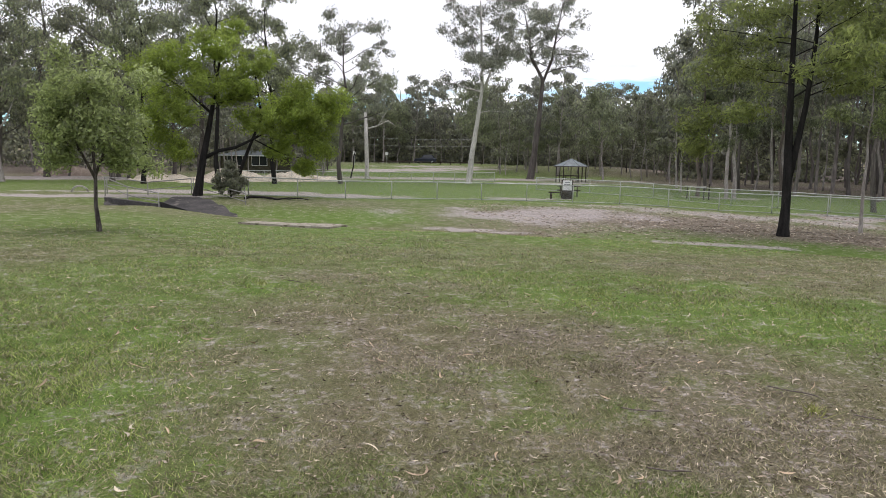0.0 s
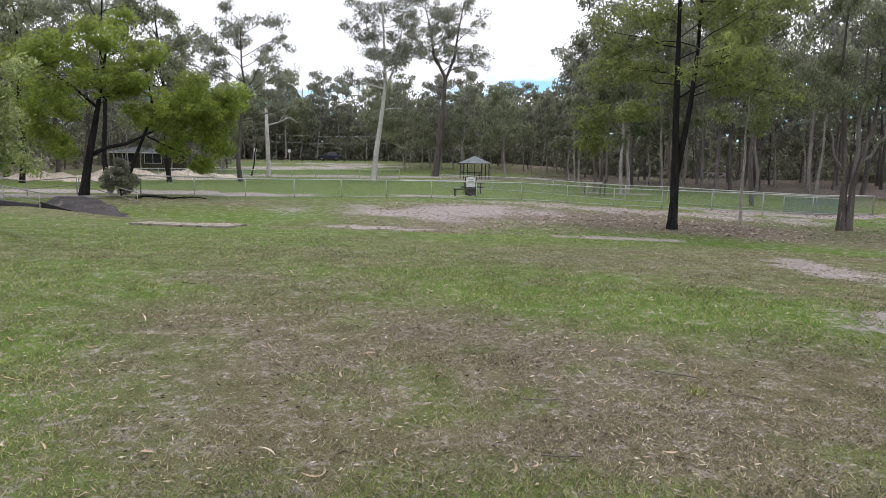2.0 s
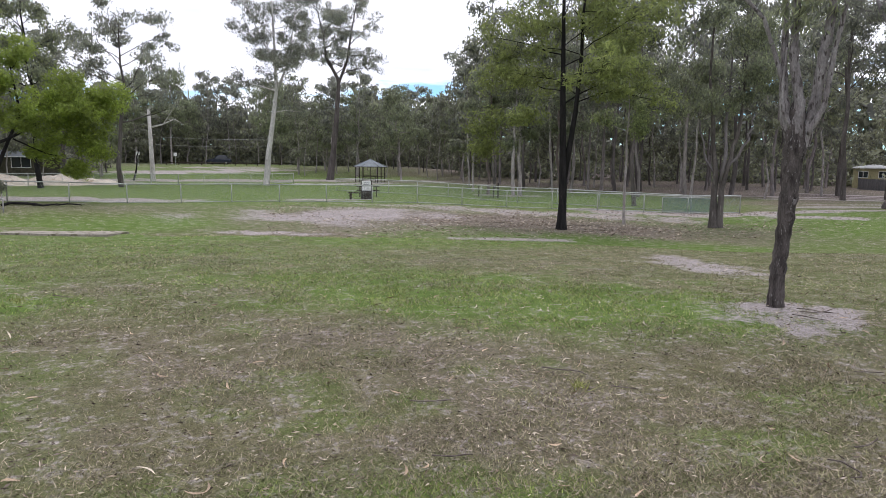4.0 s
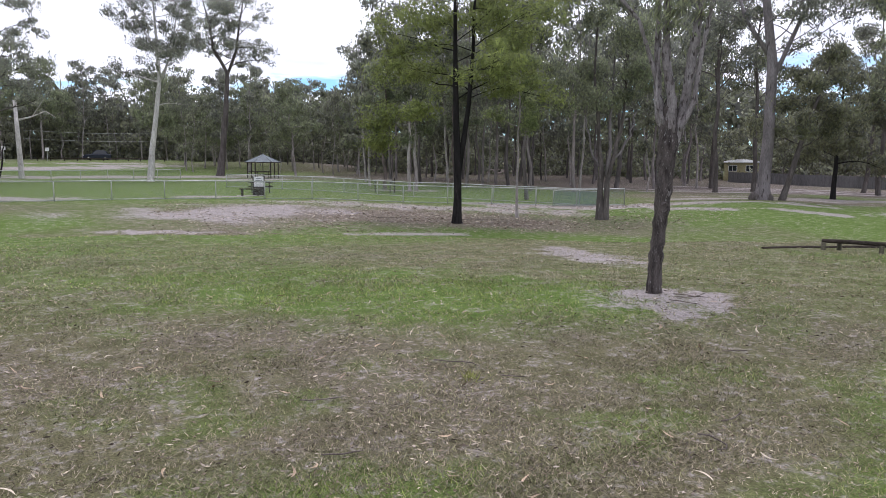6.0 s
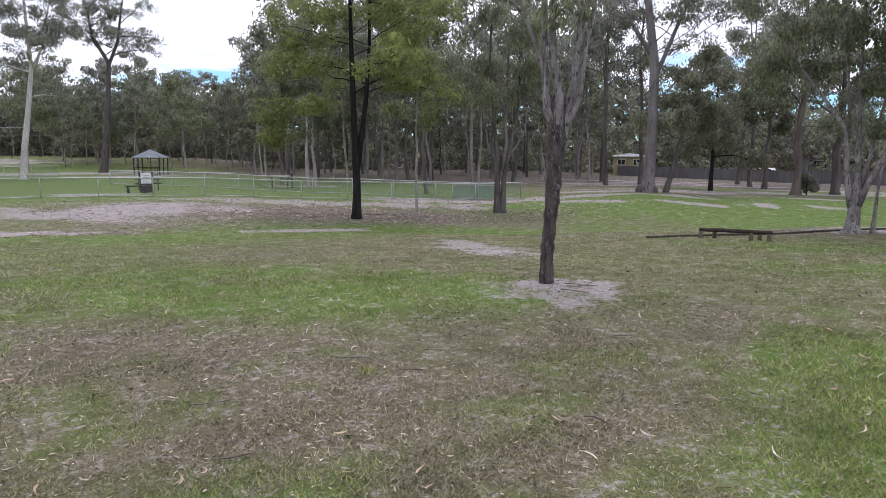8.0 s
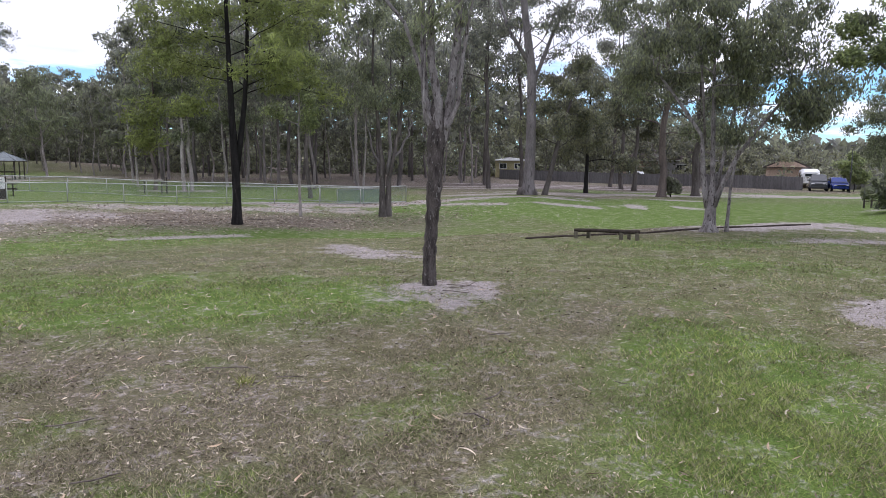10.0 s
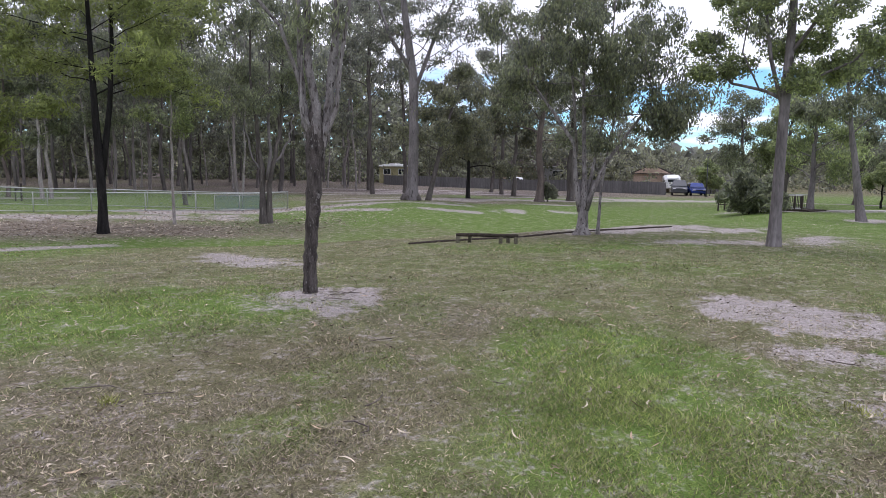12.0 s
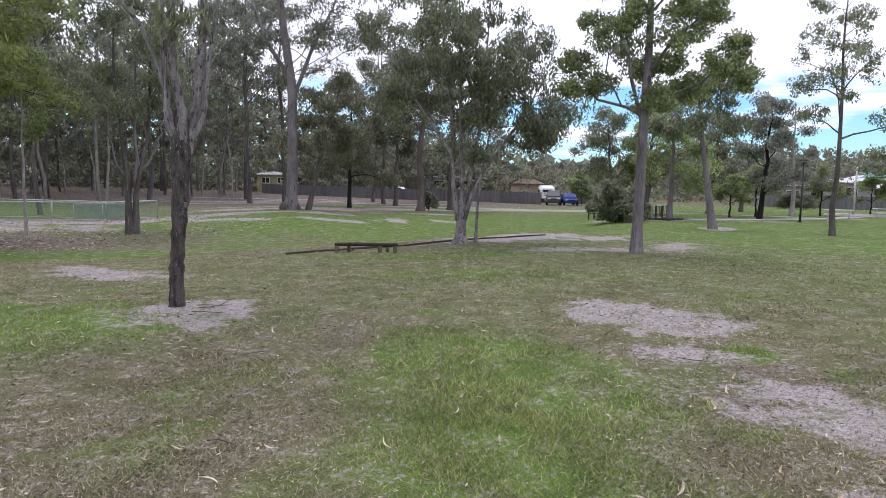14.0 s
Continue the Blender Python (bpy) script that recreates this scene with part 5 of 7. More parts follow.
def woodland(name, label, n, d0, d1, tops, size, seed, leaf, glade=None):
    """A far band of foliage; tops: bearing and height, in turn."""
    rng = np.random.default_rng(seed)
    per = 26
    k = n // per
    a = rng.uniform(tops[0][0], tops[-1][0], k)
    top = np.interp(a, [t[0] for t in tops], [t[1] for t in tops]) * (0.65 + 0.7 * fractal(a * 0.35, a * 0 + 3, seed))
    d = rng.uniform(d0, d1, k)
    if glade:
        inside = (a > glade[0]) & (a < glade[1])
        top = np.where(inside, top * glade[3], top)
        d = np.where(inside, glade[2] + (d - d0) * 0.3, d)
    ar = np.radians(a)
    x, y = d * np.sin(ar), d * np.cos(ar)
    mid = np.stack([x, y, lands(x, y) + top * rng.uniform(0.0, 1, k) ** 1.15], 1)
    off = rng.normal(size=(k * per, 3))
    off *= (rng.uniform(0.1, 1, k * per) ** 0.4 / np.linalg.norm(off, axis=1))[:, None] * np.repeat(size * rng.uniform(1.2, 2.6, k), per)[:, None]
    off[:, 2] *= 0.7
    al = rng.normal(size=(k * per, 3))
    al[:, 2] -= 0.6
    me = leaves_mesh(name, np.repeat(mid, per, 0) + off, al, size, size * 0.5, rng, off + np.array((0, 0, 0.4 * size)))
    me.materials.append(leaf)
    return tagged(new(name, me), label, "woodland", kind="stuff")


woodland("understorey", "dim olive understorey of the wood", 48000, 106, 160, [(-80, 19), (-22, 18), (-17, 12.5), (-3, 11.5), (16, 13), (21, 19), (46, 19), (52, 13), (68, 10), (72, 3.4), (78, 3.6), (82, 7), (116, 8)], 0.8, 7, LEAF_WOOD, (-9, 17.5, 152, 1.3))
woodland("undergrowth", "low scrub under the wood's edge", 15000, 119, 132, [(-80, 4.5), (-21, 4.5), (-18, 3.2), (-9.5, 3.0)], 0.8, 17, LEAF_WOOD)
woodland("undergrowth", "low scrub under the wood's edge", 16000, 119, 132, [(18, 4.5), (21, 5.5), (48, 5.5)], 0.8, 18, LEAF_WOOD)
woodland("undergrowth", "low scrub under the wood's edge", 9000, 143, 153, [(4, 3.6), (18.5, 4.0)], 0.8, 19, LEAF_WOOD)
woodland("undergrowth", "low scrub behind the grassy rise", 15000, 158, 168, [(-10, 6.0), (-3, 5.5), (4.5, 6.0)], 0.8, 20, LEAF_WOOD)
woodland("deep_wood", "dark depth of the wood behind its edge", 24000, 166, 182, [(-80, 20), (-22, 18), (-17, 13), (-3, 13), (16, 14), (21, 19), (46, 19), (52, 12), (68, 8), (72, 3), (78, 3), (82, 6), (116, 7)], 3.4, 8, LEAF_WOOD)
woodland("far_ridge", "hazy wooded ridge beyond the houses", 24000, 330, 460, [(-80, 15), (50, 15), (72, 7), (80, 6.5), (95, 10), (116, 15)], 1.9, 9, LEAF_DARK)
woodland("garden_edge", "dense dark garden trees behind the paling fence", 7000, 116, 128, [(47, 7), (52, 8.5), (58, 8)], 0.6, 14, LEAF_DARK)
woodland("garden_edge", "dense dark garden trees behind the paling fence", 6000, 104, 114, [(57, 7), (62, 6.5), (67.5, 4.5)], 0.6, 15, LEAF_DARK)
woodland("garden_trees", "mixed garden greenery behind the paling fence", 15000, 92, 118, [(62, 4.5), (70, 5.0), (74, 4.4), (79, 5.2), (90, 5.5), (116, 6)], 0.5, 10, LEAF_DARK)

# ---- fences ----
def along_line(line, step):
    """Evenly spaced places along a line of (x, y)."""
    pts = [Vector((*p, 0)) for p in line]
    out, carry = [], 0.0
    total = sum((b - a).length for a, b in zip(pts, pts[1:]))
    n = max(1, round(total / step))
    want = [total * k / n for k in range(n + 1)]
    for w in want:
        s = 0.0
        for a, b in zip(pts, pts[1:]):
            seg = (b - a).length
            if w <= s + seg + 1e-6:
                p = a.lerp(b, (w - s) / seg)
                out.append((p.x, p.y))
                break
            s += seg
    return out


def chain_fence(line, label, height=1.1, step=2.9, wire=0.075, coat=GREENWIRE, thick=0.003, rail_bottom=True):
    root = thing("chain_link_fence", Matrix.Translation((0, 0, 0)), label, "fence", "dog park fences")
    posts = along_line(line, step)
    tops = []
    for x, y in posts:
        z = ground_z(x, y)
        tops.append(Vector((x, y, z)))
        part("post", Geo().tube([(x, y, z - 0.2), (x, y, z + height), (x, y, z + height + 0.02)], [0.03, 0.03, 0.012], 8), GALV, root, smooth=True)
    for a, b in zip(tops, tops[1:]):
        up = Vector((0, 0, height - 0.02))
        part("top_rail", Geo().tube([a + up, b + up], 0.03, 8), GALV, root, smooth=True)
        if rail_bottom:
            part("bottom_rail", Geo().tube([a + Vector((0, 0, 0.06)), b + Vector((0, 0, 0.06))], 0.022, 6), GALV, root, smooth=True)
    g = Geo()
    for a, b in zip(tops, tops[1:]):
        length = (b - a).length
        n = int(length / wire)
        run = height / length
        for k in range(-int(height / wire), n):
            for sgn in (0, 1):
                k0, k1 = k * wire / length, k * wire / length + run
                lo, hi = max(0.0, k0), min(1.0, k1)
                if hi <= lo:
                    continue
                h0, h1 = (lo - k0) / run * height, (hi - k0) / run * height
                if sgn:
                    h0, h1 = height - h0, height - h1
                p, q = a.lerp(b, lo) + Vector((0, 0, h0)), a.lerp(b, hi) + Vector((0, 0, h1))
                t = Vector((0, 0, thick))
                g.add([p - t, q - t, q + t, p + t], [(0, 1, 2, 3)])
    part("wire_mesh", g, coat, root)
    return root


FRONT = [(-11.6, 40.3), (-3.6, 42.0), (2.0, 43.0), (10.2, 41.9), (17.5, 39.6), (25.3, 36.6), (29.0, 34.6)]
chain_fence(FRONT, "low galvanised chain-link fence on the bank")
chain_fence([(29.0, 34.6), (26.5, 38.5), (18, 47), (8, 60)], "galvanised chain-link return fence of the dog park")
chain_fence([(-11.6, 40.3), (-16, 52), (-20, 66)], "chain-link side fence of the dog park")
chain_fence([(-20, 66), (-8, 74), (6, 82)], "chain-link back fence of the dog park", wire=0.15, thick=0.008)
# gate with a blue-green mesh panel
gate = thing("park_gate", facing(26.35, 36.03), "closed steel gate with dense blue-green mesh", "gate")
gate.matrix_basis = Matrix.Translation((26.35, 36.03, ground_z(26.35, 36.03))) @ Matrix.Rotation(math.atan2(-2.0, 3.7), 4, "Z")
for nm, a, b in (("gate_frame", (-1.5, 0, 0.1), (1.5, 0, 0.1)), ("gate_frame", (-1.5, 0, 1.0), (1.5, 0, 1.0)), ("gate_frame", (-1.5, 0, 0.1), (-1.5, 0, 1.0)), ("gate_frame", (1.5, 0, 0.1), (1.5, 0, 1.0)), ("gate_frame", (0, 0, 0.1), (0, 0, 1.0))):
    part(nm, Geo().tube([Vector(a) - Vector((0, 0.05, 0)), Vector(b) - Vector((0, 0.05, 0))], 0.024, 8), GALV, gate, smooth=True)
g = Geo()
for k in range(60):
    x = -1.5 + 3.0 * k / 59
    g.box((x, -0.05, 0.55), (0.012, 0.006, 0.9))
for k in range(18):
    g.box((0, -0.045, 0.12 + 0.05 * k), (3.0, 0.006, 0.012))
part("gate_mesh", g, surface("blue_green_mesh", (0.13, 0.2, 0.2), (0.18, 0.26, 0.26), 4, 0.6, 0.1), gate, "dense blue-green mesh")

# ---- gazebo ----
gz = thing("gazebo", facing(15.6, 84.7) @ Matrix.Scale(0.93, 4), "open hexagonal picnic shelter with grey metal roof and dark posts", "shelter")
hexa = [(2.25 * math.cos(math.pi / 3 * k), 2.25 * math.sin(math.pi / 3 * k)) for k in range(6)]
for k in range(6):
    a, b = hexa[k], hexa[(k + 1) % 6]
    part("roof_panel", Geo().add([(a[0], a[1], 2.1), (b[0], b[1], 2.1), (0.12 * b[0] / 2.25, 0.12 * b[1] / 2.25, 3.05), (0.12 * a[0] / 2.25, 0.12 * a[1] / 2.25, 3.05),
                                  (a[0], a[1], 2.04), (b[0], b[1], 2.04), (0.12 * b[0] / 2.25, 0.12 * b[1] / 2.25, 2.97), (0.12 * a[0] / 2.25, 0.12 * a[1] / 2.25, 2.97)],
                                 [(0, 1, 2, 3), (7, 6, 5, 4), (0, 4, 5, 1), (3, 2, 6, 7)]), ROOF_GREY, gz)
    part("ridge_cap", Geo().tube([(a[0], a[1], 2.12), (0, 0, 3.08)], 0.05, 5), ROOF_GREY, gz)
    part("gutter", Geo().tube([(a[0] * 1.01, a[1] * 1.01, 2.07), (b[0] * 1.01, b[1] * 1.01, 2.07)], 0.055, 5), BROWN_STEEL, gz)
    part("post", Geo().box((a[0] * 0.86, a[1] * 0.86, 1.03), (0.13, 0.13, 2.1), ch=0.015), BROWN_STEEL, gz)
for k in range(6):
    a, b = hexa[k], hexa[(k + 1) % 6]
    part("mid_post", Geo().box(((a[0] + b[0]) * 0.43, (a[1] + b[1]) * 0.43, 1.03), (0.1, 0.1, 2.1), ch=0.012), BROWN_STEEL, gz)
    if k in (1, 2, 5):
        part("side_rail", Geo().tube([(a[0] * 0.86, a[1] * 0.86, 0.85), (b[0] * 0.86, b[1] * 0.86, 0.85)], 0.05, 6), BROWN_STEEL, gz)
part("finial", Geo().tube([(0, 0, 2.98), (0, 0, 3.2)], [0.12, 0.02], 8), ROOF_GREY, gz)
part("slab", Geo().tube([(0, 0, -0.1), (0, 0, 0.03)], 2.4, 6), CONCRETE, gz)


def picnic_table(m, label, wood, w=1.8, leg_mat=BROWN_STEEL, group=""):
    t = thing("picnic_table", m, label, "table", group)
    for k in range(4):
        part("tabletop_plank", Geo().box((0, -0.27 + 0.18 * k, 0.74), (w, 0.165, 0.04), ch=0.006), wood, t)
    for s in (-1, 1):
        part("bench_seat", Geo().box((0, s * 0.72, 0.44), (w, 0.26, 0.045), ch=0.006), wood, t)
        part("leg_frame", Geo().box((s * w * 0.36, 0, 0.36), (0.07, 0.1, 0.72), ch=0.008).box((s * w * 0.36, 0, 0.38), (0.06, 1.5, 0.06)).box((s * w * 0.36, 0.7, 0.21), (0.06, 0.06, 0.42)).box((s * w * 0.36, -0.7, 0.21), (0.06, 0.06, 0.42)), leg_mat, t)
    return t


picnic_table(facing(15.6, 84.7), "dark timber picnic table under the shelter", TIMBER_OLD)
picnic_table(facing(9.1, 50.5), "dark weathered picnic table in the dog park", TIMBER_OLD, 1.7)
bench = thing("park_bench", facing(7.65, 46.3), "low dark timber bench on two stout posts behind the fence", "bench")
part("seat", Geo().box((0, 0, 0.46), (1.35, 0.36, 0.07), ch=0.01), TIMBER_OLD, bench)
for s in (-1, 1):
    part("leg", Geo().box((s * 0.5, 0, 0.2), (0.16, 0.28, 0.48), ch=0.015), TIMBER_OLD, bench)
part("slab", Geo().box((0, 0, -0.02), (1.7, 0.8, 0.08)), CONCRETE, bench)
sign = thing("notice_board", facing(8.3, 46.75), "white notice panel on a dark stand inside the dog park", "sign")
part("panel", Geo().box((0, 0, 0.92), (0.62, 0.07, 0.66), ch=0.01), WHITE_PANEL, sign, "white panel")
part("stand", Geo().box((0, 0.02, 0.3), (0.68, 0.3, 0.58), ch=0.02), BROWN_STEEL, sign)
for s in (-1, 1):
    part("post", Geo().box((s * 0.36, 0.05, 0.65), (0.07, 0.07, 1.3), ch=0.01), BROWN_STEEL, sign)
for k, w in enumerate((0.34, 0.4)):
    part("text_bar", Geo().box((0, -0.037, 1.12 - 0.13 * k), (w, 0.006, 0.03)), PAINT_SILVER, sign)
post = thing("exercise_platform", facing(19.3, 52.2), "dog exercise platform with a dark post", "platform")
part("post", Geo().box((0.75, 0, 0.6), (0.12, 0.12, 1.2), ch=0.012), BROWN_STEEL, post)
part("deck", Geo().box((-0.2, 0, 1.0), (1.5, 0.7, 0.06), ch=0.01), CONCRETE, post)
for s in (-1, 1):
    part("leg", Geo().box((-0.2 + s * 0.6, 0, 0.48), (0.08, 0.5, 0.96)), BROWN_STEEL, post)

# ---- the drain, its rails and sand heaps ----
drain = thing("drain_headwall", Matrix.Translation((0, 0, 0)), "dark stained concrete drain apron and headwall", "drain")
def polar(a, d):
    return d * math.sin(radians(a)), d * math.cos(radians(a))


g = Geo()
NX, NY = 34, 14
for i in range(NX + 1):
    a = -26.6 + 9.6 * i / NX
    far = np.interp(a, [-26.6, -24.5, -22.6, -21.8, -20, -19, -18, -17], [37.6, 37.6, 37.2, 39.2, 39.3, 38.2, 36.4, 34.4]) + 0.25 * math.sin(i * 1.9)
    for j in range(NY + 1):
        x, y = polar(a, 30.2 + (far - 30.2) * j / NY)
        g.v.append((x, y, land(x, y) + 0.06 + 0.025 * math.sin(i * 1.7 + j * 2.3)))
for i in range(NX):
    for j in range(NY):
        k = i * (NY + 1) + j
        g.f.append((k, k + NY + 1, k + NY + 2, k + 1))
part("apron", g, WETCON, drain, smooth=True)


def wall_run(p, q, z0, z1, t=0.25):
    """An upright wall from p to q whose top runs from height z0 to z1."""
    a, b = Vector((*p, min(z0, land(*p)) - 0.4)), Vector((*q, min(z1, land(*q)) - 0.4))
    d = (b - a).normalized()
    n = Vector((-d.y, d.x, 0)).normalized() * t / 2
    v = [a - n, b - n, b + n, a + n]
    v += [Vector((w.x, w.y, z)) for w, z in zip(v, (z0, z1, z1, z0))]
    return Geo().add(v, [(3, 2, 1, 0), (4, 5, 6, 7), (0, 1, 5, 4), (1, 2, 6, 5), (2, 3, 7, 6), (3, 0, 4, 7)])


# solid slab: the darkness of the culvert opening is put into its black colour
part("culvert_mouth", wall_run(polar(-22.75, 35.6), polar(-20.8, 36.2), -0.52, -1.0, 0.4), surface("culvert_dark", (0.012, 0.011, 0.011), (0.025, 0.023, 0.022), 2, 0.7, 0.4), drain, "black culvert mouth")
part("wing_wall", wall_run(polar(-26.4, 38.2), polar(-22.75, 35.4), -0.42, -0.62), WETCON, drain, "weathered concrete wing wall")


def hand_rail(pts, label, drop=0.42):
    """A pipe rail with posts; pts: bearing, distance, height of the top pipe."""
    root = thing("hand_rail", Matrix.Translation((0, 0, 0)), label, "railing", "drain railings")
    top = [Vector((*polar(a, d), z)) for a, d, z in pts]
    for p in top:
        part("post", Geo().tube([(p.x, p.y, min(ground_z(p.x, p.y), p.z - 0.5) - 0.3), p], 0.03, 8), OLDPIPE, root, smooth=True)
    for a, b in zip(top, top[1:]):
        low = Vector((0, 0, drop))
        part("rail", Geo().tube([a, b], 0.027, 8), OLDPIPE, root, smooth=True)
        part("mid_rail", Geo().tube([a - low, b - low], 0.023, 8), OLDPIPE, root, smooth=True)
    return root


hand_rail([(-26.45, 41, 0.5), (-24.95, 37.8, 0.12), (-22.8, 35.2, -0.08)], "sloping galvanised pipe handrail beside the drain")
hand_rail([(-26.3, 43.5, 0.45), (-23.5, 42, 0.2), (-20.35, 44, 0.36)], "galvanised pipe handrail behind the drain")
hand_rail([(-20.2, 43.8, 0.36), (-16.33, 37, -0.2)], "sloping galvanised pipe handrail by the wattle")
g, n = Geo(), 10
for x in (-0.28, 0.28):
    for r in (0.5, 0.4):
        g.v += [(r * math.cos(math.pi * k / n), x, r * math.sin(math.pi * k / n) * 0.9 - 0.05) for k in range(n + 1)]
m_ = n + 1
for k in range(n):
    g.f += [(k, k + 1, 2 * m_ + k + 1, 2 * m_ + k), (m_ + k, 3 * m_ + k, 3 * m_ + k + 1, m_ + k + 1), (k, m_ + k, m_ + k + 1, k + 1), (2 * m_ + k, 2 * m_ + k + 1, 3 * m_ + k + 1, 3 * m_ + k)]
pipe = thing("half_pipe", facing(-22.1, 41.4), "pale concrete half-pipe lying on the lawn", "pipe")
part("shell", g, CONCRETE, pipe, smooth=False)
DIRT_HEAP = surface("brown_dirt_heap", (0.17, 0.13, 0.105), (0.26, 0.21, 0.17), 0.9, 0.95, 0.8, c3=(0.34, 0.29, 0.24))
for k, (x, y, w, h) in enumerate([(-26, 66, 3.4, 0.95), (-22.0, 64, 2.6, 0.8), (-19.6, 69, 3.6, 1.15), (-16.8, 71, 3.4, 1.1), (-14.2, 74, 3.2, 1.0), (-29.5, 70, 3.2, 0.9), (-24, 73, 4.4, 1.25), (-46, 84, 3.8, 1.5)]):
    g, rings, seg = Geo(), 9, 28
    rng = np.random.default_rng(200 + k)
    lumps = [(rng.uniform(-0.6, 0.6) * w, rng.uniform(-0.3, 0.3) * w, rng.uniform(0.3, 0.55) * w, h * rng.uniform(0.55, 1.0)) for _ in range(5)]
    for r in range(rings + 1):
        u = r / rings
        for q in range(seg):
            a = 2 * math.pi * q / seg
            px, py = 1.35 * w * u * math.cos(a), 0.9 * w * u * math.sin(a)
            z = max(lh * math.exp(-((px - lx) ** 2 + (py - ly) ** 2) / (lr * lr)) for lx, ly, lr, lh in lumps)
            g.v.append((px, py, z * (1 - u ** 4) - 0.12 * u + 0.06 * rng.uniform(-1, 1) * (1 - u)))
    for r in range(rings):
        for q in range(seg):
            n_ = (q + 1) % seg
            g.f.append((r * seg + q, (r + 1) * seg + q, (r + 1) * seg + n_, r * seg + n_))
    brown = k == 7
    heap = thing("dirt_heap" if brown else "sand_heap", facing(x, y), "long low heap of brown dirt" if brown else "low lumpy heap of cream-coloured sand", "dirt heap" if brown else "sand heap", "" if brown else "sand heaps")
    part("mound", g, DIRT_HEAP if brown else SAND_HEAP, heap, smooth=True)
strip = thing("concrete_strip", Matrix.Translation((0, 0, 0)), "short pale concrete strip at the lawn's edge", "concrete strip")
g = Geo()
for k in range(6):
    u0, u1 = k / 6, (k + 1) / 6 - 0.004
    a, b = Vector((-6.45, 22.0, 0)).lerp(Vector((-3.3, 20.6, 0)), u0), Vector((-6.45, 22.0, 0)).lerp(Vector((-3.3, 20.6, 0)), u1)
    w = Vector((0.2, 0.42, 0))
    v = [a - w, b - w, b + w, a + w]
    v = [Vector((p.x, p.y, ground_z(p.x, p.y) + 0.06)) for p in v]
    part("slab", Geo().add(v + [p - Vector((0, 0, 0.3)) for p in v], [(0, 1, 2, 3), (0, 4, 5, 1), (1, 5, 6, 2), (2, 6, 7, 3), (3, 7, 4, 0)]), STRIP_CON, strip)

bough = thing("fallen_bough", Matrix.Translation((0, 0, 0)), "long dark fallen bough lying along the foot of the fence", "branch")
bend = np.random.default_rng(41)
run = [Vector((*polar(-16.4 + 0.5 * k, 38.6 + 0.35 * math.sin(k * 0.9)), 0)) for k in range(11)]
run = [Vector((p.x, p.y, ground_z(p.x, p.y) + 0.07 + 0.06 * abs(math.sin(k * 1.3)))) for k, p in enumerate(run)]
part("limb", Geo().tube(run, [0.075 - 0.005 * k for k in range(11)], 8, 0.12, bend), BARK_BLACK, bough, smooth=True)
for k in (3, 5, 8):
    p = run[k]
    part("twig", Geo().tube(wander(p, (bend.uniform(0.4, 1), bend.uniform(-0.6, 0.6), 0.12), 0.9, 4, bend, 0.03, 0.2), [0.03, 0.025, 0.02, 0.013, 0.006], 5), BARK_BLACK, bough)

# ---- log rail and log edging at the drain's edge ----
rail = thing("log_rail", Matrix.Translation((0, 0, 0)), "low dark weathered log rail on stout posts at the drain edge", "barrier")
P, Q = Vector((12.65, 9.13, 0)), Vector((13.43, 7.94, 0))
P.z, Q.z = -0.11, -0.11
D = (Q - P)
part("rail", Geo().tube([P + Vector((0, 0, 0.2)), P.lerp(Q, 0.3) + Vector((0, 0, 0.21)), P.lerp(Q, 0.7) + Vector((0, 0, 0.205)), Q + Vector((0, 0, 0.2))], [0.04, 0.043, 0.042, 0.04], 10, 0.05, np.random.default_rng(3)), TIMBER_OLD, rail, smooth=True)
for k in (0.03, 0.22, 0.72, 0.84, 0.96):
    p = P.lerp(Q, k) - D.normalized().cross(Vector((0, 0, 1))) * (0.1 if k in (0.22, 0.84) else -0.02)
    part("post", Geo().tube([p - Vector((0, 0, 0.7)), p + Vector((0, 0, 0.18))], 0.045, 8, 0.05, np.random.default_rng(int(k * 100))), TIMBER_MOSS, rail, smooth=True)
edge = thing("log_edging", Matrix.Translation((0, 0, 0)), "long dark treated-pine edging along the drain's brink", "edging")
LOGS = [(11.7, 9.73), (13.1, 9.3), (15.0, 8.75), (17.6, 8.45), (19.4, 7.75), (21.1, 7.07)]
for a, b in zip(LOGS, LOGS[1:]):
    pa, pb = Vector((*a, ground_z(*a) + 0.0)), Vector((*b, ground_z(*b) + 0.0))
    part("log", Geo().tube([pa, pa.lerp(pb, 0.5) + Vector((0, 0, 0.01)), pb], [0.036, 0.04, 0.036], 8, 0.04, np.random.default_rng(9)), TIMBER_OLD, edge, smooth=True)


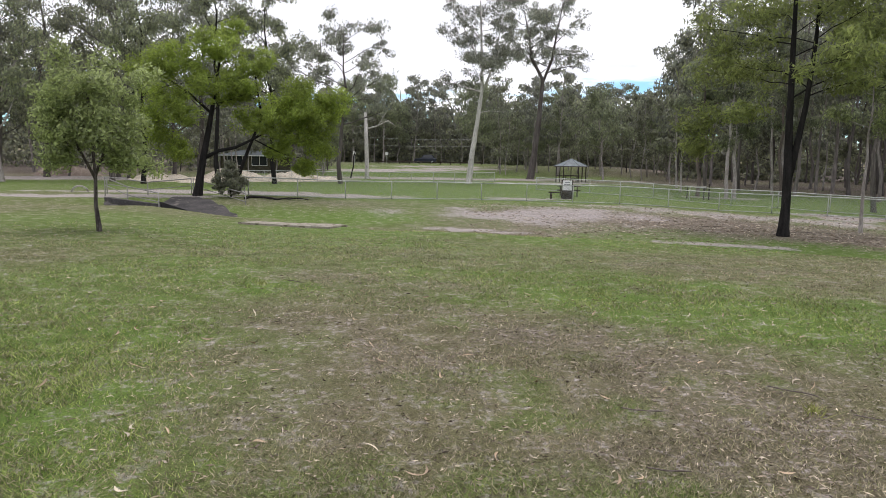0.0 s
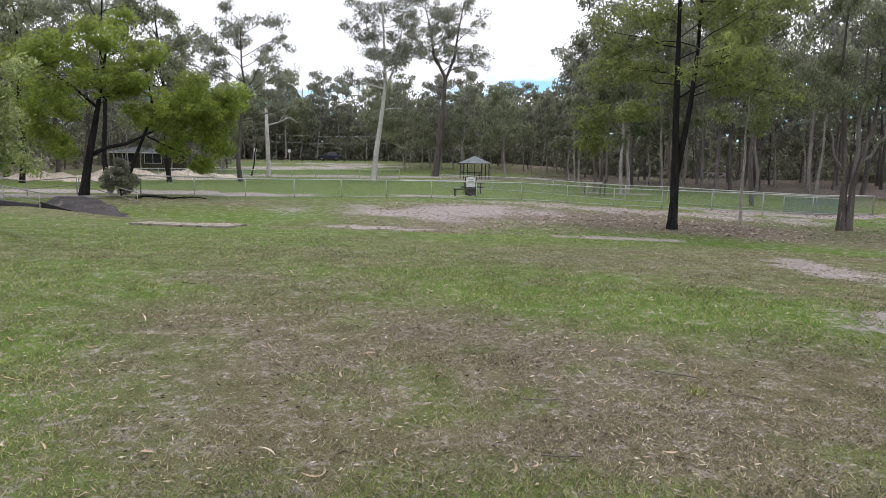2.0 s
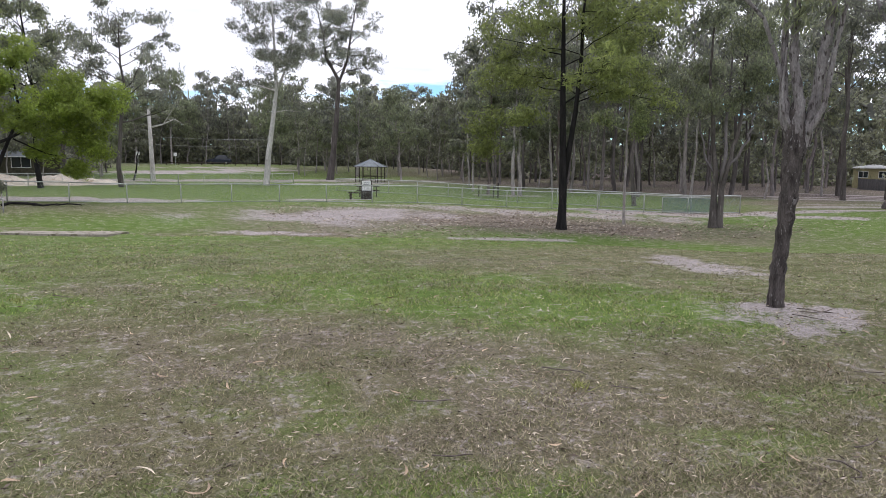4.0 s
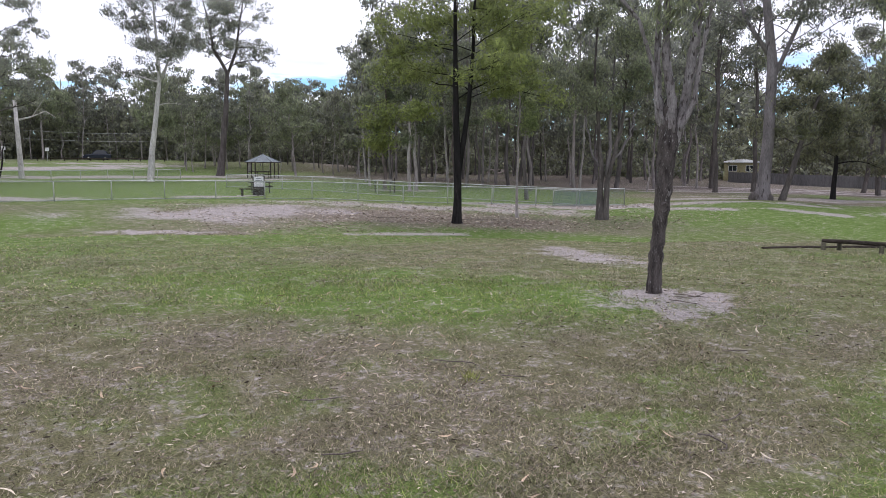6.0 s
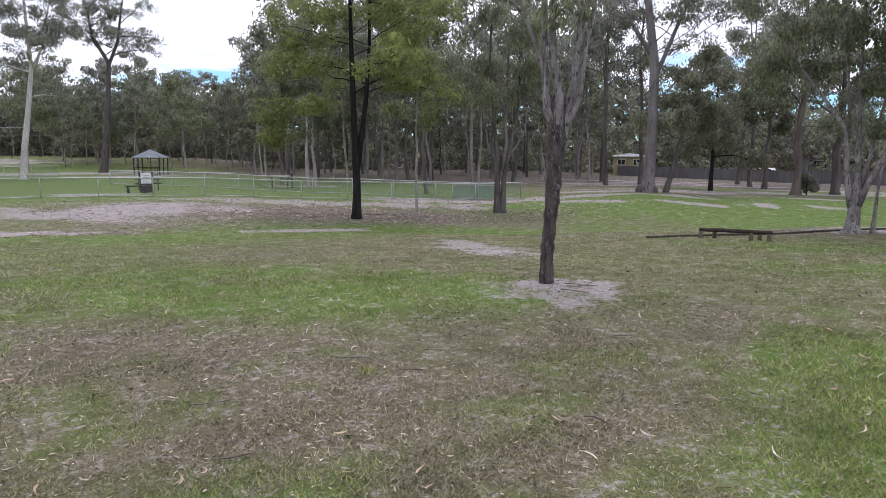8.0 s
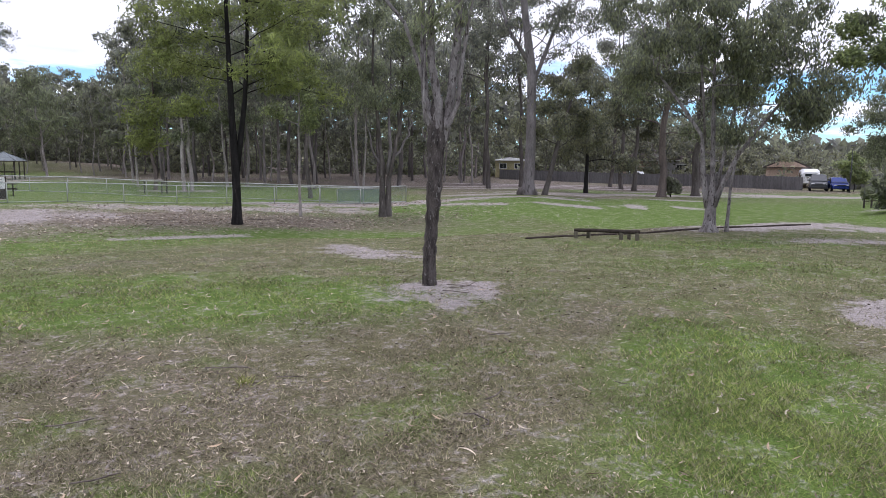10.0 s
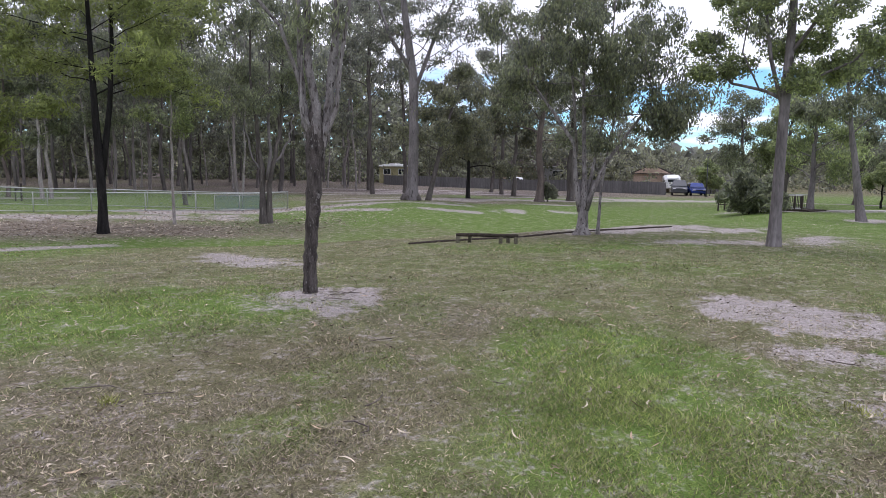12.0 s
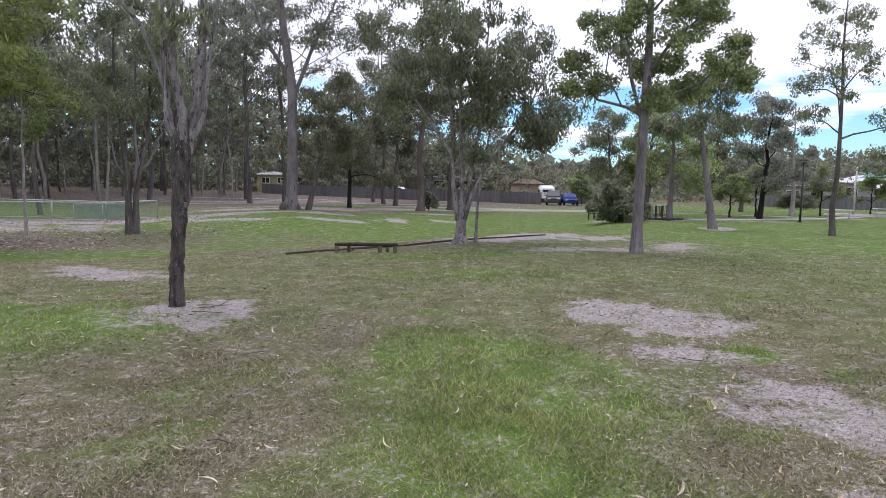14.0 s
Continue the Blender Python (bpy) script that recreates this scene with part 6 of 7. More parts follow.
# ---- paling fence, houses and vehicles ----
def paling_fence(line, label, height, step, mat_, group):
    root = thing("paling_fence", Matrix.Translation((0, 0, 0)), label, "fence", group)
    pts = along_line(line, step)
    rng = np.random.default_rng(5)
    for k, (a, b) in enumerate(zip(pts, pts[1:])):
        za, zb = ground_z(*a), ground_z(*b)
        d = Vector((b[0] - a[0], b[1] - a[1], 0))
        ang = math.atan2(d.y, d.x)
        n = 9
        g, side = Geo(), Vector((-d.y, d.x, 0)).normalized()
        for i in range(2 * n):
            u, out = (i // 2 + (i % 2)) / n, (0.02 if (i // 2) % 2 else -0.01)
            h = height + 0.03 * math.sin(i // 2 * 2.3 + k)
            for thick in (0.0, 0.03):
                p = Vector((a[0] + d.x * u, a[1] + d.y * u, za + (zb - za) * u - 0.1)) + side * (out + thick)
                g.v += [tuple(p), (p.x, p.y, p.z + h + 0.1)]
        for i in range(2 * n - 1):
            q = i * 4
            g.f += [(q, q + 4, q + 5, q + 1), (q + 2, q + 3, q + 7, q + 6), (q + 1, q + 5, q + 7, q + 3)]
        part("paling_panel", g, mat_, root)
        if k % 2 == 0:
            part("post", Geo().box((a[0], a[1], za + height / 2), (0.14, 0.14, height + 0.15), ang), mat_, root)
    return root


paling_fence([(82, 74.5), (84, 56), (82, 40), (81.4, 28.5)], "long weathered grey timber paling fence", 1.5, 1.15, PALING, "paling fences")
paling_fence([(89, 27), (90, 17)], "grey paling fence behind the cars", 1.7, 1.2, PALING, "paling fences")
paling_fence([(92, 4), (91, -8), (88, -28)], "grey boundary fence behind the far lawn", 1.5, 1.3, PALING, "paling fences")


def house(m, label, w, d, h, wall, roof_mat, rise=1.5, openings=(), over=0.45, hip=True):
    """A low house: walls, a hipped or gabled roof, windows set in frames. Openings: x, z, width, height on the front."""
    ho = thing("house", m, label, "house", "houses beyond the park")
    t = 0.2
    part("wall", Geo().box((0, -d / 2, h / 2 - 0.2), (w, t, h + 0.4)), wall, ho)
    part("wall", Geo().box((0, d / 2, h / 2 - 0.2), (w, t, h + 0.4)), wall, ho)
    for s in (-1, 1):
        part("wall", Geo().box((s * (w / 2 - t / 2), 0, h / 2 - 0.2), (t, d - t, h + 0.4)), wall, ho)
    X, Y = w / 2 + over, d / 2 + over
    k = (X - Y) if hip else X
    top = [(-max(k, 0.3), 0, h + rise), (max(k, 0.3), 0, h + rise)]
    lo = [(-X, -Y, h), (X, -Y, h), (X, Y, h), (-X, Y, h)]
    part("roof", Geo().add(lo + top + [(p[0], p[1], p[2] - 0.15) for p in lo], [(0, 1, 5, 4), (2, 3, 4, 5), (1, 2, 5), (3, 0, 4), (0, 6, 7, 1), (1, 7, 8, 2), (2, 8, 9, 3), (3, 9, 6, 0), (9, 8, 7, 6)]), roof_mat, ho)
    part("gutter", Geo().box((0, -Y - 0.05, h - 0.06), (2 * X, 0.12, 0.12)), WHITE_PANEL, ho)
    for x, z, ww, hh in openings:
        win = part("window", Geo().box((x, -d / 2 - 0.1, z), (ww, 0.03, hh)), GLASS_DARK, ho)
        for q in (-1, 1):
            part("frame", Geo().box((x + q * ww / 2, -d / 2 - 0.12, z), (0.07, 0.07, hh + 0.07)), WHITE_PANEL, win)
            part("frame", Geo().box((x, -d / 2 - 0.12, z + q * hh / 2), (ww - 0.07, 0.07, 0.07)), WHITE_PANEL, win)
        part("mullion", Geo().box((x, -d / 2 - 0.12, z), (0.05, 0.05, hh - 0.07)), WHITE_PANEL, win)
    return ho


house(facing(89.5, 79), "yellow weatherboard house with pale low roof behind the fence", 5.0, 6, 2.9, WALL_CREAM, ROOF_PALE, 0.5, [(-1.2, 1.9, 1.2, 0.9), (1.2, 1.9, 1.0, 0.9)])
house(facing(100, 58.7), "brick house with brown tiled roof hidden by trees", 9, 8, 3.1, BRICK_TAN, ROOF_TILE, 1.9, [(-2.4, 1.7, 1.6, 1.1), (2, 1.7, 1.4, 1.1)])
house(facing(100, 50), "brick house with brown tiled roof hidden by trees", 9, 8, 3.1, WALL_GREY, ROOF_TILE, 1.9, [(-2.4, 1.9, 1.6, 1.1), (2, 1.9, 1.4, 1.1)])
gable = house(facing(95.5, 35.6) @ Matrix.Rotation(radians(-90), 4, "Z"), "tan brick gable house with dark roof beside the caravan", 6, 4.6, 2.5, BRICK_TAN, ROOF_TILE, 1.2, [(-1.0, 1.6, 0.9, 0.9)], hip=False)
part("gable_wall", Geo().add([(3.47, -2.4, 2.45), (3.47, 2.4, 2.45), (3.47, 0, 3.58), (3.42, -2.4, 2.45), (3.42, 2.4, 2.45), (3.42, 0, 3.58)], [(0, 1, 2), (5, 4, 3), (0, 3, 4, 1), (1, 4, 5, 2), (2, 5, 3, 0)]), BRICK_TAN, gable)
house(facing(98, 0.8), "white-fronted low house with shaded verandah at the park edge", 9, 7, 2.7, WALL_GREY, ROOF_TILE, 1.4, [(-2.6, 1.3, 1.5, 1.4), (0, 1.3, 1.4, 1.4), (2.6, 1.3, 1.4, 1.4)])
house(facing(118, -3.5), "hillside house with orange-brown roof", 9, 8, 3.4, BRICK_TAN, ROOF_TILE, 1.7, [(-2, 1.9, 1.4, 1.1), (2, 1.9, 1.4, 1.1)])
house(facing(112, -8.5), "hillside house with pale roof", 9, 8, 3.0, WALL_GREY, ROOF_PALE, 1.3, [(-2, 1.7, 1.4, 1.1), (2, 1.7, 1.4, 1.1)])
house(facing(100, -11.5), "low house with pale roof past the shade sail", 8, 8, 2.5, WALL_GREY, ROOF_PALE, 1.2, [(-2, 1.5, 1.4, 1.1), (2, 1.5, 1.4, 1.1)])
house(facing(-29.0, 106), "long low dark shed with grey roof behind the sand heaps", 10, 6, 2.5, TIMBER_MOSS, ROOF_GREY, 0.8, [(-3, 1.7, 2.2, 1.4), (0.5, 1.7, 2.2, 1.4)])


def loft(sections):
    """A body from cross-sections: each is x and the half-width/height outline at it."""
    g = Geo()
    n = len(sections[0][1])
    for x, ring in sections:
        g.v += [(x, y, z) for y, z in ring]
    for i in range(len(sections) - 1):
        for k in range(n):
            q = (k + 1) % n
            g.f.append((i * n + k, i * n + q, (i + 1) * n + q, (i + 1) * n + k))
    g.f.append(tuple(range(n - 1, -1, -1)))
    g.f.append(tuple((len(sections) - 1) * n + k for k in range(n)))
    return g


def ring(w, z0, z1, soft=0.12):
    return [(-w, z0 + soft), (-w + soft, z0), (w - soft, z0), (w, z0 + soft), (w, z1 - soft), (w - soft, z1), (-w + soft, z1), (-w, z1 - soft)]


def vehicle(m, label, category, paint, length, tray=False, tall=1.5):
    """A car or ute along its own x axis: body, cabin, glass, bumpers, lamps, wheels."""
    car = thing("car" if not tray else "ute", m, label, category)
    L, W, belt = length / 2, 0.9, tall * 0.6
    part("body", loft([(-L, ring(W * 0.86, 0.45, belt * 0.92)), (-L * 0.92, ring(W * 0.98, 0.3, belt)), (-L * 0.4, ring(W, 0.26, belt * 1.02)), (L * 0.35, ring(W, 0.26, belt * 1.02)), (L * 0.85, ring(W * 0.97, 0.3, belt * 0.9)), (L, ring(W * 0.85, 0.42, belt * 0.72))]), paint, car, smooth=False)
    c0, c1 = (-L * 0.1, L * 0.52) if tray else (-L * 0.82, L * 0.42)
    f0, f1 = (-L * 0.02, L * 0.26) if tray else (-L * 0.6, L * 0.08)
    cab = part("cabin", loft([(c0, ring(W * 0.92, belt - 0.05, belt + 0.06, 0.05)), (f0, ring(W * 0.78, belt - 0.05, tall, 0.1)), (f1, ring(W * 0.78, belt - 0.05, tall, 0.1)), (c1, ring(W * 0.92, belt - 0.05, belt + 0.06, 0.05))]), paint, car)
    for s in (-1, 1):
        part("side_window", Geo().add([(c0 + 0.22, s * W * 0.925, belt + 0.06), (c1 - 0.25, s * W * 0.925, belt + 0.06), (f1 + 0.02, s * W * 0.805, tall - 0.1), (f0 + 0.02, s * W * 0.805, tall - 0.1)], [(0, 1, 2, 3)]), GLASS_DARK, cab)
        part("headlamp", Geo().box((L * 0.955, s * W * 0.62, belt * 0.72), (0.12, 0.34, 0.16), ch=0.03), LAMP_LENS, car)
        part("tail_lamp", Geo().box((-L * 0.965, s * W * 0.74, belt * 0.78), (0.08, 0.16, 0.26), ch=0.02), TAIL_RED, car)
        part("mirror", Geo().box((c1 - 0.3, s * (W + 0.1), belt + 0.1), (0.1, 0.2, 0.14), ch=0.03), paint, car)
        for x in (-L * 0.6, L * 0.62):
            wheel = part("wheel", Geo().tube([(x, s * (W - 0.2), 0.33), (x, s * (W + 0.01), 0.33)], 0.2, 14), CHROME, car)
            part("tyre", Geo().tube([(x, s * (W - 0.22), 0.33), (x, s * (W - 0.19), 0.33), (x, s * W, 0.33), (x, s * (W + 0.005), 0.33)], [0.28, 0.33, 0.33, 0.26], 18), RUBBER, wheel)
    part("windscreen", Geo().add([(c1 - 0.02, -W * 0.8, belt + 0.08), (c1 - 0.02, W * 0.8, belt + 0.08), (f1 + 0.06, W * 0.68, tall - 0.07), (f1 + 0.06, -W * 0.68, tall - 0.07)], [(0, 1, 2, 3)]), GLASS_DARK, cab)
    part("grille", Geo().box((L * 0.985, 0, belt * 0.7), (0.05, 0.8, 0.2), ch=0.01), LAMP_BLACK, car)
    part("bumper", Geo().box((L * 0.99, 0, 0.4), (0.16, 1.66, 0.2), ch=0.04), LAMP_BLACK if tray else paint, car)
    if tray:
        part("tray_side", Geo().box((-L * 0.56, -W * 0.96, belt + 0.12), (L * 0.84, 0.05, 0.3)), paint, car)
        part("tray_side", Geo().box((-L * 0.56, W * 0.96, belt + 0.12), (L * 0.84, 0.05, 0.3)), paint, car)
    return car


def parked(x, y, turn):
    return Matrix.Translation((x, y, ground_z(x, y))) @ Matrix.Rotation(radians(turn), 4, "Z")


vehicle(parked(81.9, 27.1, 200), "grey dual-cab ute parked by the paling fence", "ute", PAINT_SILVER, 5.0, True, 1.8)
vehicle(parked(82.2, 25.2, 207), "bright blue hatchback parked by the fence", "car", PAINT_BLUE, 4.2, False, 1.48)
vehicle(parked(-4.0, 150, 175), "dark four-wheel drive parked among far trees", "car", PAINT_DARK, 4.9, False, 1.85)
vehicle(parked(75, 44, 100), "white van roof showing beyond the fence", "car", PAINT_WHITE, 4.6, False, 1.7).matrix_basis = parked(86, 53, 100)
van = thing("caravan", parked(93, 32.0, 205), "white rounded caravan standing behind the ute", "caravan")
part("body", loft([(-2.6, ring(0.95, 0.6, 2.05, 0.3)), (-2.3, ring(1.05, 0.45, 2.35, 0.3)), (2.0, ring(1.05, 0.45, 2.35, 0.3)), (2.6, ring(0.98, 0.6, 1.95, 0.3))]), PAINT_WHITE, van)
for x in (-1.4, 0.7):
    part("window", Geo().box((x, -1.06, 1.5), (1.1, 0.03, 0.6), ch=0.01), GLASS_DARK, van)
part("end_window", Geo().box((2.42, 0, 1.6), (0.4, 1.3, 0.4), ch=0.05), GLASS_DARK, van)
for s in (-1, 1):
    part("wheel", Geo().tube([(0, s * 0.9, 0.33), (0, s * 1.1, 0.33)], 0.33, 14), RUBBER, van)

# ---- far lawn: lamps, shade sail, seats, footbridge ----
for x, y, h, lb in ((47.41, -0.2, 3.7, "tall black park lamp post on the lawn"), (77, 22.5, 4.6, "black lamp post beside the cars")):
    lp = thing("lamp_post", facing(x, y), lb, "lamp post", "park lamp posts")
    part("pole", Geo().tube([(0, 0, -0.1), (0, 0, 1.0), (0, 0, h)], [0.07, 0.055, 0.04], 10), LAMP_BLACK, lp, smooth=True)
    part("base_plate", Geo().tube([(0, 0, -0.05), (0, 0, 0.05)], 0.16, 8), LAMP_BLACK, lp)
    part("head", Geo().tube([(0, 0, h - 0.02), (0, 0, h + 0.06), (0, 0, h + 0.14)], [0.1, 0.3, 0.24], 12), LAMP_BLACK, lp)
    part("lens", Geo().tube([(0, 0, h - 0.02), (0, 0, h + 0.05)], [0.11, 0.26], 12), LAMP_LENS, lp)
sail = thing("shade_sail", facing(66.5, -7.4), "green shade sail stretched between slim posts", "shade sail")
cs = [(-3.2, -1.8, 3.1), (3.5, -2.2, 3.7), (3.6, 3.0, 3.2), (-3.4, 3.0, 3.7)]
g, n = Geo(), 8
for j in range(n + 1):
    for i in range(n + 1):
        u, w = i / n, j / n
        p = Vector(cs[0]).lerp(Vector(cs[1]), u).lerp(Vector(cs[3]).lerp(Vector(cs[2]), u), w)
        pull = 0.1 * (math.sin(math.pi * u) * (1 - 2 * w) * 4 + 0)
        g.v.append((p.x + 0.1 * math.sin(math.pi * w) * (1 - 2 * u) * 6, p.y + pull, p.z - 0.3 * math.sin(math.pi * u) * math.sin(math.pi * w)))
for j in range(n):
    for i in range(n):
        k = j * (n + 1) + i
        g.f.append((k, k + 1, k + n + 2, k + n + 1))
canopy = part("canopy", g, SAIL, sail)
canopy.modifiers.new("thickness", "SOLIDIFY").thickness = 0.02
for c in cs:
    part("post", Geo().tube([(c[0], c[1], -0.1), (c[0], c[1], c[2] + 0.1)], 0.07, 8), GALV, sail, smooth=True)
part("play_slab", Geo().box((0, 0.4, 0.02), (9.5, 7, 0.08)), CONCRETE, sail)
picnic_table(facing(60.1, -5.9), "pale slatted picnic table near the shade sail", TABLE_PALE, 1.9, GALV, "pale picnic tables")
picnic_table(facing(51.6, -2.4), "pale slatted picnic table near the lamp post", TABLE_PALE, 1.7, GALV, "pale picnic tables")
bridge = thing("footbridge", Matrix.Translation((0, 0, 0)), "short footbridge with dark slatted railings beside the shrub", "footbridge")
for off in (0.0, 1.8):
    a, b = Vector((42.9 + off, 8.3, 0)), Vector((42.6 + off, 7.15, 0))
    a.z, b.z = ground_z(a.x, a.y), ground_z(b.x, b.y)
    for h in (0.15, 0.88):
        part("rail", Geo().tube([a + Vector((0, 0, h)), b + Vector((0, 0, h))], 0.03, 6), GALV, bridge)
    for k in range(4):
        p = a.lerp(b, k / 3)
        part("post", Geo().box((p.x, p.y, p.z + 0.4), (0.08, 0.08, 0.96)), BROWN_STEEL, bridge)
    for k in range(1, 13):
        p = a.lerp(b, k / 13)
        part("baluster", Geo().box((p.x, p.y, p.z + 0.5), (0.02, 0.02, 0.74)), BROWN_STEEL, bridge)
part("deck", Geo().box((43.5, 7.4, ground_z(43.5, 7.4) + 0.03), (1.9, 2.2, 0.12), math.atan2(1.2, 3.0) * -1), TIMBER_OLD, bridge)
path = thing("footpath", Matrix.Translation((0, 0, 0)), "narrow pale concrete footpath crossing the far lawn", "footpath", kind="structure")
line = along_line([(43.5, 5.8), (48, 2.4), (54, -1.5), (62, -4.2)], 1.4)
for (ax, ay), (bx, by) in zip(line, line[1:]):
    d = Vector((bx - ax, by - ay, 0)).normalized()
    n = Vector((-d.y, d.x, 0)) * 0.6
    v = [Vector((ax, ay, 0)) - n, Vector((bx, by, 0)) - d * 0.02 - n, Vector((bx, by, 0)) - d * 0.02 + n, Vector((ax, ay, 0)) + n]
    v = [Vector((p.x, p.y, ground_z(p.x, p.y) + 0.05)) for p in v]
    part("slab", Geo().add(v + [p - Vector((0, 0, 0.2)) for p in v], [(0, 1, 2, 3), (0, 4, 5, 1), (1, 5, 6, 2), (2, 6, 7, 3), (3, 7, 4, 0)]), CONCRETE, path)

# ---- fallen leaves, twigs and scraps of bark ----
rng = np.random.default_rng(77)


def leaf_shape(seed, length, width):
    """One curled gum leaf lying flat, pointed at both ends."""
    r = np.random.default_rng(seed)
    g, n = Geo(), 5
    bend, curl = r.uniform(-0.85, 0.85), r.uniform(0.02, 0.14)
    for i in range(n + 1):
        u = i / n
        w = width * math.sin(math.pi * (0.06 + 0.9 * u)) ** 0.8
        x, y = length * (u - 0.5), bend * length * (u - 0.5) ** 2 * 2
        z = curl * length * (2 * u - 1) ** 2
        g.v += [(x, y - w / 2, z + w * 0.25), (x, y, z), (x, y + w / 2, z + w * 0.25)]
    for i in range(n):
        k = i * 3
        g.f += [(k, k + 3, k + 4, k + 1), (k + 1, k + 4, k + 5, k + 2)]
    return g.mesh("leaf", True)


TONES = [surface("bleached_leaf", (0.4, 0.34, 0.25), (0.58, 0.5, 0.38), 20, 0.7, 0.1, jitter=0.25), surface("tan_leaf", (0.32, 0.23, 0.15), (0.48, 0.36, 0.24), 20, 0.7, 0.1, jitter=0.3)]
shapes = []
for k in range(8):
    me = leaf_shape(300 + k, rng.uniform(0.06, 0.115), rng.uniform(0.012, 0.021))
    me.materials.append(TONES[k % 3 != 0])
    shapes.append(me)
litter = thing("leaf_litter", Matrix.Translation((0, 0, 0)), "scattered dry gum leaves on the lawn", "leaf litter")
for k in range(290):
    r, a = math.sqrt(rng.uniform(2.6 ** 2, 8.5 ** 2)), radians(rng.uniform(-40, 104))
    x, y = r * math.sin(a), r * math.cos(a)
    ob = new("leaf", shapes[int(rng.integers(8))])
    ob.parent = litter
    ob.matrix_basis = Matrix.Translation((x, y, ground_z(x, y) + 0.022)) @ Euler((rng.normal() * 0.3, rng.normal() * 0.3, rng.uniform(0, 6.28))).to_matrix().to_4x4()
n = 44000
r, a = np.exp(rng.uniform(np.log(2.4), np.log(34), n)), np.radians(rng.uniform(-45, 108, n))
x, y = r * np.sin(a), r * np.cos(a)
s, gg, d = cover(x, y)
ok = rng.uniform(0, 1, n) < (0.24 + 0.22 * d - 0.17 * gg + 0.05 * s)
x, y, r = x[ok], y[ok], r[ok]
z = lands(x, y) + 0.05 * (vnoise(x * 0.35, y * 0.35, 5) - 0.5) + 0.016
al = rng.normal(size=(len(x), 3))
al[:, 2] *= 0.18
big = np.where(r > 15, 1.5, np.clip(0.6 + r / 14, 0.75, 1.2))
me = leaves_mesh("scattered_leaves", np.stack([x, y, z], 1), al, 0.042 * big * rng.uniform(0.55, 1.4, len(x)), 0.0105 * big, rng)
me.materials.append(DEADLEAF)
tagged(new("scattered_leaves", me), "thin scatter of dry leaves and bark flakes", "leaf litter", kind="stuff")
n = 95000
r, a = np.exp(rng.uniform(np.log(2.4), np.log(13), n)), np.radians(rng.uniform(-42, 106, n))
x, y = r * np.sin(a), r * np.cos(a)
s, gg, d = cover(x, y)
ok = rng.uniform(0, 1, n) < np.clip(0.06 + 0.62 * d + 0.18 * s - 0.3 * gg, 0.0, 1)
x, y, r = x[ok], y[ok], r[ok]
z = lands(x, y) + 0.05 * (vnoise(x * 0.35, y * 0.35, 5) - 0.5) + rng.uniform(0.004, 0.014, len(x))
al = rng.normal(size=(len(x), 3))
al[:, 2] *= 0.2
k = (0.6 + rng.uniform(0, 0.8, len(x))) * (1 + r / 14)
me = leaves_mesh("bark_chips", np.stack([x, y, z], 1), al, 0.026 * k, 0.0065 * k, rng)
me.materials.append(CHIP)
tagged(new("bark_chips", me), "fine bark chips and leaf crumbs on bare soil", "leaf litter", kind="stuff")
n = 22000
x, y = rng.uniform(1, 32, n), rng.uniform(24, 42, n)
s, gg, d = cover(x, y)
ok = rng.uniform(0, 1, n) < np.maximum(d, s * 0.7)
x, y = x[ok], y[ok]
z = lands(x, y) + 0.014
al = rng.normal(size=(len(x), 3))
al[:, 2] *= 0.25
me = leaves_mesh("bank_litter", np.stack([x, y, z], 1), al, 0.2, 0.032, rng)
me.materials.append(BANKLEAF)
tagged(new("bank_litter", me), "bark strips and dry leaves on the bank", "leaf litter", kind="stuff")
twigs = thing("fallen_twigs", Matrix.Translation((0, 0, 0)), "thin dark fallen twigs on the grass", "twigs")
for k, (x, y, ln) in enumerate([(2.2, 4.9, 0.4), (2.5, 4.35, 0.22), (5.9, 6.1, 0.6), (6.0, 6.25, 0.45), (5.7, 6.0, 0.4), (6.6, 0.75, 0.26), (3.3, 3.0, 0.3), (0.9, 3.5, 0.25), (-2.2, 8.9, 0.35), (14, 29.3, 2.2), (15.4, 29.6, 1.6), (11, 31, 1.8), (4.6, 4.2, 0.25), (1.0, 4.4, 0.3), (3.0, 2.9, 0.35), (4.29, 2.63, 0.1)]):
    a = rng.uniform(-0.6, 0.6) - math.atan2(x, y)
    ends = wander((0, 0, 0), (math.cos(a), math.sin(a), 0.02), ln, 5, np.random.default_rng(k), 0, 0.25)
    pts = [Vector((x + p.x, y + p.y, ground_z(x + p.x, y + p.y) + 0.02 + abs(p.z) * 0.1)) for p in ends]
    part("twig", Geo().tube(pts, [0.004 + 0.0035 * ln] * 5 + [0.002], 5), TWIG, twigs)

for x, y, k in ((2.28, 4.42, 0), (7.25, 0.2, 1), (5.35, 0.35, 2), (-2.5, 8.7, 3)):
    rng_w = np.random.default_rng(400 + k)
    tuft = thing("weed_tuft", at(x, y), "small yellow-green weed tuft in the bare lawn", "weed", "weed tufts")
    g = Geo()
    for q in range(70):
        a, h, r = rng_w.uniform(0, 6.28), rng_w.uniform(0.03, 0.085), rng_w.uniform(0, 0.1 + 0.06 * (k > 0))
        b0 = Vector((r * math.cos(a), r * math.sin(a), -0.005))
        tip = b0 + Vector((rng_w.normal() * 0.04, rng_w.normal() * 0.04, h))
        w = Vector((math.cos(a + 1), math.sin(a + 1), 0)) * 0.004
        g.add([b0 - w, b0 + w, b0.lerp(tip, 0.6) + w * 0.7, tip], [(0, 1, 2, 3)])
    part("grass_clump", g, LEAF_LIME, tuft)

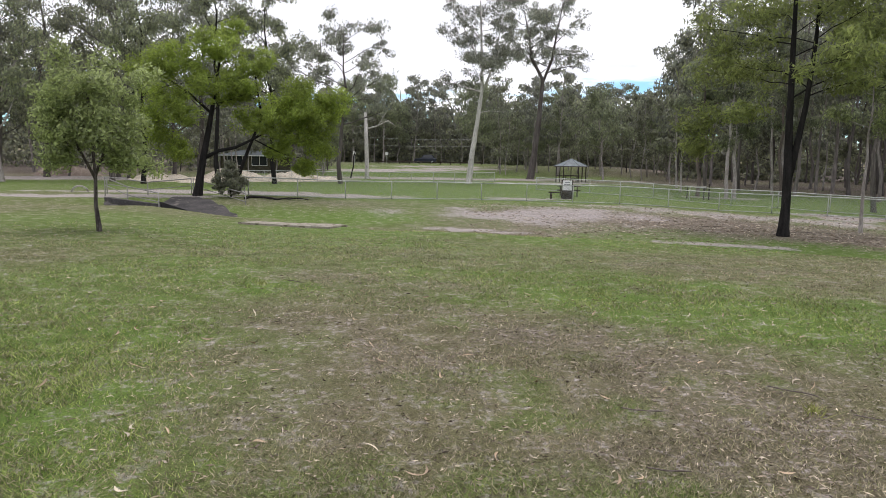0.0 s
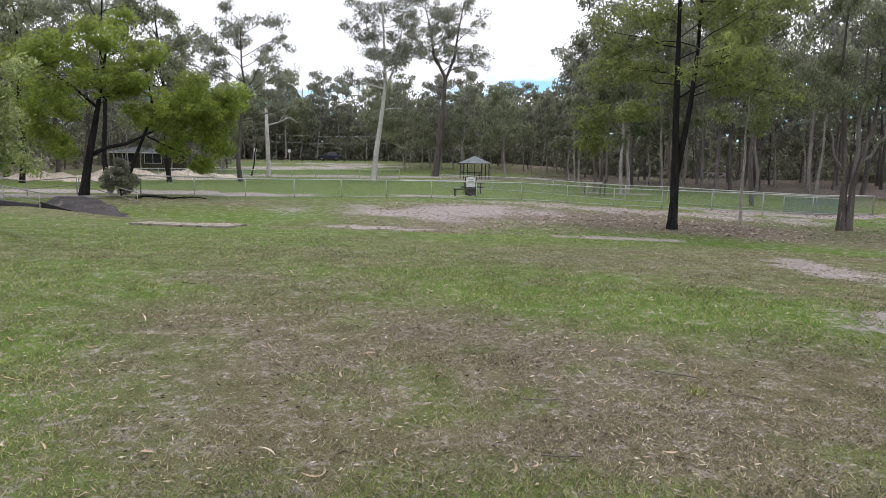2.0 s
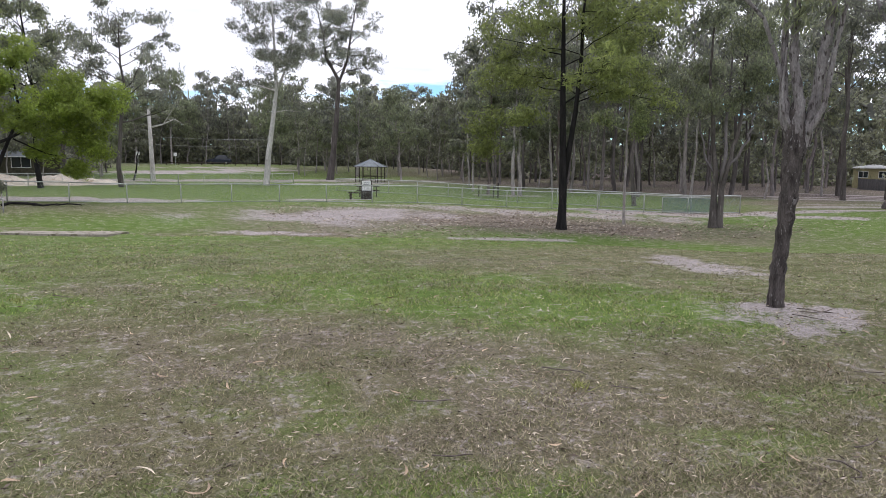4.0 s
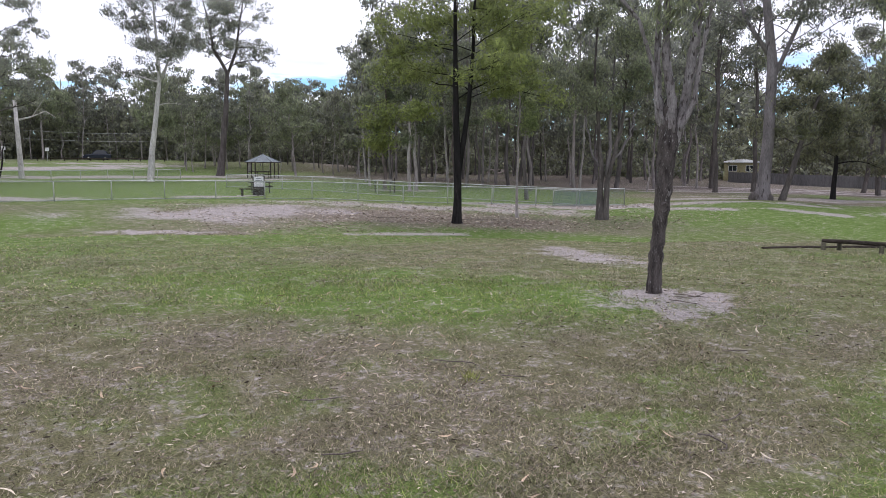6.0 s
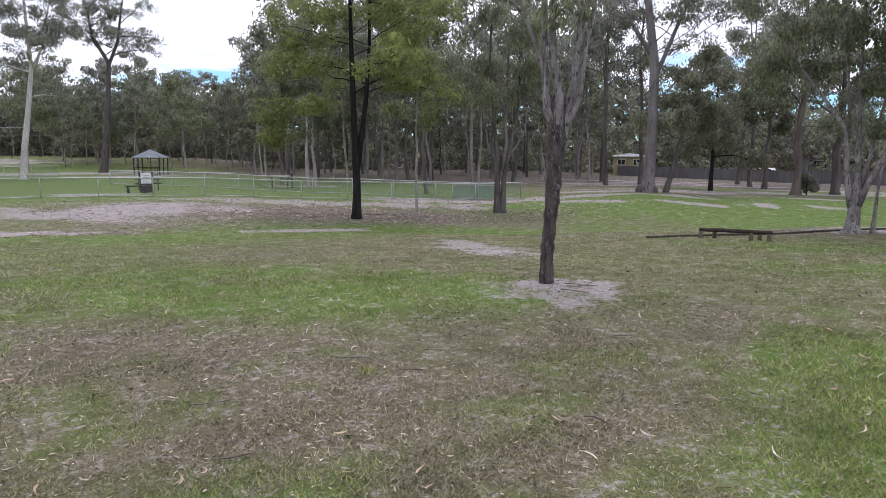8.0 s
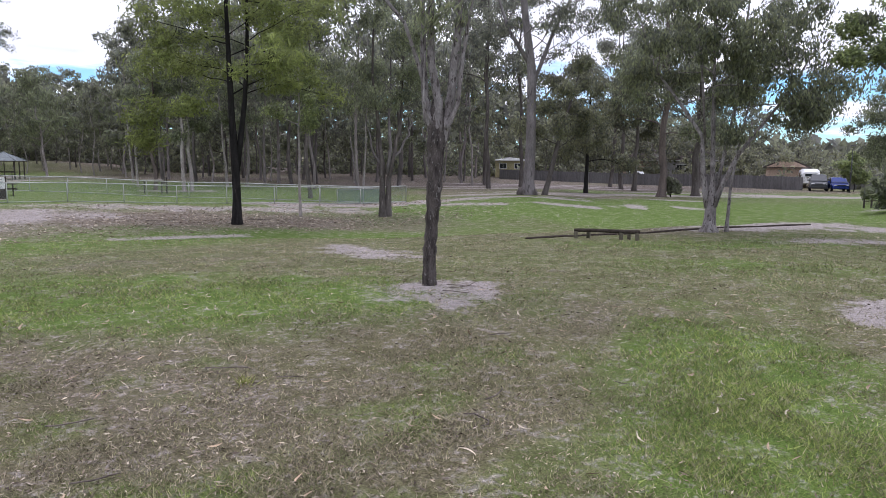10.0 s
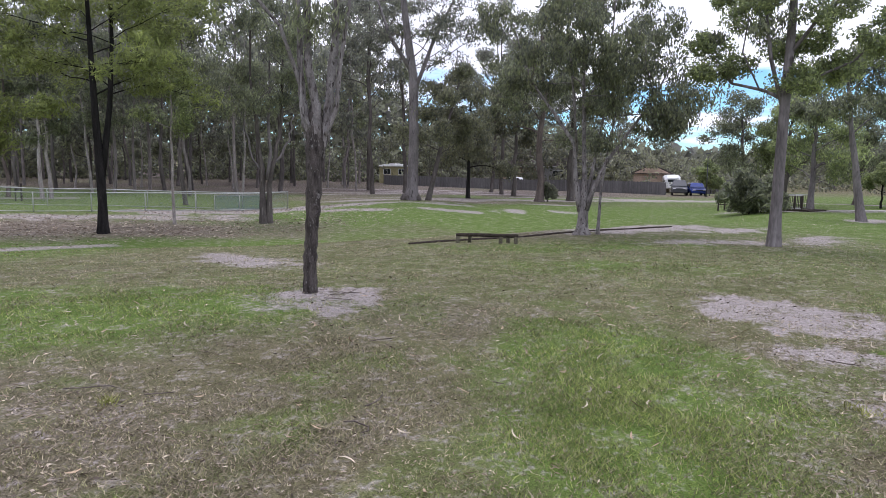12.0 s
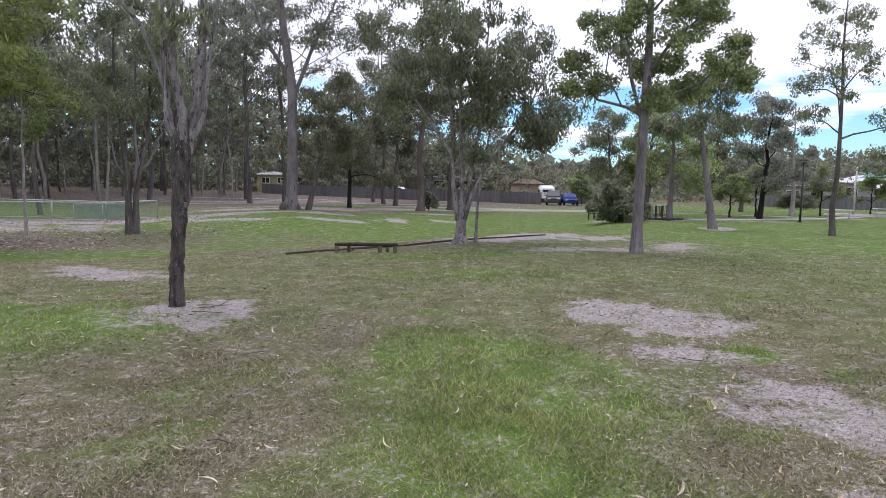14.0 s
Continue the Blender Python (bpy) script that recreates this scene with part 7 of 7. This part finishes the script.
# ---- cables and signs by the far road ----
for z, label in ((5.6, "pale overhead cables crossing above the far road"), (4.1, "lower pale overhead cable above the far road")):
    cable = thing("overhead_cable", Matrix.Translation((0, 0, 0)), label, "cable", "cables over the road")
    run = [Vector((*polar(-6.2 + 9.4 * k / 10, 148), 0.9 + z - 0.25 * math.sin(math.pi * k / 10))) for k in range(11)]
    part("wire", Geo().tube(run, 0.024, 5), GALV, cable, smooth=True)
    for p in (run[0], run[-1]):
        part("pole", Geo().tube([(p.x, p.y, ground_z(p.x, p.y) - 0.3), (p.x, p.y, p.z + 0.3)], [0.13, 0.1], 7), TIMBER_MOSS, cable, smooth=True)
for a, d, h in ((-4.75, 142, 2.4), (-7.4, 138, 2.6)):
    sg = thing("road_sign", facing(*polar(a, d)), "small pale road sign on a thin post by the far road", "sign", "far road signs")
    part("post", Geo().tube([(0, 0, -0.2), (0, 0, h)], 0.05, 6), GALV, sg)
    part("plate", Geo().box((0, -0.07, h - 0.3), (0.6, 0.03, 0.6), ch=0.01), WHITE_PANEL, sg)
guard = thing("guard_rail", Matrix.Translation((0, 0, 0)), "dark low timber barrier along the far road", "barrier")
line = [Vector((*polar(-5.4 + 0.85 * k, 143), 0)) for k in range(11)]
line = [Vector((p.x, p.y, ground_z(p.x, p.y))) for p in line]
for p in line:
    part("post", Geo().box((p.x, p.y, p.z + 0.2), (0.14, 0.14, 0.7), ch=0.015), TIMBER_OLD, guard)
for p, q in zip(line, line[1:]):
    part("rail", Geo().tube([p + Vector((0, 0, 0.5)), q + Vector((0, 0, 0.5))], 0.09, 6), TIMBER_OLD, guard)

low_rail = thing("bridge_approach_rail", Matrix.Translation((0, 0, 0)), "short dark post-and-rail barrier beside the strap-leaved shrub", "railing")
ends = [Vector((*polar(74.7 + 0.45 * k, 47), 0)) for k in range(4)]
ends = [Vector((p.x, p.y, ground_z(p.x, p.y))) for p in ends]
for p in ends:
    part("post", Geo().box((p.x, p.y, p.z + 0.35), (0.09, 0.09, 0.95), ch=0.01), BROWN_STEEL, low_rail)
for p, q in zip(ends, ends[1:]):
    for h in (0.75, 0.4):
        part("rail", Geo().tube([p + Vector((0, 0, h)), q + Vector((0, 0, h))], 0.035, 6), BROWN_STEEL, low_rail)
